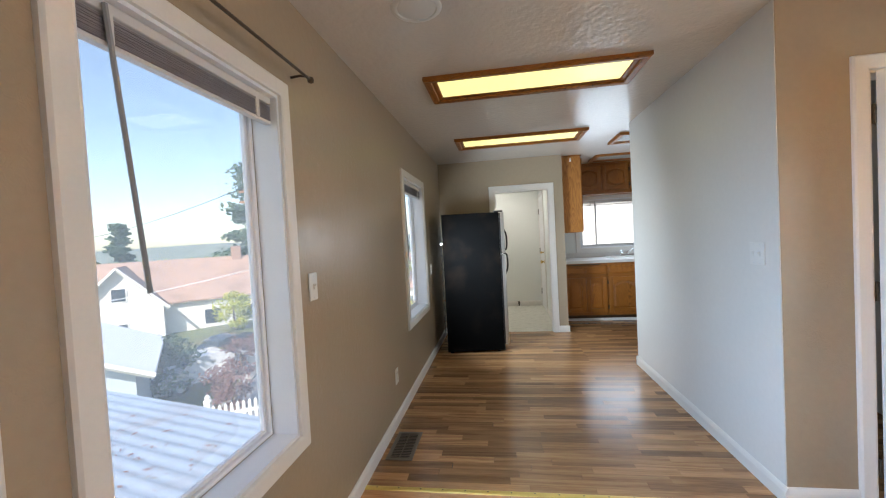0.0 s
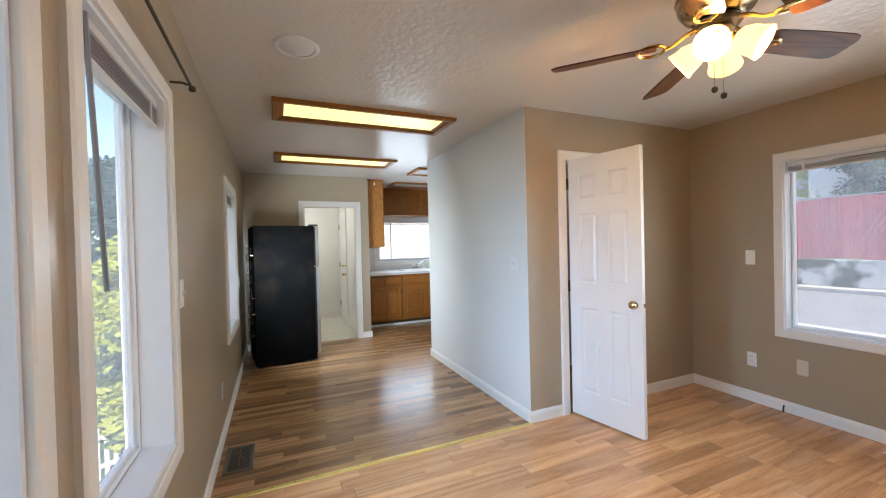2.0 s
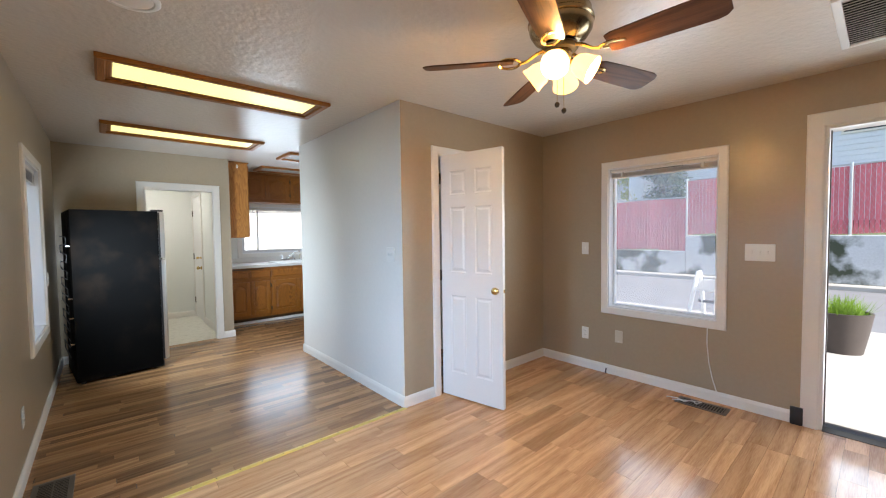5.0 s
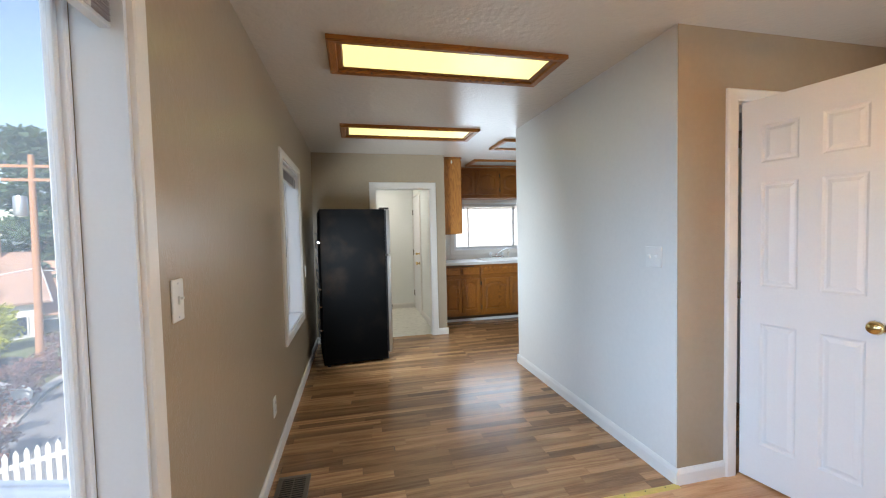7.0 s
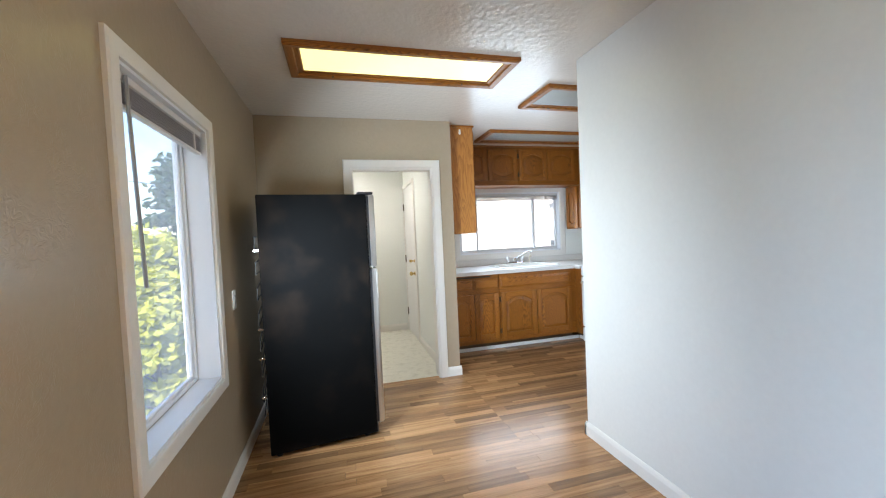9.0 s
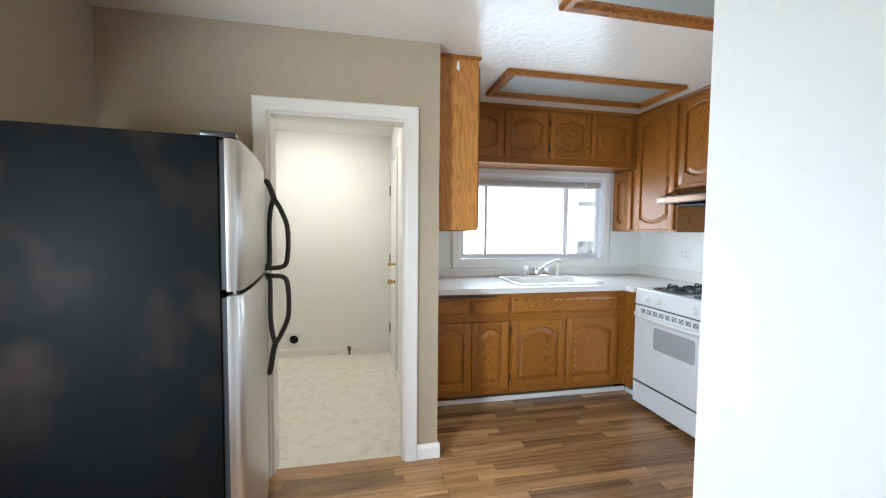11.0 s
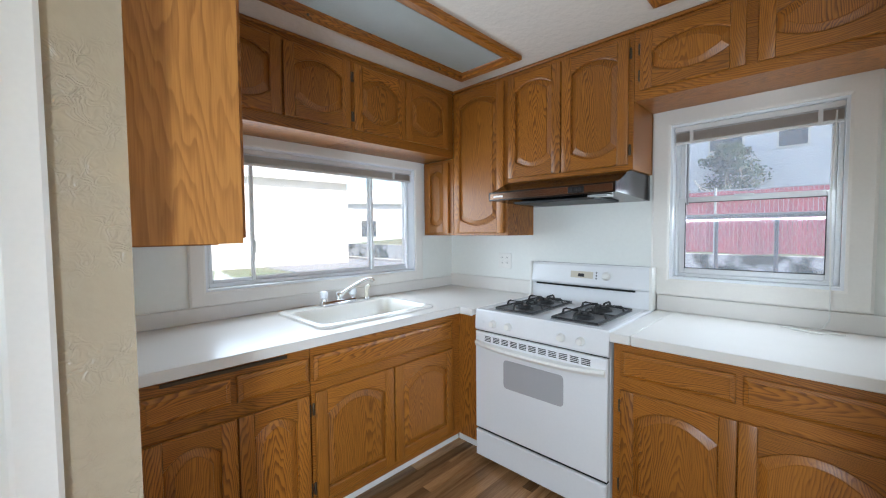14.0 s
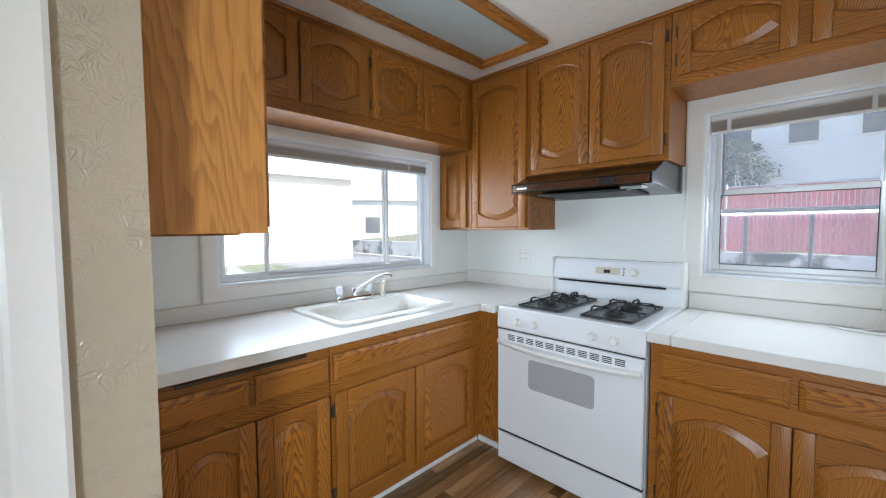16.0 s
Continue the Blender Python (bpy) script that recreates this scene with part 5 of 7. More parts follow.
# gas range
M_WELL = material("burner_well_enamel", (0.11, 0.11, 0.115), 0.3, var=0.1)
RY0, RY1, RX = 5.203, 5.978, 2.745
rw = RY1 - RY0
rg = thing("gas_range", pose(RX, RY1, 0, 0, 0, -90), "white freestanding gas range with black grates", "stove")
part("body", boxed(0.003, rw - 0.003, 0.002, XE - RX - 0.004, 0.03, 0.895, bevel=0.003), M_WHITE, rg, "white enamel range body", smooth=False)
bm = bmesh.new()
loft(bm, [rrect(bm, 0, rw, -0.028, 0.60, 0.885, 0.012), rrect(bm, 0, rw, -0.028, 0.60, 0.905, 0.012), rrect(bm, 0.006, rw - 0.006, -0.022, 0.60, 0.912, 0.012), rrect(bm, 0.03, rw - 0.03, 0.004, 0.585, 0.912, 0.02), rrect(bm, 0.038, rw - 0.038, 0.012, 0.577, 0.905, 0.02)], True, True)
part("cooktop", bm, M_WHITE, rg, "white enamel cooktop")
bm = bmesh.new()
pts = [(-0.026, 0.885), (-0.030, 0.80), (-0.022, 0.79), (0.0, 0.79), (0.0, 0.885)]
a = [bm.verts.new((0.001, y, z)) for y, z in pts]
b = [bm.verts.new((rw - 0.001, y, z)) for y, z in pts]
loft(bm, [a, b], True, True)
cp = part("control_panel", bm, M_WHITE, rg, "white slanted control panel", smooth=False)
for x in (0.132, 0.235, 0.545, 0.645):
    m = pose(x, -0.029, 0.842, 90, 0, 0)
    kn = part("burner_knob", lathe(bmesh.new(), [(0.021, 0), (0.021, 0.006), (0.018, 0.01), (0.017, 0.022), (0.014, 0.026), (0.001, 0.026)], m, 20), M_OUTLET, cp, "cream plastic burner knob")
part("knob_mark", boxed(0.055, 0.067, -0.0288, -0.0275, 0.835, 0.85), M_ALU, cp, smooth=False)
# oven door
bm = bmesh.new()
loft(bm, [arch_row(bm, 0.004, rw - 0.004, 0.212, 0.782, 0.0, 0, 0, 1), arch_row(bm, 0.004, rw - 0.004, 0.212, 0.782, -0.028, 0, 0, 1), arch_row(bm, 0.010, rw - 0.010, 0.218, 0.776, -0.034, 0, 0, 1)], True, True)
od = part("oven_door", bm, M_WHITE, rg, "white oven door", smooth=False)
bm = bmesh.new()
pts = rrect(bm, 0.205, 0.56, 0.497, 0.655, 0, 0.022)
for v in pts:
    v.co = (v.co.x, -0.0352, v.co.y)
back = [bm.verts.new((v.co.x, -0.033, v.co.z)) for v in pts]
loft(bm, [back, pts])
part("oven_window", bm, M_OVENGLASS, od, "grey dotted oven window")
for i in range(11):
    for k in range(4):
        x = 0.075 + i * 0.0575
        part("vent_slot", boxed(x, x + 0.044, -0.0348, -0.0335, 0.735 + k * 0.0085, 0.7395 + k * 0.0085), M_DARK, od, smooth=False)
bm = bmesh.new()
rows = []
for i in range(25):
    f = i / 24
    x = 0.012 + f * (rw - 0.024)
    bow = 0.03 * (1 - abs(2 * f - 1) ** 3) + 0.012
    zc = 0.722 - 0.012 * (1 - abs(2 * f - 1) ** 3)
    rows.append([bm.verts.new((x, y, z)) for y, z in ((-0.033, zc + 0.012), (-0.033 - bow, zc + 0.008), (-0.037 - bow, zc - 0.004), (-0.033 - bow * 0.8, zc - 0.020), (-0.033, zc - 0.022))])
loft(bm, rows, True, True)
part("oven_handle", bm, M_OUTLET, od, "cream bowed oven handle")
# drawer
bm = bmesh.new()
loft(bm, [arch_row(bm, 0.004, rw - 0.004, 0.042, 0.196, 0.0, 0, 0, 1), arch_row(bm, 0.004, rw - 0.004, 0.042, 0.196, -0.026, 0, 0, 1), arch_row(bm, 0.012, rw - 0.012, 0.05, 0.188, -0.034, 0, 0, 1)], True, True)
part("storage_drawer", bm, M_WHITE, rg, "white storage drawer", smooth=False)
# near-black bars paint the shade into the seams above and below the oven door
part("shadow_gap", boxed(0.006, rw - 0.006, -0.018, 0.001, 0.197, 0.211), M_DARK, rg, smooth=False)
part("shadow_gap", boxed(0.006, rw - 0.006, -0.014, 0.001, 0.783, 0.789), M_DARK, rg, smooth=False)
for x in (0.05, rw - 0.05):
    part("foot", tube(bmesh.new(), [(x, 0.06, 0), (x, 0.06, 0.032)], 0.018, 10), M_PLASTIC, rg)
# backguard: slanted face, with a near-black bar painting the shade below it
bm = bmesh.new()
pts = [(0.588, 0.905), (0.588, 1.012), (0.575, 1.02), (0.570, 1.03), (0.588, 1.138), (0.60, 1.152), (0.652, 1.152), (0.652, 0.905)]
loft(bm, [[bm.verts.new((x, y, z)) for y, z in pts] for x in (0.004, rw - 0.004)], True, True)
bg = part("backguard", bm, M_WHITE, rg, "white backguard with clock", smooth=False)
part("shadow_gap", boxed(0.05, rw - 0.09, 0.572, 0.589, 1.005, 1.0145), M_DARK, bg, smooth=False)
for x in (-0.004, rw - 0.014):
    part("end_cap", boxed(x, x + 0.018, 0.566, 0.655, 0.912, 1.155, bevel=0.006, seg=2), M_OUTLET, bg)
mk = pose(0, 0.5785, 1.085, -9.5, 0, 0)
cl = part("clock_panel", box(bmesh.new(), 0.295, 0.44, -0.0025, 0.001, -0.02, 0.022, 0.001), M_BEIGE, bg, "cream clock panel", smooth=False)
cl.matrix_basis = mk
dp = part("clock_display", boxed(0.345, 0.385, -0.0035, -0.002, -0.012, 0.008), M_PLASTIC, bg, "dark clock display", smooth=False)
dp.matrix_basis = mk
tk = part("timer_knob", lathe(bmesh.new(), [(0.026, 0), (0.024, 0.008), (0.018, 0.014), (0.016, 0.024), (0.001, 0.026)], pose(0.52, 0, 0, 90, 0, 0), 20), M_OUTLET, bg, "cream timer knob")
tk.matrix_basis = mk
for k in range(3):
    bt = part("button", lathe(bmesh.new(), [(0.005, 0), (0.005, 0.003), (0.001, 0.0035)], pose(0.462, 0, -0.018 + k * 0.018, 90, 0, 0), 8), M_PLASTIC, bg)
    bt.matrix_basis = mk
# two grates over sunk burner wells, two burners each
for gx in (0.205, 0.565):
    well = part("burner_well", boxed(gx - 0.125, gx + 0.125, 0.055, 0.53, 0.9055, 0.9075), M_WELL, rg, "dark grey enamel burner well", smooth=False)
    for gy in (0.175, 0.415):
        bu = part("burner", lathe(bmesh.new(), [(0.055, 0.907), (0.052, 0.915), (0.04, 0.918), (0.04, 0.928), (0.034, 0.932), (0.001, 0.933)], Matrix.Translation((gx, gy, 0)), 20), M_IRON, rg, "black burner cap")
    bm = bmesh.new()
    zt = 0.945
    lo = [(gx - 0.12, 0.06), (gx + 0.12, 0.06), (gx + 0.12, 0.525), (gx - 0.12, 0.525), (gx - 0.12, 0.06)]
    tube(bm, [(x, y, 0.915) for x, y in lo], 0.0055, 6)
    tube(bm, [(gx - 0.12, 0.293, 0.915), (gx + 0.12, 0.293, 0.915)], 0.005, 6)
    for gy in (0.175, 0.415):
        for k, (ux, uy, L) in enumerate(((1, 0, 0.12), (-1, 0, 0.12), (0, 1, 0.115), (0, -1, 0.115))):
            ex, ey = gx + ux * L, gy + uy * L
            tube(bm, [(ex, ey, 0.914), (ex - ux * 0.008, ey - uy * 0.008, zt - 0.006), (ex - ux * 0.02, ey - uy * 0.02, zt), (gx + ux * 0.03, gy + uy * 0.03, zt), (gx + ux * 0.022, gy + uy * 0.022, zt - 0.012)], 0.006, 6)
    part("grate", bm, M_IRON, rg, "black wire grate")

# range hood
hd = thing("range_hood", pose(0, 0, 0), "black under-cabinet range hood with bronze strip", "range hood")
HX, HY0, HY1 = 2.885, 5.245, 6.005
bm = bmesh.new()
prof = [(XE - 0.003, 1.672), (XU - 0.004, 1.672), (XU - 0.035, 1.662), (HX + 0.07, 1.618), (HX + 0.03, 1.603), (HX, 1.60), (HX, 1.548), (HX + 0.012, 1.548), (HX + 0.012, 1.552), (XE - 0.015, 1.530), (XE - 0.003, 1.530)]
loft(bm, [[bm.verts.new((x, y, z)) for x, z in prof] for y in (HY0, HY1)], True, True)
part("shell", bm, M_HOOD, hd, "glossy black hood shell", smooth=False)
fb = part("front_strip", boxed(HX - 0.003, HX + 0.0005, HY0 + 0.012, HY1 - 0.012, 1.556, 1.592, bevel=0.001), M_HOODF, hd, "bronze front strip", smooth=False)
part("switch_block", boxed(HX - 0.007, HX - 0.002, 5.40, 5.485, 1.558, 1.590, bevel=0.001), M_PLASTIC, fb, smooth=False)
for y in (5.42, 5.442, 5.464):
    part("switch", boxed(HX - 0.011, HX - 0.006, y - 0.006, y + 0.006, 1.565, 1.582, bevel=0.001), M_IRON, fb)
part("maker_plate", boxed(HX - 0.0045, HX - 0.002, 5.90, 5.965, 1.568, 1.578), M_ALU, fb, smooth=False)
part("filter", boxed(HX + 0.07, XE - 0.1, 5.38, 5.87, 1.526, 1.54, bevel=0.003), M_IRON, hd, "greasy metal filter", smooth=False)
part("lamp_lens", boxed(HX + 0.04, HX + 0.12, 5.30, 5.40, 1.536, 1.546), M_TUBEOFF, hd, smooth=False)

# refrigerator, standing askew in the passage
fr = thing("refrigerator", pose(0.236, 4.716, 0, 0, 0, 7.2), "black-sided refrigerator with stainless doors, standing askew", "refrigerator")
FW, FDP, FH = 0.715, 0.66, 1.622
part("cabinet_body", boxed(-FDP, 0, 0, FW, 0.025, FH, bevel=0.006, seg=2), M_BLACK, fr, "scuffed black textured body")
part("kick_grille", boxed(-0.05, 0.012, 0.02, FW - 0.02, 0.012, 0.075, bevel=0.004), M_PLASTIC, fr)


def glide(pts, n=6):
    """Points along a smooth curve through the given ones."""
    p = [Vector(q) for q in pts]
    out = []
    for i in range(len(p) - 1):
        a, b, c, d = p[max(i - 1, 0)], p[i], p[i + 1], p[min(i + 2, len(p) - 1)]
        for k in range(n):
            t = k / n
            out.append(0.5 * (2 * b + (c - a) * t + (2 * a - 5 * b + 4 * c - d) * t * t + (3 * b - a - 3 * c + d) * t ** 3))
    return [*out, p[-1]]


def fridge_door(z0, z1):
    bm = bmesh.new()
    rows = []
    for y, d in ((0.0, 0.03), (0.004, 0.045), (0.012, 0.054), (0.05, 0.064), (0.2, 0.072), (0.36, 0.074), (0.52, 0.072), (0.67, 0.064), (0.703, 0.054), (0.711, 0.045), (0.715, 0.03)):
        rows.append([bm.verts.new((x, y, z)) for x, z in ((0.018, z0), (d - 0.004, z0), (d, z0 + 0.006), (d, z1 - 0.006), (d - 0.004, z1), (0.018, z1))])
    loft(bm, rows, True, True)
    return bm


for z0, z1, hz in ((0.085, 1.128, "low"), (1.142, 1.618, "high")):
    fd = part("fridge_door" if hz == "low" else "freezer_door", fridge_door(z0, z1), M_STEEL, fr, "stainless steel door")
    part("gasket", boxed(0.001, 0.0175, 0.008, FW - 0.008, z0 + 0.006, z1 - 0.006), M_PLASTIC, fd, "black rubber gasket", smooth=False)
    hy = FW - 0.07
    root, way, tail = (1.154, 1, 0.40) if hz == "high" else (1.116, -1, 0.46)
    bm = bmesh.new()
    for reach, side in ((0.165, -0.018), (0.082, 0.026)):
        tube(bm, glide([(0.060, hy + side, root), (0.060 + (reach - 0.06) * 0.8, hy + side * 1.2, root + way * 0.006), (reach, hy + side * 1.3, root + way * 0.06), (reach, hy + side, root + way * 0.19), (0.045 + reach * 0.55, hy + side * 0.4, root + way * 0.275), (0.105, hy, root + way * 0.33)]), 0.0115, 10)
    tube(bm, glide([(0.11, hy, root + way * 0.315), (0.096, hy, root + way * 0.36), (0.080, hy, root + way * tail), (0.066, hy, root + way * (tail + 0.01))]), 0.0135, 10)
    part("handle", bm, M_PLASTIC, fd, "black wishbone handle")
part("hinge_cover", boxed(-0.05, 0.05, 0.01, 0.075, FH, FH + 0.018, bevel=0.005, seg=2), M_PLASTIC, fr)
part("hinge_pin", tube(bmesh.new(), [(0.03, 0.045, 1.129), (0.03, 0.045, 1.141)], 0.008, 8), M_CHROME, fr)
bm = bmesh.new()
path = []
for i in range(15):
    z = 0.25 + i * 0.08
    path += [(-FDP - 0.025, 0.08, z), (-FDP - 0.025, FW - 0.08, z + 0.01)] if i % 2 == 0 else [(-FDP - 0.025, FW - 0.08, z), (-FDP - 0.025, 0.08, z + 0.01)]
tube(bm, path, 0.004, 5)
part("condenser_coil", bm, M_IRON, fr)
for z in (0.38, 0.62, 0.80, 1.28):
    part("coil_bracket", boxed(-FDP - 0.03, -FDP + 0.001, 0.012, 0.03, z, z + 0.014, bevel=0.002), M_CHROME, fr, "bright metal bracket")
for x in (-FDP + 0.05, -0.06):
    for y in (0.05, FW - 0.05):
        part("foot", tube(bmesh.new(), [(x, y, 0), (x, y, 0.028)], 0.02, 10), M_PLASTIC, fr)

# ---- laundry ----
LE = XG - 0.125
ob = thing("door_4", Matrix.Identity(4), "white back door of the laundry with dark hinges", "door", kind="structure")
lo = (6.85, 7.545, 0.0, 2.0)
part("casing", casing("casing", "x", LE, -1, lo, 0.05, sill=False), M_TRIM, ob, smooth=False)
lf = part("leaf", boxed(LE - 0.010, LE - 0.0005, lo[0] + 0.006, lo[1] - 0.006, 0.008, lo[3] - 0.006, bevel=0.001), M_DOORW, ob, smooth=False)
for z in (0.28, 1.02, 1.74):
    part("hinge", boxed(LE - 0.022, LE - 0.0008, lo[1] - 0.012, lo[1] + 0.012, z - 0.05, z + 0.05, bevel=0.003), M_HINGE, ob, "dark bronze hinge")
for z, r in ((0.86, 0.028), (1.02, 0.02)):
    m = pose(LE - 0.010, lo[0] + 0.075, z, 0, -90, 0)
    part("knob", lathe(bmesh.new(), [(r, 0), (r, 0.006), (r * 0.45, 0.012), (r * 0.45, 0.03), (r * 0.9, 0.04), (r, 0.055), (r * 0.6, 0.068), (0.001, 0.07)], m, 16), M_BRASS, lf, "brass knob")
ll = thing("laundry_light", pose(0.20, 6.80, 2.32), "round glowing flush ceiling light", "ceiling light")
part("pan", lathe(bmesh.new(), [(0.17, 0), (0.175, -0.012), (0.165, -0.02)], seg=32), M_OUTLET, ll)
part("diffuser", lathe(bmesh.new(), [(0.16, -0.018), (0.157, -0.028), (0.13, -0.040), (0.06, -0.046), (0.001, -0.047)], seg=32), material("round_diffuser", (0.9, 0.88, 0.8), 0.4, emit=(1.0, 0.98, 0.93), power=21.0), ll, "glowing frosted bowl")
part("finial", lathe(bmesh.new(), [(0.012, -0.045), (0.01, -0.056), (0.001, -0.06)], seg=12), M_BRASS, ll)
dv = thing("dryer_vent", pose(-0.025, YL, 0.185), "square metal dryer vent box with round opening", "dryer vent")
bm = bmesh.new()
box(bm, -0.062, 0.062, -0.006, 0, -0.062, 0.062, 0.002)
part("plate", bm, M_ALU, dv, smooth=False)
part("collar", lathe(bmesh.new(), [(0.05, 0), (0.05, 0.014), (0.045, 0.014), (0.045, 0.0)], pose(0, -0.006, 0, 90, 0, 0), 24, False), M_ALU, dv)
part("duct_hole", lathe(bmesh.new(), [(0.044, 0.001), (0.001, 0.0015)], pose(0, -0.006, 0, 90, 0, 0), 24), M_DARK, dv)
gv = thing("gas_valve", pose(0.534, YL - 0.03, 0), "small dark gas valve standing at the wall", "valve")
part("pipe", tube(bmesh.new(), [(0, 0, 0), (0, 0, 0.05)], 0.011, 10), M_HINGE, gv)
part("valve_body", lathe(bmesh.new(), [(0.014, 0.04), (0.018, 0.05), (0.018, 0.07), (0.01, 0.085)], seg=10), M_HINGE, gv)
part("lever", boxed(-0.03, 0.012, -0.005, 0.005, 0.084, 0.092, bevel=0.002), M_HINGE, gv)
lc = thing("laundry_cabinet", pose(XW + 0.002, 7.45, 0, 0, 0, 90) @ pose(0, 0, 0), "white painted wall cabinet in the laundry", "cabinet")
lc.matrix_basis = pose(XW + 0.30, 6.45, 0, 0, 0, 90)
part("carcass", boxed(0, 0.95, 0.001, 0.298, 1.38, 2.316, bevel=0.002), M_DOORW, lc, smooth=False)
for x in (0.012, 0.48):
    part("door", slab_with_panels(0.458, 0.89, 0.018, [(0.06, 0.398, 0.06, 0.83)]), M_DOORW, lc, smooth=False).matrix_basis = pose(x, -0.0185, 1.40)


# ---- outdoors ----
M_GRASS = material("grass_and_soil", (0.10, 0.12, 0.045), 0.95, var=0.3, scale=0.35, fine=6, stain=(0.17, 0.13, 0.08), stain_amount=0.7, stain_scale=0.2)
M_ASPHALT = material("asphalt", (0.19, 0.19, 0.20), 0.85, var=0.15, scale=1.2, fine=60, bump=0.2)
M_CONC = material("pale_concrete", (0.42, 0.40, 0.37), 0.8, var=0.12, scale=1.5, fine=40, stain=(0.3, 0.28, 0.25), stain_amount=0.4, stain_scale=3)
M_PATIO = material("bleached_concrete", (0.72, 0.70, 0.67), 0.85, var=0.08, scale=1.2, fine=30)
M_RETAIN = material("mossy_concrete", (0.56, 0.57, 0.58), 0.85, var=0.14, scale=1.3, fine=30, stain=(0.035, 0.045, 0.02), stain_amount=0.97, stain_scale=1.3, stain_lo=0.47, stain_hi=0.58)
M_REDSLAT = material("red_fence_slat", (0.62, 0.15, 0.18), 0.5, var=0.12, scale=3, fine=20, rand=0.12)
M_GALV = material("galvanised_steel", (0.50, 0.52, 0.54), 0.4, 0.9, var=0.06)
M_SIDING = material("grey_siding", (0.70, 0.73, 0.80), 0.6, var=0.06, scale=2, fine=12)
M_SIDEW = material("white_siding", (0.74, 0.72, 0.69), 0.6, var=0.05, scale=2, fine=12)
M_SIDEB = material("pale_blue_siding", (0.46, 0.52, 0.58), 0.6, var=0.05, scale=2, fine=12)
M_ROOFBR = material("brown_shingle", (0.33, 0.22, 0.17), 0.85, var=0.2, scale=2.5, fine=14, stain=(0.12, 0.07, 0.05), stain_amount=0.4, stain_scale=0.8)
M_ROOFOR = material("rust_shingle", (0.42, 0.26, 0.19), 0.85, var=0.2, scale=2.5, fine=14, stain=(0.2, 0.12, 0.08), stain_amount=0.4, stain_scale=0.8)
# blue-grey base puts house shade into white sheets; the brown stains are weathering
M_CORR = material("corrugated_white_in_shade", (0.27, 0.33, 0.43), 0.5, 0.1, var=0.08, scale=1.2, fine=18, stain=(0.20, 0.14, 0.09), stain_amount=0.55, stain_scale=1.4)
M_DARKWIN = material("far_window_glass", (0.035, 0.045, 0.055), 0.1)
M_BARK = material("bark", (0.12, 0.085, 0.06), 0.9, var=0.25, scale=6, fine=40, bump=0.4)
M_POLE = material("pole_wood", (0.36, 0.19, 0.10), 0.85, var=0.15, scale=4, fine=40)
M_PICKET = material("picket_white", (0.76, 0.77, 0.78), 0.5, var=0.05)
M_TARP = material("teal_tarp", (0.02, 0.33, 0.28), 0.5, var=0.1)
M_CARD = material("car_dark", (0.03, 0.035, 0.045), 0.2, var=0.02)
M_CARW = material("car_white", (0.70, 0.71, 0.72), 0.2, var=0.02)
M_POT = material("planter_dark", (0.07, 0.055, 0.05), 0.6, var=0.15, scale=10)


def leaf_mat(name, color):
    """Leaf surface that also lets sunlight through."""
    m = material(name, color, 0.6, var=0.3, scale=1.2, fine=9)
    n, link = m.node_tree.nodes, m.node_tree.links.new
    b, thin, mixs = n["Principled BSDF"], n.new("ShaderNodeBsdfTranslucent"), n.new("ShaderNodeMixShader")
    link(b.inputs["Base Color"].links[0].from_socket, thin.inputs["Color"])
    mixs.inputs[0].default_value = 0.45
    link(b.outputs[0], mixs.inputs[1])
    link(thin.outputs[0], mixs.inputs[2])
    link(mixs.outputs[0], n["Material Output"].inputs["Surface"])
    return m


L_GREEN, L_DARK = leaf_mat("leaf_green", (0.10, 0.16, 0.045)), leaf_mat("leaf_dark", (0.05, 0.09, 0.045))
L_YELLOW, L_PINK = leaf_mat("leaf_yellow_green", (0.44, 0.46, 0.06)), leaf_mat("leaf_reddish", (0.22, 0.11, 0.09))
L_CEDAR = leaf_mat("leaf_cedar", (0.09, 0.15, 0.085))


def ground_z(x, y):
    """Street level to the east; the lot falls away to the west, and the far bank rises behind the street's wall."""
    if x > 13.75:
        return 0.45 + 0.10 * (x - 13.75)
    if x > 3.6:
        return -0.16
    if y > 7.9 and x > -0.9:
        return -0.3
    d = max(0.0, -0.85 - x)
    return max(-0.35 - 1.05 * d, -4.3 - 0.035 * d)


def ground_mesh():
    xs = sorted({*np.linspace(-60, -6, 28), *np.linspace(-6, 3.5, 20), 3.58, 3.62, *np.linspace(4, 13.7, 8), 13.78, *np.linspace(14, 60, 16), -150.0, -400.0, -1500.0, 120.0, 300.0, 1500.0})
    ys = sorted({*np.linspace(-60, 90, 50), -1500.0, -300.0, 200.0, 500.0, 1500.0, 7.85, 7.95})
    verts = [(x, y, min(ground_z(x, y), 6.0) if -150 < x < 120 else (-9.0 if x < 0 else 6.0)) for x in xs for y in ys]
    n = len(ys)
    faces = [(i * n + j, (i + 1) * n + j, (i + 1) * n + j + 1, i * n + j + 1) for i in range(len(xs) - 1) for j in range(n - 1)]
    me = bpy.data.meshes.new("ground")
    me.from_pydata(verts, [], faces)
    me.materials.append(M_GRASS)
    return me


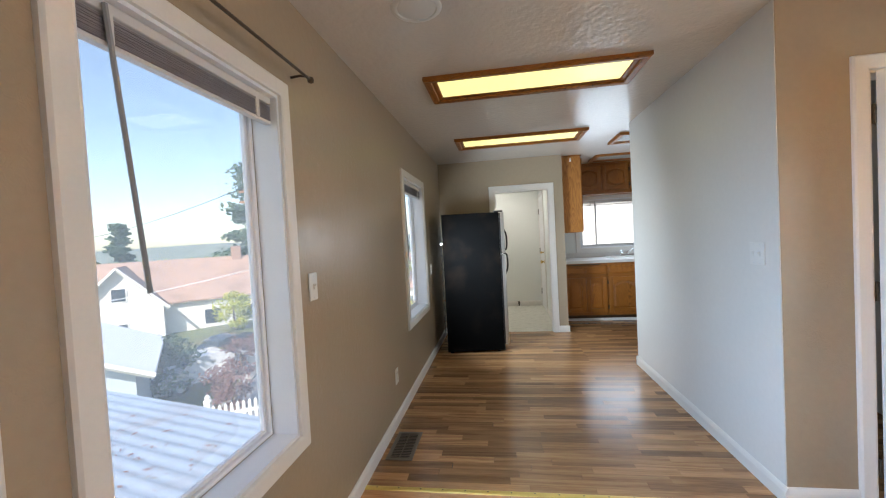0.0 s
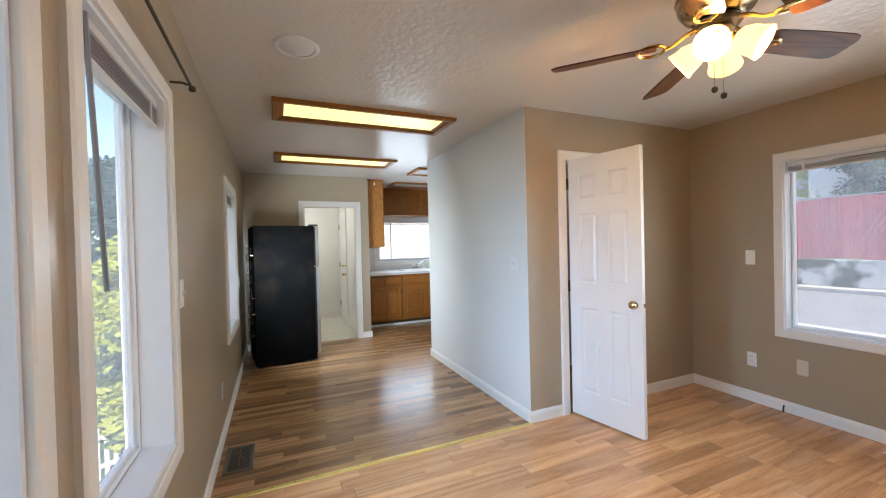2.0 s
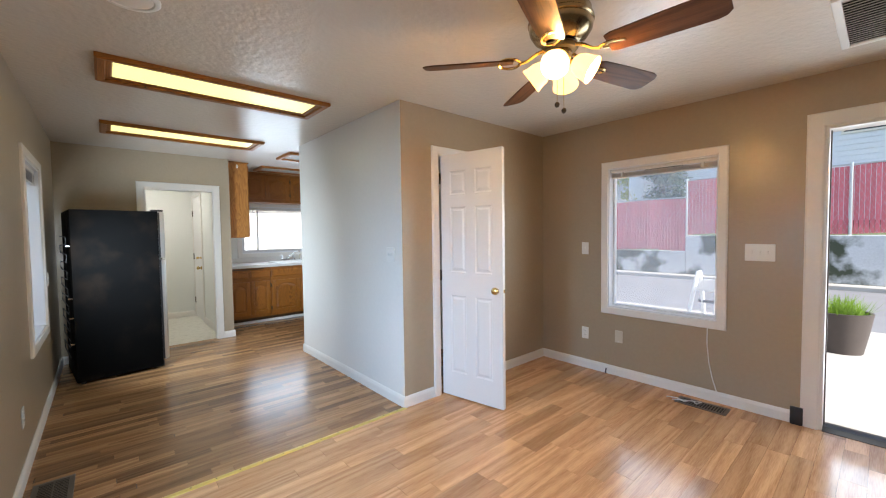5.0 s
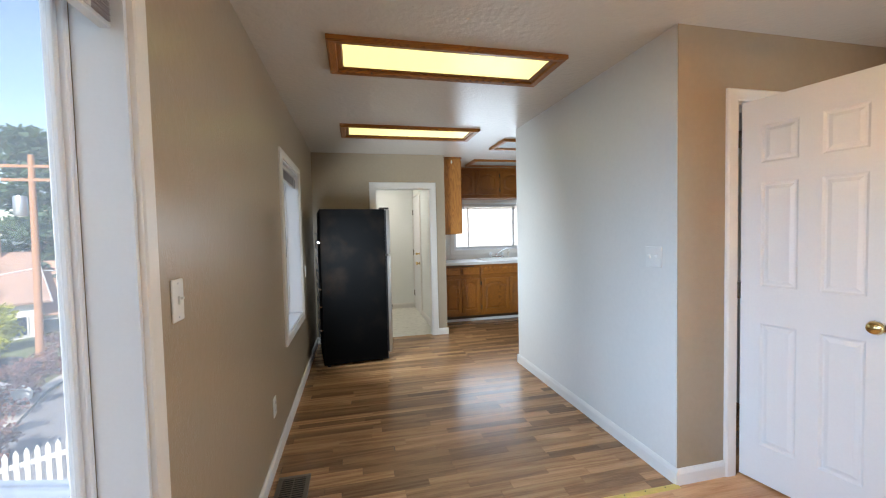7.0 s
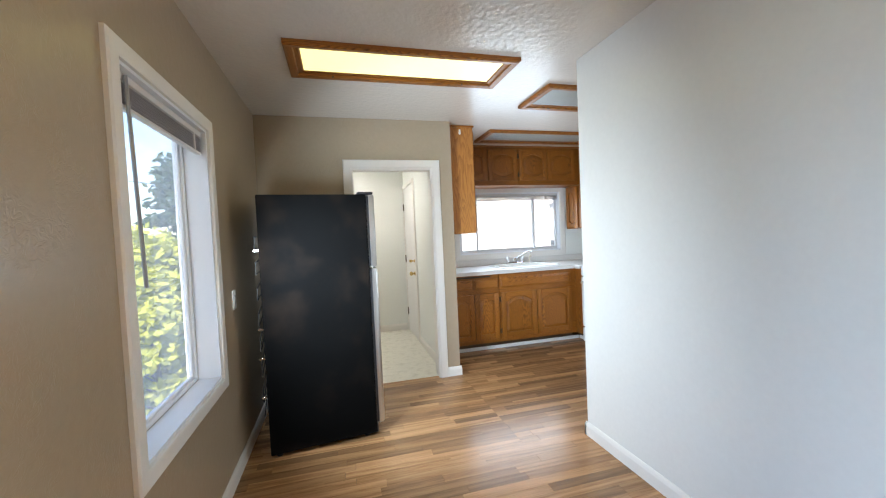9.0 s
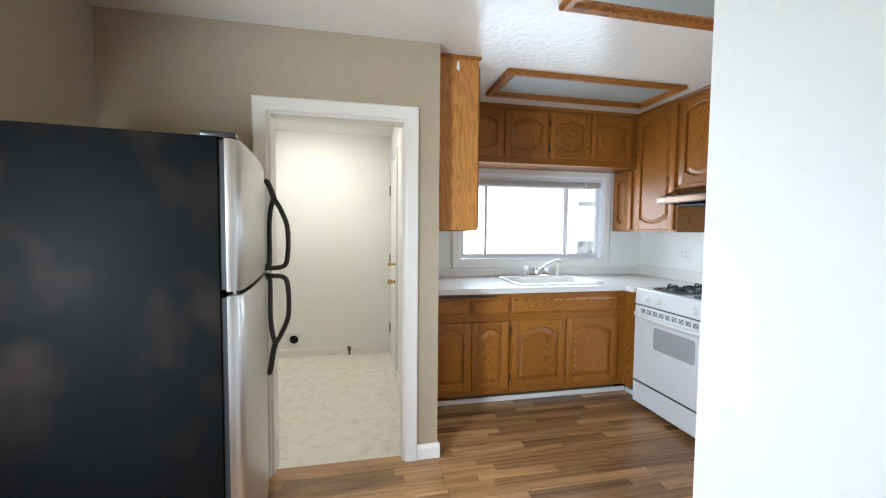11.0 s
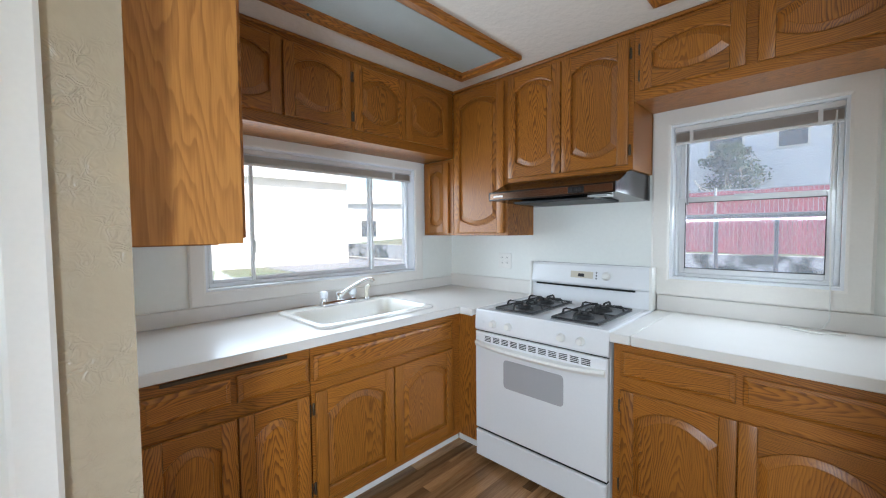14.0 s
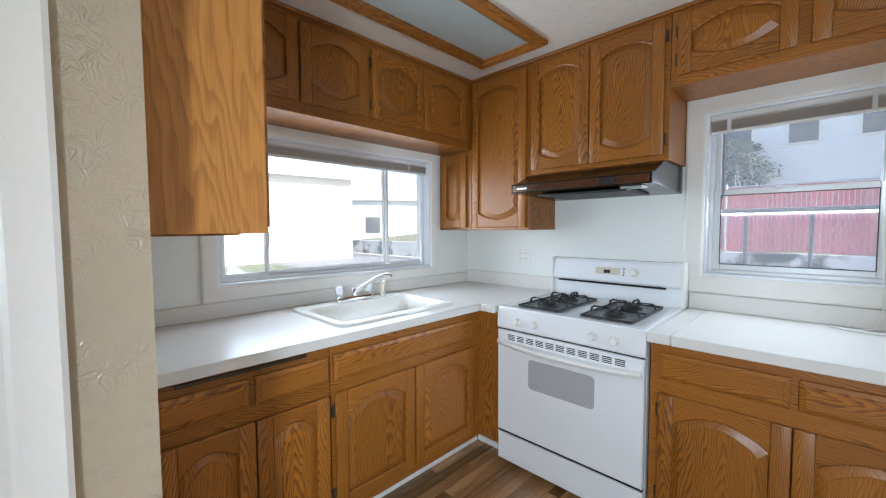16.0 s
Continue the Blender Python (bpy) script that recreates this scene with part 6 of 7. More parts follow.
tagged(new("ground", ground_mesh()), "sloping lot of grass and bare soil", "ground", kind="structure")
structure("road", boxed(7.6, 13.0, -60, 90, -0.30, -0.135), M_ASPHALT, "sunlit asphalt street in front of the house", "road")
structure("pavement", boxed(13.0, 13.44, -60, 90, -0.30, -0.02, bevel=0.02), M_CONC, "low concrete kerb along the street wall", "pavement")
structure("porch_floor", boxed(3.56, 7.6, -5, 9, -0.28, -0.055), M_CONC, "bright pale concrete apron outside the front door", "pavement")
structure("patio", boxed(1.1, 30, 6.97, 19, -0.4, -0.2), M_PATIO, "bright pale concrete yard behind the kitchen", "pavement")
structure("foundation_wall", wall_mesh("x", XW - 0.16, XW - 0.02, YS, YL, -4.3, -0.02), M_SIDEB, "painted foundation wall under the house", "wall")

rt = thing("retaining_wall", pose(13.45, 0, -0.02), "stained concrete retaining wall with hanging moss", "retaining wall")
for y0, y1, h in ((-30, 3.88, 1.20), (3.884, 40, 0.71)):
    n = int((y1 - y0) / 3)
    for i in range(n):
        a, b = y0 + (y1 - y0) * i / n, y0 + (y1 - y0) * (i + 1) / n
        part("wall_panel", boxed(0, 0.28, a + 0.004, b - 0.004, 0, h, bevel=0.012), M_RETAIN, rt, smooth=False)
fn = thing("slatted_fence", pose(13.58, 0, 0), "red privacy slats woven in a chain-link fence", "fence")
slat_low = mesh_from(boxed(-0.006, 0.006, 0, 0.081, 0.72, 2.36), "slat", M_REDSLAT)
slat_high = mesh_from(boxed(-0.006, 0.006, 0, 0.081, 1.22, 2.88), "slat", M_REDSLAT)
for i in range(170):
    y = -2.6 + i * 0.088
    s = new("slat", slat_high if y < 3.85 else slat_low)
    s.location = (0.004 * math.sin(i * 1.7), y, 0.02 * math.sin(i * 0.31))
    s.parent = fn
for y in [-2.7, 0.35, 3.88, 6.6, 9.4, 12.3]:
    part("post", tube(bmesh.new(), [(-0.05, y, 0.68), (-0.05, y, 2.95 if y < 4 else 2.46)], 0.032, 10), M_GALV, fn, "galvanised fence post")
for y0, y1, z in ((-2.7, 3.88, 2.9), (3.88, 12.3, 2.38)):
    part("top_rail", tube(bmesh.new(), [(-0.035, y0, z), (-0.035, y1, z)], 0.02, 8), M_GALV, fn, "galvanised top rail")
bm = bmesh.new()
for i in range(60):
    y = 3.9 + i * 0.14
    tube(bm, [(-0.018, y, 0.72), (-0.018, y + 0.82, 2.36)], 0.0022, 3, False)
    tube(bm, [(-0.018, y + 0.82, 0.72), (-0.018, y, 2.36)], 0.0022, 3, False)
    y2 = -2.6 + i * 0.108
    tube(bm, [(-0.018, y2, 1.22), (-0.018, y2 + 0.82, 2.88)], 0.0022, 3, False)
    tube(bm, [(-0.018, y2 + 0.82, 1.22), (-0.018, y2, 2.88)], 0.0022, 3, False)
tagged(part("chain_link", bm, M_GALV, fn, smooth=False), kind="stuff")


def house(name, m, w, d, h, rise, walls, roof, label, windows=(), cross=None, chimney=False, over=0.4, porch=False):
    """A house with a ridge along x: walls, gable ends, two roof slabs, windows on the front (-y), an optional cross gable (x, width)."""
    ob = thing(name, m, label, "house")
    bm = bmesh.new()
    pent = [(-d / 2, 0), (d / 2, 0), (d / 2, h), (0, h + rise), (-d / 2, h)]
    loft(bm, [[bm.verts.new((x, y, z)) for y, z in pent] for x in (-w / 2, w / 2)], True, True)
    part("wall", bm, walls, ob, smooth=False)
    k = rise / (d / 2)
    for s in (-1, 1):
        bm = bmesh.new()
        y1 = s * (d / 2 + over)
        z1 = h - k * over
        pts = [(0, h + rise + 0.02), (y1, z1 + 0.02), (y1, z1 + 0.16), (0, h + rise + 0.18)]
        loft(bm, [[bm.verts.new((x, y, z)) for y, z in pts] for x in (-w / 2 - over, w / 2 + over)], True, True)
        part("roof", bm, roof, ob, smooth=False)
    for s in (-1, 1):
        for e in (-1, 1):
            part("fascia", tube(bmesh.new(), [(e * (w / 2 + over), 0, h + rise + 0.08), (e * (w / 2 + over), s * (d / 2 + over), h - k * over + 0.06)], 0.09, 4), M_SIDEW, ob, smooth=False)
    if cross:
        cx, cw, out = cross
        cr = rise * 0.92
        bm = bmesh.new()
        pent = [(cx - cw / 2, 0), (cx + cw / 2, 0), (cx + cw / 2, h), (cx, h + cr), (cx - cw / 2, h)]
        loft(bm, [[bm.verts.new((x, y, z)) for x, z in pent] for y in (-d / 2 - out, 0)], True, True)
        part("wing_wall", bm, walls, ob, smooth=False)
        for s in (-1, 1):
            bm = bmesh.new()
            kk = cr / (cw / 2)
            x1 = cx + s * (cw / 2 + over)
            pts = [(cx, h + cr + 0.02), (x1, h - kk * over + 0.02), (x1, h - kk * over + 0.16), (cx, h + cr + 0.18)]
            loft(bm, [[bm.verts.new((x, y, z)) for x, z in pts] for y in (-d / 2 - out - over, 0.2)], True, True)
            part("wing_roof", bm, roof, ob, smooth=False)
            part("bargeboard", tube(bmesh.new(), [(cx, -d / 2 - out - over, h + cr + 0.06), (x1, -d / 2 - out - over, h - kk * over + 0.05)], 0.12, 4), M_SIDEW, ob, smooth=False)
    if walls in (M_SIDING, M_SIDEB):
        for i in range(int(h / 0.22)):
            z = 0.22 * i + 0.2
            part("clapboard", prism(bmesh.new(), [(-w / 2, z), (w / 2, z), (w / 2, z + 0.2), (-w / 2, z + 0.2)], -d / 2 - 0.025, -d / 2 - 0.001), walls, ob, smooth=False)
    for x, z, ww, wh, yy in windows:
        wd = part("window", boxed(x - ww / 2 - 0.08, x + ww / 2 + 0.08, yy - 0.06, yy + 0.02, z - wh / 2 - 0.08, z + wh / 2 + 0.08), M_SIDEW, ob, smooth=False)
        part("pane", boxed(x - ww / 2, x + ww / 2, yy - 0.075, yy - 0.05, z - wh / 2, z + wh / 2), M_DARKWIN, wd, smooth=False)
    if chimney:
        part("chimney", boxed(w * 0.36, w * 0.36 + 0.8, -0.5, 0.5, h, h + rise + 1.1, bevel=0.03), M_ROOFBR, ob, smooth=False)
    return ob


house("house", pose(-29.5, 30.5, -6.6, 0, 0, 42), 15, 8.5, 4.1, 3.0, M_SIDEW, M_ROOFBR, "white house with brown shingle roof and cross gable",
      [(-2.5, 2.2, 0.8, 1.3, -5.76), (-2.5, 5.0, 0.8, 0.9, -5.76), (3.4, 2.4, 1.2, 1.2, -4.26), (6.2, 2.4, 1.0, 1.2, -4.26)], (-2.5, 5.2, 1.5), True)
house("house", pose(-18.5, 40, -6.4, 0, 0, 30), 18, 9, 2.9, 3.2, M_SIDEW, M_ROOFOR, "long house with rust-coloured shingle roof",
      [(-6, 1.7, 1.4, 1.2, -4.52), (-2, 1.7, 1.4, 1.2, -4.52), (5, 1.7, 1.4, 1.2, -4.52)], (1.5, 3.0, 0.9))
house("garage", pose(-14.2, 11.2, -4.95, 0, 0, 132), 5.0, 3.6, 2.75, 0.85, M_SIDEB, M_SIDING, "small pale blue garage with white gable trim", [], None, False, 0.55)
gw = thing("garage_window", pose(-14.2, 11.2, -4.95, 0, 0, 132), "dark four-light window in the garage gable", "window")
for y in (-0.55, 0.55):
    part("frame", boxed(-2.57, -2.505, y - 0.5, y + 0.5, 1.15, 2.1, bevel=0.01), M_SIDEW, gw, smooth=False)
    part("pane", boxed(-2.585, -2.572, y - 0.42, y + 0.42, 1.23, 2.02), M_DARKWIN, gw, smooth=False)
house("house", pose(27.5, 4.2, 1.7, 0, 0, -90), 11, 9, 4.6, 1.3, M_SIDING, M_ROOFBR, "tall grey-blue sided house above the street", [(-3.6, 3.9, 1.2, 1.2, -4.52), (-1.3, 3.7, 0.9, 1.1, -4.52), (0.9, 3.7, 1.1, 1.0, -4.52), (3.9, 4.2, 1.4, 1.2, -4.52)])
house("house", pose(31, 15.5, 2.2, 0, 0, -90), 12, 8, 3.6, 1.7, M_SIDEW, M_ROOFBR, "white two-window house on the bank", [(2.5, 2.4, 1.6, 0.9, -4.02), (-2.5, 2.4, 1.6, 0.9, -4.02)])
house("house", pose(19.5, 28.5, -0.3, 0, 0, -30), 7.5, 6, 3.7, 1.0, M_SIDING, M_SIDEW, "grey-blue neighbouring house behind the kitchen", [(-1.8, 1.9, 1.0, 1.1, -3.02)])
# added building: its sunlit white wall stands in for a blown-out window view
house("house", pose(4.5, 25.5, -0.3, 0, 0, -6), 15, 6, 4.2, 1.2, M_SIDEW, M_SIDEW, "long white building added behind the yard to whiten the view", [])
house("house", pose(-55, 75, -9, 0, 0, 40), 24, 10, 3.2, 2.2, M_SIDEW, M_ROOFOR, "far pale building down the valley", [(-6, 1.7, 2, 1.2, -5.02), (0, 1.7, 2, 1.2, -5.02), (6, 1.7, 2, 1.2, -5.02)])
house("house", pose(-90, 92, -9, 0, 0, 45), 30, 12, 4, 2.0, M_SIDEW, M_CORR, "far pale flat-roofed building", [(-8, 2, 3, 1.4, -6.02), (4, 2, 3, 1.4, -6.02)])

# corrugated lean-to roof below the west windows
roof = thing("corrugated_roof", pose(-6.6, 6.05, -1.06, 0, 0, -14), "weathered white corrugated lean-to roof, coloured blue-grey for shade, with leaf litter", "roof")
for i in range(9):
    bm = bmesh.new()
    x0, x1 = -1.0 + i * 0.86, -1.0 + (i + 1) * 0.86 - 0.004
    n = 112
    top = [[bm.verts.new((x, -5.6 + 5.6 * j / n, 0.016 * math.sin(j * math.pi / 2) + (0.003 if i % 2 else 0) - 0.02 * (1 - j / n))) for j in range(n + 1)] for x in (x0, x1)]
    low = [[bm.verts.new((v.co.x, v.co.y, v.co.z - 0.012)) for v in r] for r in top]
    for j in range(n):
        bm.faces.new((top[0][j], top[1][j], top[1][j + 1], top[0][j + 1]))
        bm.faces.new((low[0][j], low[0][j + 1], low[1][j + 1], low[1][j]))
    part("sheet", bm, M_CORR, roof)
part("fascia_board", boxed(-1.0, 6.7, -0.02, 0.02, -0.2, -0.035), M_PICKET, roof, smooth=False)
for x in (-0.9, 1.8, 4.5):
    part("post", boxed(x - 0.06, x + 0.06, -0.16, -0.04, -3.6, -0.2), M_PICKET, roof, smooth=False)
lr = random.Random(8)
bm = bmesh.new()
for i in range(260):
    x, y = lr.gauss(2.8, 0.8), lr.gauss(-2.3, 1.0)
    if not (-0.9 < x < 6 and -5.4 < y < -0.1):
        continue
    c = Vector((x, y, 0.018))
    a = lr.random() * 6.28
    u, v = Vector((math.cos(a), math.sin(a), 0)) * lr.uniform(0.02, 0.06), Vector((-math.sin(a), math.cos(a), 0.2)) * lr.uniform(0.008, 0.02)
    bm.faces.new([bm.verts.new(c + p) for p in (-u, v, u, -v)])
tagged(part("leaf_litter", bm, L_PINK, roof, "dry brown leaf litter", smooth=False), kind="stuff")


def leaves(bm, centre, r, n, size, rr):
    """Scattered leaf quads in an uneven clump."""
    for _ in range(n):
        d = Vector((rr.gauss(0, 1), rr.gauss(0, 1), rr.gauss(0, 1))).normalized() * (rr.random() ** 0.45)
        c = Vector(centre) + Vector((d.x * r[0], d.y * r[1], d.z * r[2]))
        u = Vector((rr.gauss(0, 1), rr.gauss(0, 1), rr.gauss(0, 0.6))).normalized()
        v = u.orthogonal().normalized()
        s = size * rr.uniform(0.6, 1.4)
        bm.faces.new([bm.verts.new(c + p) for p in (-u * s, v * s * 0.5, u * s, -v * s * 0.5)])


def tree(name, x, y, z, height, spread, mat, label, seed, clumps=26, per=90, size=0.16, conifer=False, trunk=0.22, start=0.25):
    rr = random.Random(seed)
    ob = thing(name, pose(x, y, z), label, "tree" if name != "shrub" else "shrub")
    bm = bmesh.new()
    top = (rr.uniform(-0.2, 0.2), rr.uniform(-0.2, 0.2), height * 0.93)
    tube(bm, [(0, 0, -0.3), (top[0] * 0.3, top[1] * 0.4, height * 0.35), (top[0] * 0.7, top[1] * 0.7, height * 0.65), top], [trunk, trunk * 0.75, trunk * 0.45, trunk * 0.12], 8)
    cb = bmesh.new()
    for i in range(clumps):
        f = (i + rr.random()) / clumps
        hz = height * (start + (1 - start) * f)
        a = rr.random() * 6.28
        reach = spread * ((1.05 - f) * rr.uniform(0.6, 1.0) if conifer else math.sqrt(max(0.05, 1 - (2 * f - 1) ** 2)) * rr.uniform(0.45, 0.95))
        c = (reach * 0.75 * math.cos(a), reach * 0.75 * math.sin(a), hz)
        tube(bm, [(top[0] * f, top[1] * f, hz - 0.15 * height * (0.3 if conifer else 1) * (1 - f * 0.5)), c], [trunk * 0.3 * (1.1 - f), trunk * 0.06], 5)
        r = spread * (0.34 if conifer else 0.36) * rr.uniform(0.7, 1.2)
        leaves(cb, c, (r * 1.2, r * 1.2, r * (0.35 if conifer else 0.75)), per, size, rr)
    part("trunk", bm, M_BARK, ob)
    part("crown", cb, mat, ob, smooth=False)
    return ob


tree("tree", -25.5, 39.0, -6.3, 16.5, 5.8, L_CEDAR, "tall cedar with layered drooping boughs", 3, 60, 110, 0.30, True, 0.45, 0.2)
tree("tree", -13.0, 40.0, -6.0, 15.0, 4.2, L_DARK, "tall dark conifer beyond the roofs", 4, 44, 100, 0.30, True, 0.4, 0.2)
tree("tree", -58, 52, -8, 14, 3.0, L_CEDAR, "slender far conifer on the skyline", 5, 34, 70, 0.4, True, 0.35, 0.15)
tree("tree", -44, 44, -7.5, 7, 4.2, L_GREEN, "rounded green garden tree", 6, 26, 90, 0.28)
tree("tree", -20.5, 27.5, -5.4, 3.2, 1.5, L_YELLOW, "small yellow-green garden tree", 7, 20, 90, 0.12, False, 0.1)
tree("shrub", -14.3, 14.6, -4.8, 2.3, 1.6, L_DARK, "dark clipped evergreen shrub by the garage", 9, 22, 110, 0.10, False, 0.08, 0.1)
for i, (x, y) in enumerate(((-10.8, 13.9), (-11.9, 16.4), (-12.6, 18.6), (-13.4, 21.6), (-9.6, 12.6))):
    tree("shrub", x, y, -4.65, 1.5 + 0.3 * (i % 2), 1.0, L_PINK, "bare reddish roadside shrub", 20 + i, 14, 60, 0.07, False, 0.05, 0.15)
tree("tree", -2.35, 8.0, -2.6, 4.0, 0.95, L_YELLOW, "tall yellow-green hedge shrub outside the window", 11, 46, 230, 0.07, False, 0.09, 0.2)
tree("tree", -3.2, 9.6, -3.0, 3.6, 0.9, L_GREEN, "green shrub below the window", 12, 26, 110, 0.08, False, 0.08, 0.15)
tree("tree", 22.5, 7.6, 1.3, 3.7, 1.35, L_DARK, "bushy dark green tree above the fence", 13, 34, 120, 0.10, False, 0.14, 0.2)
tree("tree", 24.0, 9.6, 1.5, 3.6, 1.2, L_YELLOW, "yellow-green tree above the fence", 14, 24, 100, 0.10, False, 0.12, 0.25)
tree("tree", 34, 6.5, 2.5, 12, 5, L_DARK, "dark tree on the bank behind the houses", 15, 40, 100, 0.30, False, 0.35, 0.2)
tree("tree", 36, -3.5, 2.5, 11, 5.5, L_DARK, "dark tree on the bank behind the houses", 16, 40, 100, 0.30, False, 0.35, 0.15)
# bare branching tree behind the fence
bt = thing("bare_tree", pose(17.0, 6.7, 0.8), "bare pale branching tree behind the fence", "tree")
rr = random.Random(31)
bm = bmesh.new()
tube(bm, [(0, 0, -0.3), (0.03, 0, 0.8), (0, 0.05, 1.3)], [0.08, 0.06, 0.05], 7)
for i in range(26):
    a, z = rr.random() * 6.28, rr.uniform(0.7, 1.35)
    p = Vector((0, 0, z))
    d = Vector((math.cos(a), math.sin(a), rr.uniform(0.6, 1.4)))
    pts = [p]
    for k in range(4):
        d = (d + Vector((rr.gauss(0, 0.35), rr.gauss(0, 0.35), rr.gauss(0, 0.2)))).normalized()
        pts.append(pts[-1] + d * 0.4)
    tube(bm, pts, [0.026, 0.02, 0.014, 0.010, 0.005], 4)
part("branches", bm, material("pale_bark", (0.45, 0.42, 0.38), 0.8, var=0.1), bt)
tp = thing("tarp", pose(15.3, 7.5, 1.0), "teal tarp slung over a frame behind the fence", "tarp")
bm = bmesh.new()
rows = [[bm.verts.new((x, y, 1.42 - 0.30 * abs(y) ** 1.3 + 0.04 * math.sin(3 * x + 2 * y))) for y in (-1, -0.5, 0, 0.5, 1)] for x in (-0.8, -0.3, 0.3, 0.8)]
for p, q in zip(rows, rows[1:]):
    for i in range(4):
        bm.faces.new((p[i], p[i + 1], q[i + 1], q[i]))
part("sheet", bm, M_TARP, tp)
for x in (-0.75, 0.75):
    part("pole", tube(bmesh.new(), [(x, 0, -0.45), (x, 0, 1.40)], 0.03, 8), M_GALV, tp)

# power pole and wires
pl = thing("utility_pole", pose(-14.0, 21.3, -4.8), "tall brown wooden utility pole with cross-arms", "utility pole")
part("pole", tube(bmesh.new(), [(0, 0, -0.3), (0.1, 0, 5), (0.15, 0, 10.0)], [0.17, 0.14, 0.11], 10), M_POLE, pl)
for z in (9.5, 8.9):
    part("cross_arm", boxed(-0.95, 1.2, -0.06, 0.06, z - 0.06, z + 0.06), M_POLE, pl, smooth=False)
part("transformer", lathe(bmesh.new(), [(0.01, 7.3), (0.22, 7.32), (0.24, 7.4), (0.24, 8.1), (0.2, 8.2), (0.01, 8.22)], Matrix.Translation((-0.34, 0, 0)), 16), M_GALV, pl, "grey transformer can")
for x in (-0.8, -0.3, 0.5, 1.0):
    part("insulator", lathe(bmesh.new(), [(0.04, 9.56), (0.05, 9.62), (0.03, 9.72), (0.01, 9.74)], Matrix.Translation((x, 0, 0)), 8), M_CARD, pl)
for i, (dx_, z, ex, ey, ez) in enumerate(((-0.8, 4.9, -60, 40, 3.5), (1.0, 4.9, 30, 60, 6), (0, 0.2, -40, 12, -1.2), (0, 0.1, 20, 44, 1.5))):
    w = thing("overhead_wire", pose(0, 0, 0), "thin overhead cable from the utility pole", "cable", "overhead wires")
    p0, p1 = Vector((-14.0 + dx_, 21.3, z)), Vector((ex, ey, ez))
    part("strand", tube(bmesh.new(), [p0.lerp(p1, f / 12) - Vector((0, 0, 1.2 * (1 - (2 * f / 12 - 1) ** 2))) for f in range(13)], 0.02, 4), M_CARW if i > 1 else M_CARD, w)

# picket fences down the slope
pk = mesh_from(loft((b_ := bmesh.new()), [[b_.verts.new((x, y, z)) for x, z in ((-0.035, 0), (0.035, 0), (0.035, 1.05), (0, 1.13), (-0.035, 1.05))] for y in (-0.01, 0.01)], True, True), "picket", M_PICKET)


def picket_fence(p0, p1, label):
    p0, p1 = Vector(p0), Vector(p1)
    L = (p1 - p0).length
    ang = math.degrees(math.atan2(p1.y - p0.y, p1.x - p0.x))
    slope = (p1.z - p0.z) / L
    ob = thing("picket_fence", pose(*p0, 0, 0, ang), label, "fence", "picket fences")
    n = int(L / 0.135)
    for i in range(n):
        o = new("picket", pk)
        o.location = (i * 0.135, 0, i * 0.135 * slope)
        o.parent = ob
    for z in (0.25, 0.8):
        bm = bmesh.new()
        a = [bm.verts.new((0, y, z + dz)) for y, dz in ((0.012, 0), (0.05, 0), (0.05, 0.08), (0.012, 0.08))]
        b = [bm.verts.new((L, v.co.y, v.co.z + slope * L)) for v in a]
        part("rail", loft(bm, [a, b], True, True), M_PICKET, ob, smooth=False)
    for i in range(int(L / 2.2) + 1):
        x = min(i * 2.2, L)
        z = x * slope
        ps = part("post", boxed(x - 0.07, x + 0.07, -0.02, 0.12, z - 0.8, z + 1.2, bevel=0.006), M_PICKET, ob, smooth=False)
        part("cap", lathe(bmesh.new(), [(0.10, z + 1.2), (0.10, z + 1.23), (0.06, z + 1.27), (0.07, z + 1.32), (0.02, z + 1.38), (0.001, z + 1.385)], Matrix.Translation((x, 0.05, 0)), 8), M_PICKET, ps)


picket_fence((-6.8, 8.3, -3.45), (-2.6, 9.6, -3.0), "white picket fence beside the lean-to")
picket_fence((-5.4, 9.6, -3.6), (-3.4, 19.0, -3.8), "white picket fence running down the drive")


def strip_on_ground(name, pts, width, mat, label):
    bm = bmesh.new()
    rows = []
    for i, p in enumerate(pts):
        a, b = Vector(pts[max(i - 1, 0)]), Vector(pts[min(i + 1, len(pts) - 1)])
        d = (b - a).normalized()
        s = Vector((-d.y, d.x, 0)) * width / 2
        rows.append([bm.verts.new((q.x, q.y, q.z + dz)) for q, dz in ((Vector(p) + s, 0.14), (Vector(p) - s, 0.14), (Vector(p) - s, -0.5), (Vector(p) + s, -0.5))])
    loft(bm, rows, True, True)
    return structure(name, bm, mat, label, "road")


strip_on_ground("road_west", [(-5.0, 8, -4.5), (-8.0, 14, -4.62), (-10.0, 19, -4.75), (-11.0, 26, -4.8), (-6, 42, -4.7), (10, 70, -4.4)], 4.2, M_ASPHALT, "shaded asphalt side road")
strip_on_ground("pavement_west", [(-8.0, 8.6, -4.5), (-10.8, 14.5, -4.62), (-12.6, 19, -4.75), (-13.6, 26, -4.8)], 0.5, M_CONC, "low concrete kerb of the side road")


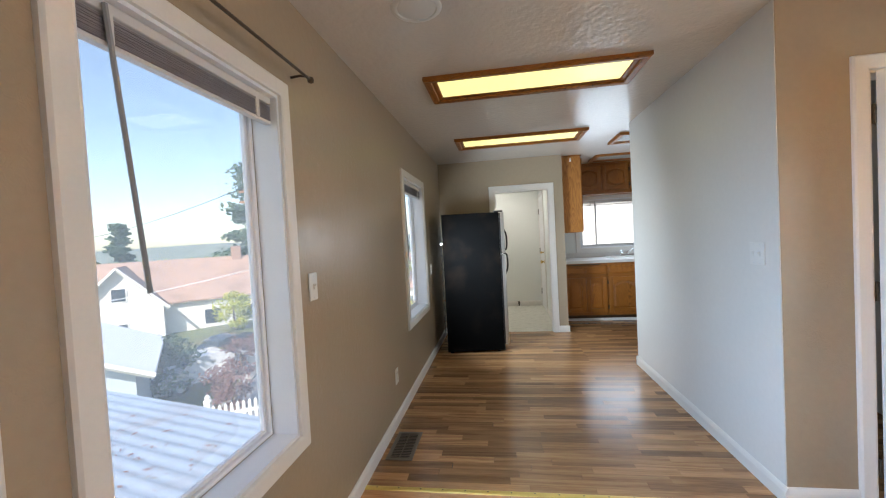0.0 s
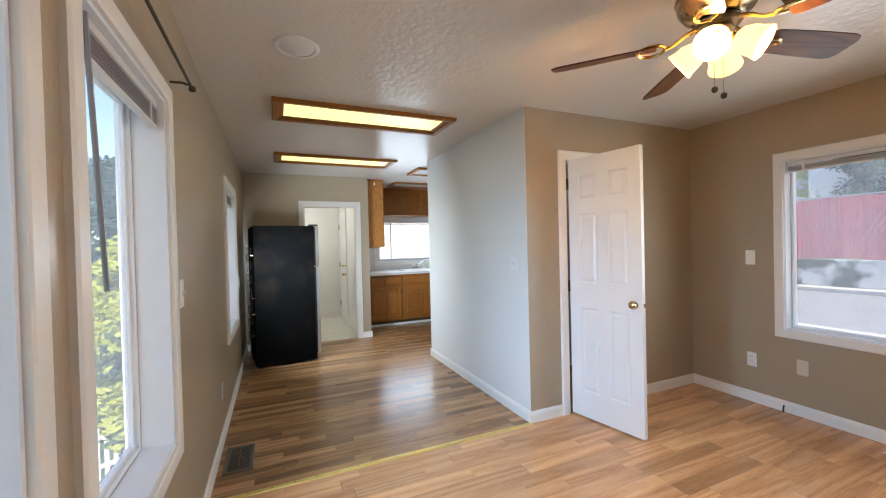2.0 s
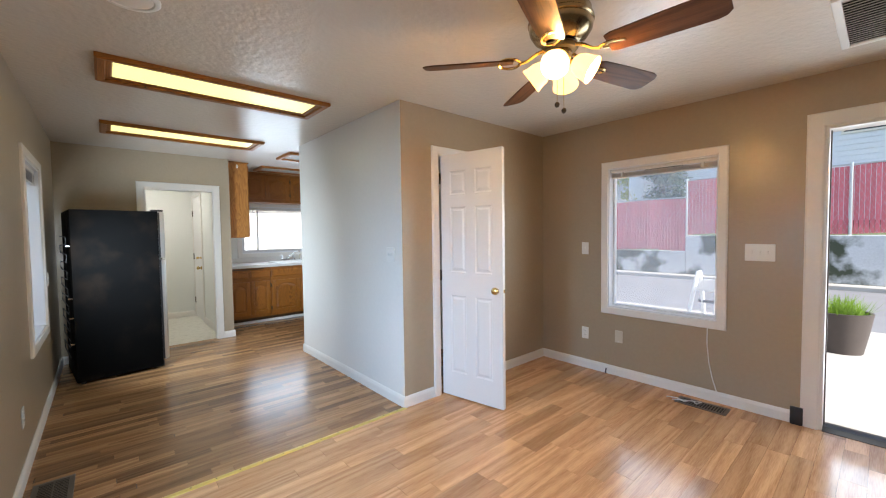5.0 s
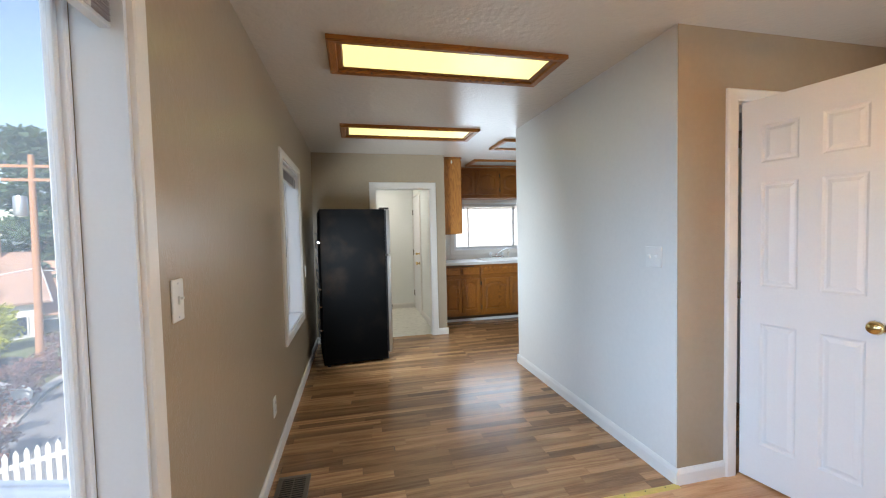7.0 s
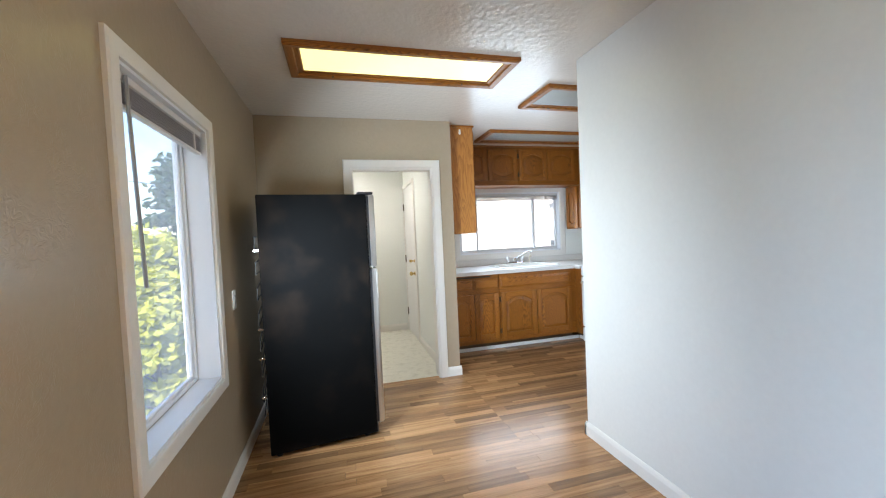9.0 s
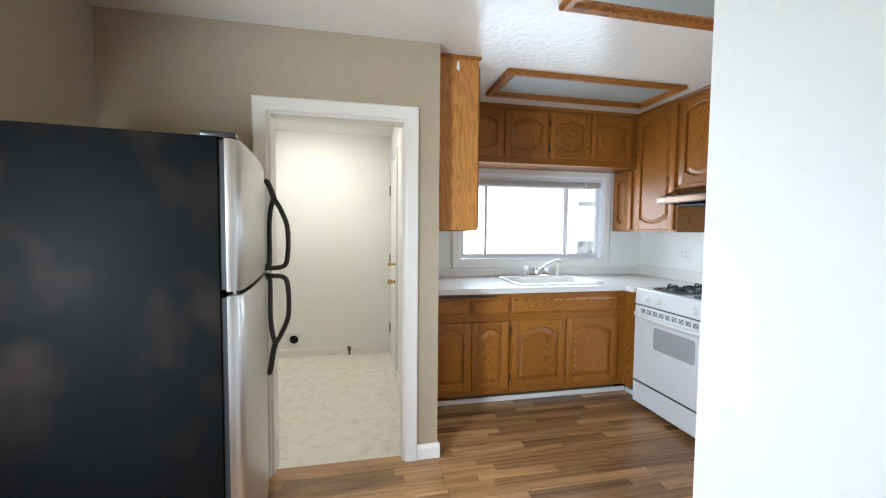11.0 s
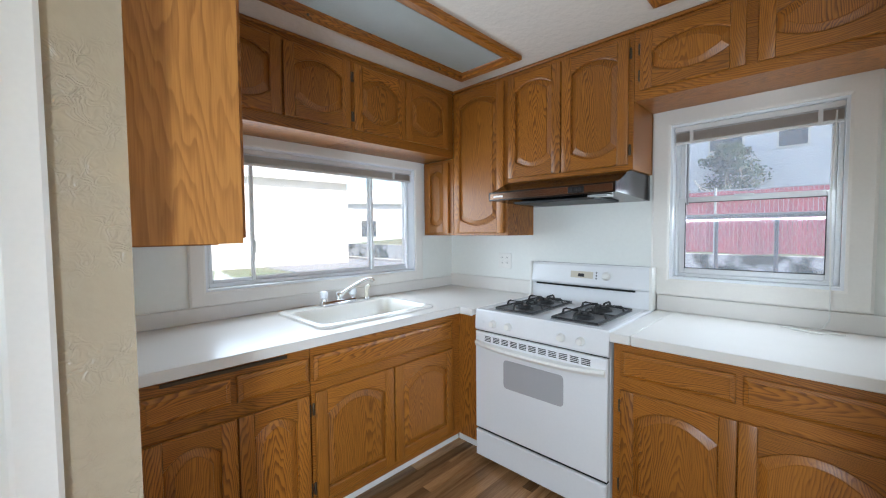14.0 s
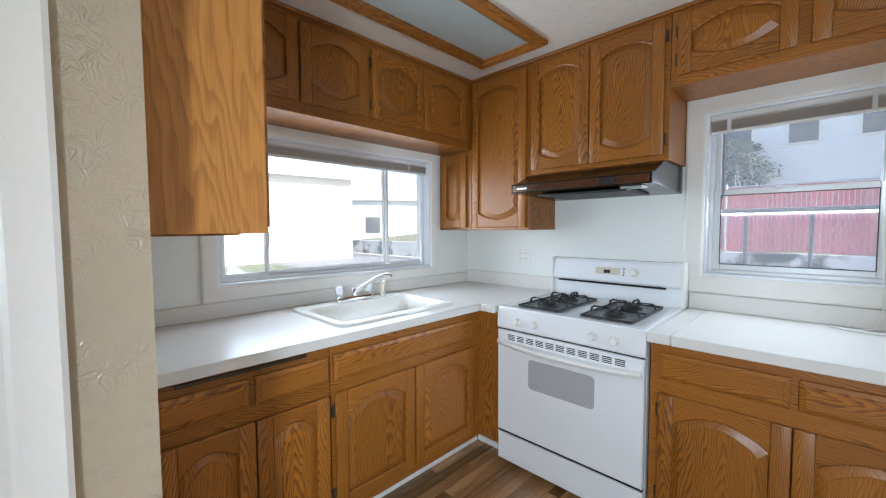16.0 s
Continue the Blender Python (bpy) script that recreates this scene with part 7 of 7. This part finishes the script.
def car(x, y, z, rz, mat, label):
    ob = thing("parked_car", pose(x, y, z, 0, 0, rz), label, "car", "parked cars")
    bm = bmesh.new()
    prof = [(-2.1, 0.35), (-2.12, 0.75), (-1.9, 0.88), (-1.3, 0.95), (-0.7, 1.38), (0.6, 1.42), (1.25, 0.98), (2.0, 0.88), (2.15, 0.6), (2.1, 0.35)]
    a = [[bm.verts.new((px, s * (0.85 if pz < 1.0 else 0.66), pz)) for px, pz in prof] for s in (-1, 1)]
    loft(bm, a, True, True)
    part("body", bm, mat, ob)
    part("windscreen", boxed(-1.15, 1.05, -0.72, 0.72, 1.0, 1.3, bevel=0.08, seg=2), M_DARKWIN, ob)
    for px in (-1.35, 1.35):
        for py in (-0.78, 0.78):
            w = part("wheel", tube(bmesh.new(), [(px, py - 0.1, 0.32), (px, py + 0.1, 0.32)], 0.32, 16), M_PLASTIC, ob)
            part("rim", tube(bmesh.new(), [(px, py + (0.1 if py > 0 else -0.1), 0.32), (px, py + (0.108 if py > 0 else -0.108), 0.32)], 0.2, 12), M_ALU, w)


car(-13.6, 16.2, -4.75, 62, M_CARW, "white car parked by the side road")
car(-15.2, 20.0, -4.85, 70, M_CARD, "dark car parked by the side road")

# planter and white barricade in front of the house
pp = thing("planter", pose(6.15, 0.10, -0.055), "dark round planter with bright green grass", "planter")
part("pot", lathe(bmesh.new(), [(0.19, 0), (0.235, 0.25), (0.26, 0.42), (0.265, 0.46), (0.235, 0.46), (0.23, 0.42), (0.001, 0.41)], seg=24), M_POT, pp)
bm = bmesh.new()
gr = random.Random(2)
for i in range(420):
    a, r = gr.random() * 6.28, 0.22 * math.sqrt(gr.random())
    p = Vector((r * math.cos(a), r * math.sin(a), 0.41))
    t = p + Vector((gr.gauss(0, 0.10), gr.gauss(0, 0.10), gr.uniform(0.10, 0.26)))
    s = Vector((math.sin(a), -math.cos(a), 0)) * 0.006
    bm.faces.new([bm.verts.new(v) for v in (p - s, p + s, t)])
part("grass", bm, leaf_mat("bright_grass", (0.20, 0.34, 0.03)), pp, "bright green grass blades", smooth=False)
bc = thing("barricade", pose(7.0, 1.60, -0.055, 0, 0, 75), "small white A-frame barricade with dark rail", "barricade")
for s in (-1, 1):
    for x in (-0.2, 0.2):
        part("leg", tube(bmesh.new(), [(x, s * 0.22, 0), (x * 0.8, s * 0.02, 0.75)], 0.03, 6), M_PICKET, bc)
part("board", boxed(-0.26, 0.26, -0.09, -0.06, 0.42, 0.62, bevel=0.01), M_PICKET, bc)
part("rail", boxed(-0.25, 0.25, -0.16, -0.13, 0.22, 0.27, bevel=0.008), M_CARD, bc)

# pipe railing outside the sash window
rl = thing("pipe_railing", pose(4.3, 0, -0.055), "grey metal pipe railing outside the kitchen window", "railing")
M_RAIL = material("railing_grey_paint", (0.09, 0.095, 0.105), 0.5, var=0.06)
part("top_rail", tube(bmesh.new(), [(0, 3.4, 1.51), (0, 6.6, 1.51)], 0.016, 8), M_RAIL, rl)
for y in (3.42, 3.92, 4.42, 4.745, 5.07, 5.57, 6.07, 6.58):
    part("post", tube(bmesh.new(), [(0, y, 0), (0, y, 1.5)], 0.012, 8), M_RAIL, rl)

# far hills and woods
bm = bmesh.new()
hr = random.Random(4)
prev = None
for i in range(61):
    a = radians(60 + i * 4)
    hgt = 7 + 9 * noise.noise(Vector((i * 0.22, 1.3, 0))) + 3 * noise.noise(Vector((i * 0.9, 4, 0)))
    row = [bm.verts.new((math.cos(a) * r, math.sin(a) * r, z)) for r, z in ((300, -12), (380, 0.4 * hgt), (460, 0.9 * hgt), (620, hgt))]
    if prev:
        for k in range(3):
            bm.faces.new((prev[k], row[k], row[k + 1], prev[k + 1]))
    prev = row
structure("backdrop", bm, material("hazy_hill", (0.16, 0.19, 0.17), 0.95, var=0.25, scale=0.02, fine=0.15), "hazy green hills across the valley", "hills")
bm = bmesh.new()
for i in range(420):
    a, r = radians(hr.uniform(95, 165)), hr.uniform(60, 290)
    x, y = math.cos(a) * r, math.sin(a) * r
    s = hr.uniform(1.6, 4.0)
    leaves(bm, (x, y, -8.5 + s), (s, s, s * hr.uniform(0.8, 1.3)), 34, s * 0.28, hr)
tagged(solid("woods", bm, L_GREEN, "scattered far trees across the valley", "trees", kind="stuff", smooth=False))


# ---- floor boards ----
def strip_mesh(lx, wy):
    return mesh_from(boxed(0.0007, lx - 0.0007, 0.0006, wy - 0.0006, -0.006, 0.0), "board", M_FLOOR)


def lay(name, parent, x0, x1, y0, y1, width, lengths, rng, as_parts, mat_joined, blocks=()):
    """Rows of strips along x; as parts (shared meshes), or joined."""
    cache, verts, faces = {}, [], []
    y, row = y0, 0
    while y < y1 - 0.001:
        w = min(width, y1 - y)
        x = x0 - rng.random() * max(lengths)
        while x < x1:
            ln = rng.choice(lengths)
            a, b = max(x, x0), min(x + ln, x1)
            x += ln
            if b - a < 0.004:
                continue
            if as_parts:
                key = (round(b - a, 2), round(w, 3))
                if key not in cache:
                    cache[key] = mesh_from(boxed(0.0006, key[0] - 0.0006, 0.0005, w - 0.0005, -0.006, 0.0), "board", M_FLOOR)
                ob = new("board", cache[key])
                ob.location = (a, y, 0)
                ob.parent = parent
            else:
                k = len(verts)
                p, q, r, s = a + 0.0006, b - 0.0006, y + 0.0005, y + w - 0.0005
                verts += [(p, r, 0), (q, r, 0), (q, s, 0), (p, s, 0), (p, r, -0.006), (q, r, -0.006), (q, s, -0.006), (p, s, -0.006)]
                faces += [(k, k + 1, k + 2, k + 3), (k, k + 4, k + 5, k + 1), (k + 1, k + 5, k + 6, k + 2), (k + 2, k + 6, k + 7, k + 3), (k + 3, k + 7, k + 4, k)]
        y += w
        row += 1
    if not as_parts:
        me = bpy.data.meshes.new(name)
        me.from_pydata(verts, [], faces)
        me.materials.append(mat_joined)
        ob = new(name, me)
        ob.parent = parent
        tagged(ob, kind="stuff")


rng = random.Random(5)
floor_ob = bpy.data.objects["floor"]
LEN1 = [0.34, 0.46, 0.58, 0.72, 0.88]
lay("strip_flooring", floor_ob, XW, XP, YC, 4.30, 0.064, LEN1, rng, True, M_FLOORJ)
lay("strip_flooring", floor_ob, XW, XG, 4.2990, YH + 0.05, 0.064, LEN1, rng, False, M_FLOORJ)
lay("strip_flooring", floor_ob, XP + 0.11, XE, YKS, 4.299, 0.064, LEN1, rng, False, M_FLOORJ)
lay("strip_flooring", floor_ob, XG, XE, 4.299, YN, 0.064, LEN1, rng, False, M_FLOORJ)
lay("strip_flooring", floor_ob, XP + 0.11, XE, YC, YKS - 0.11, 0.064, LEN1, rng, False, M_FLOORJ)
lay("strip_flooring", floor_ob, XW, XE, YS, YC, 0.105, [0.42, 0.55, 0.68, 0.8], rng, False, M_FLOORL)
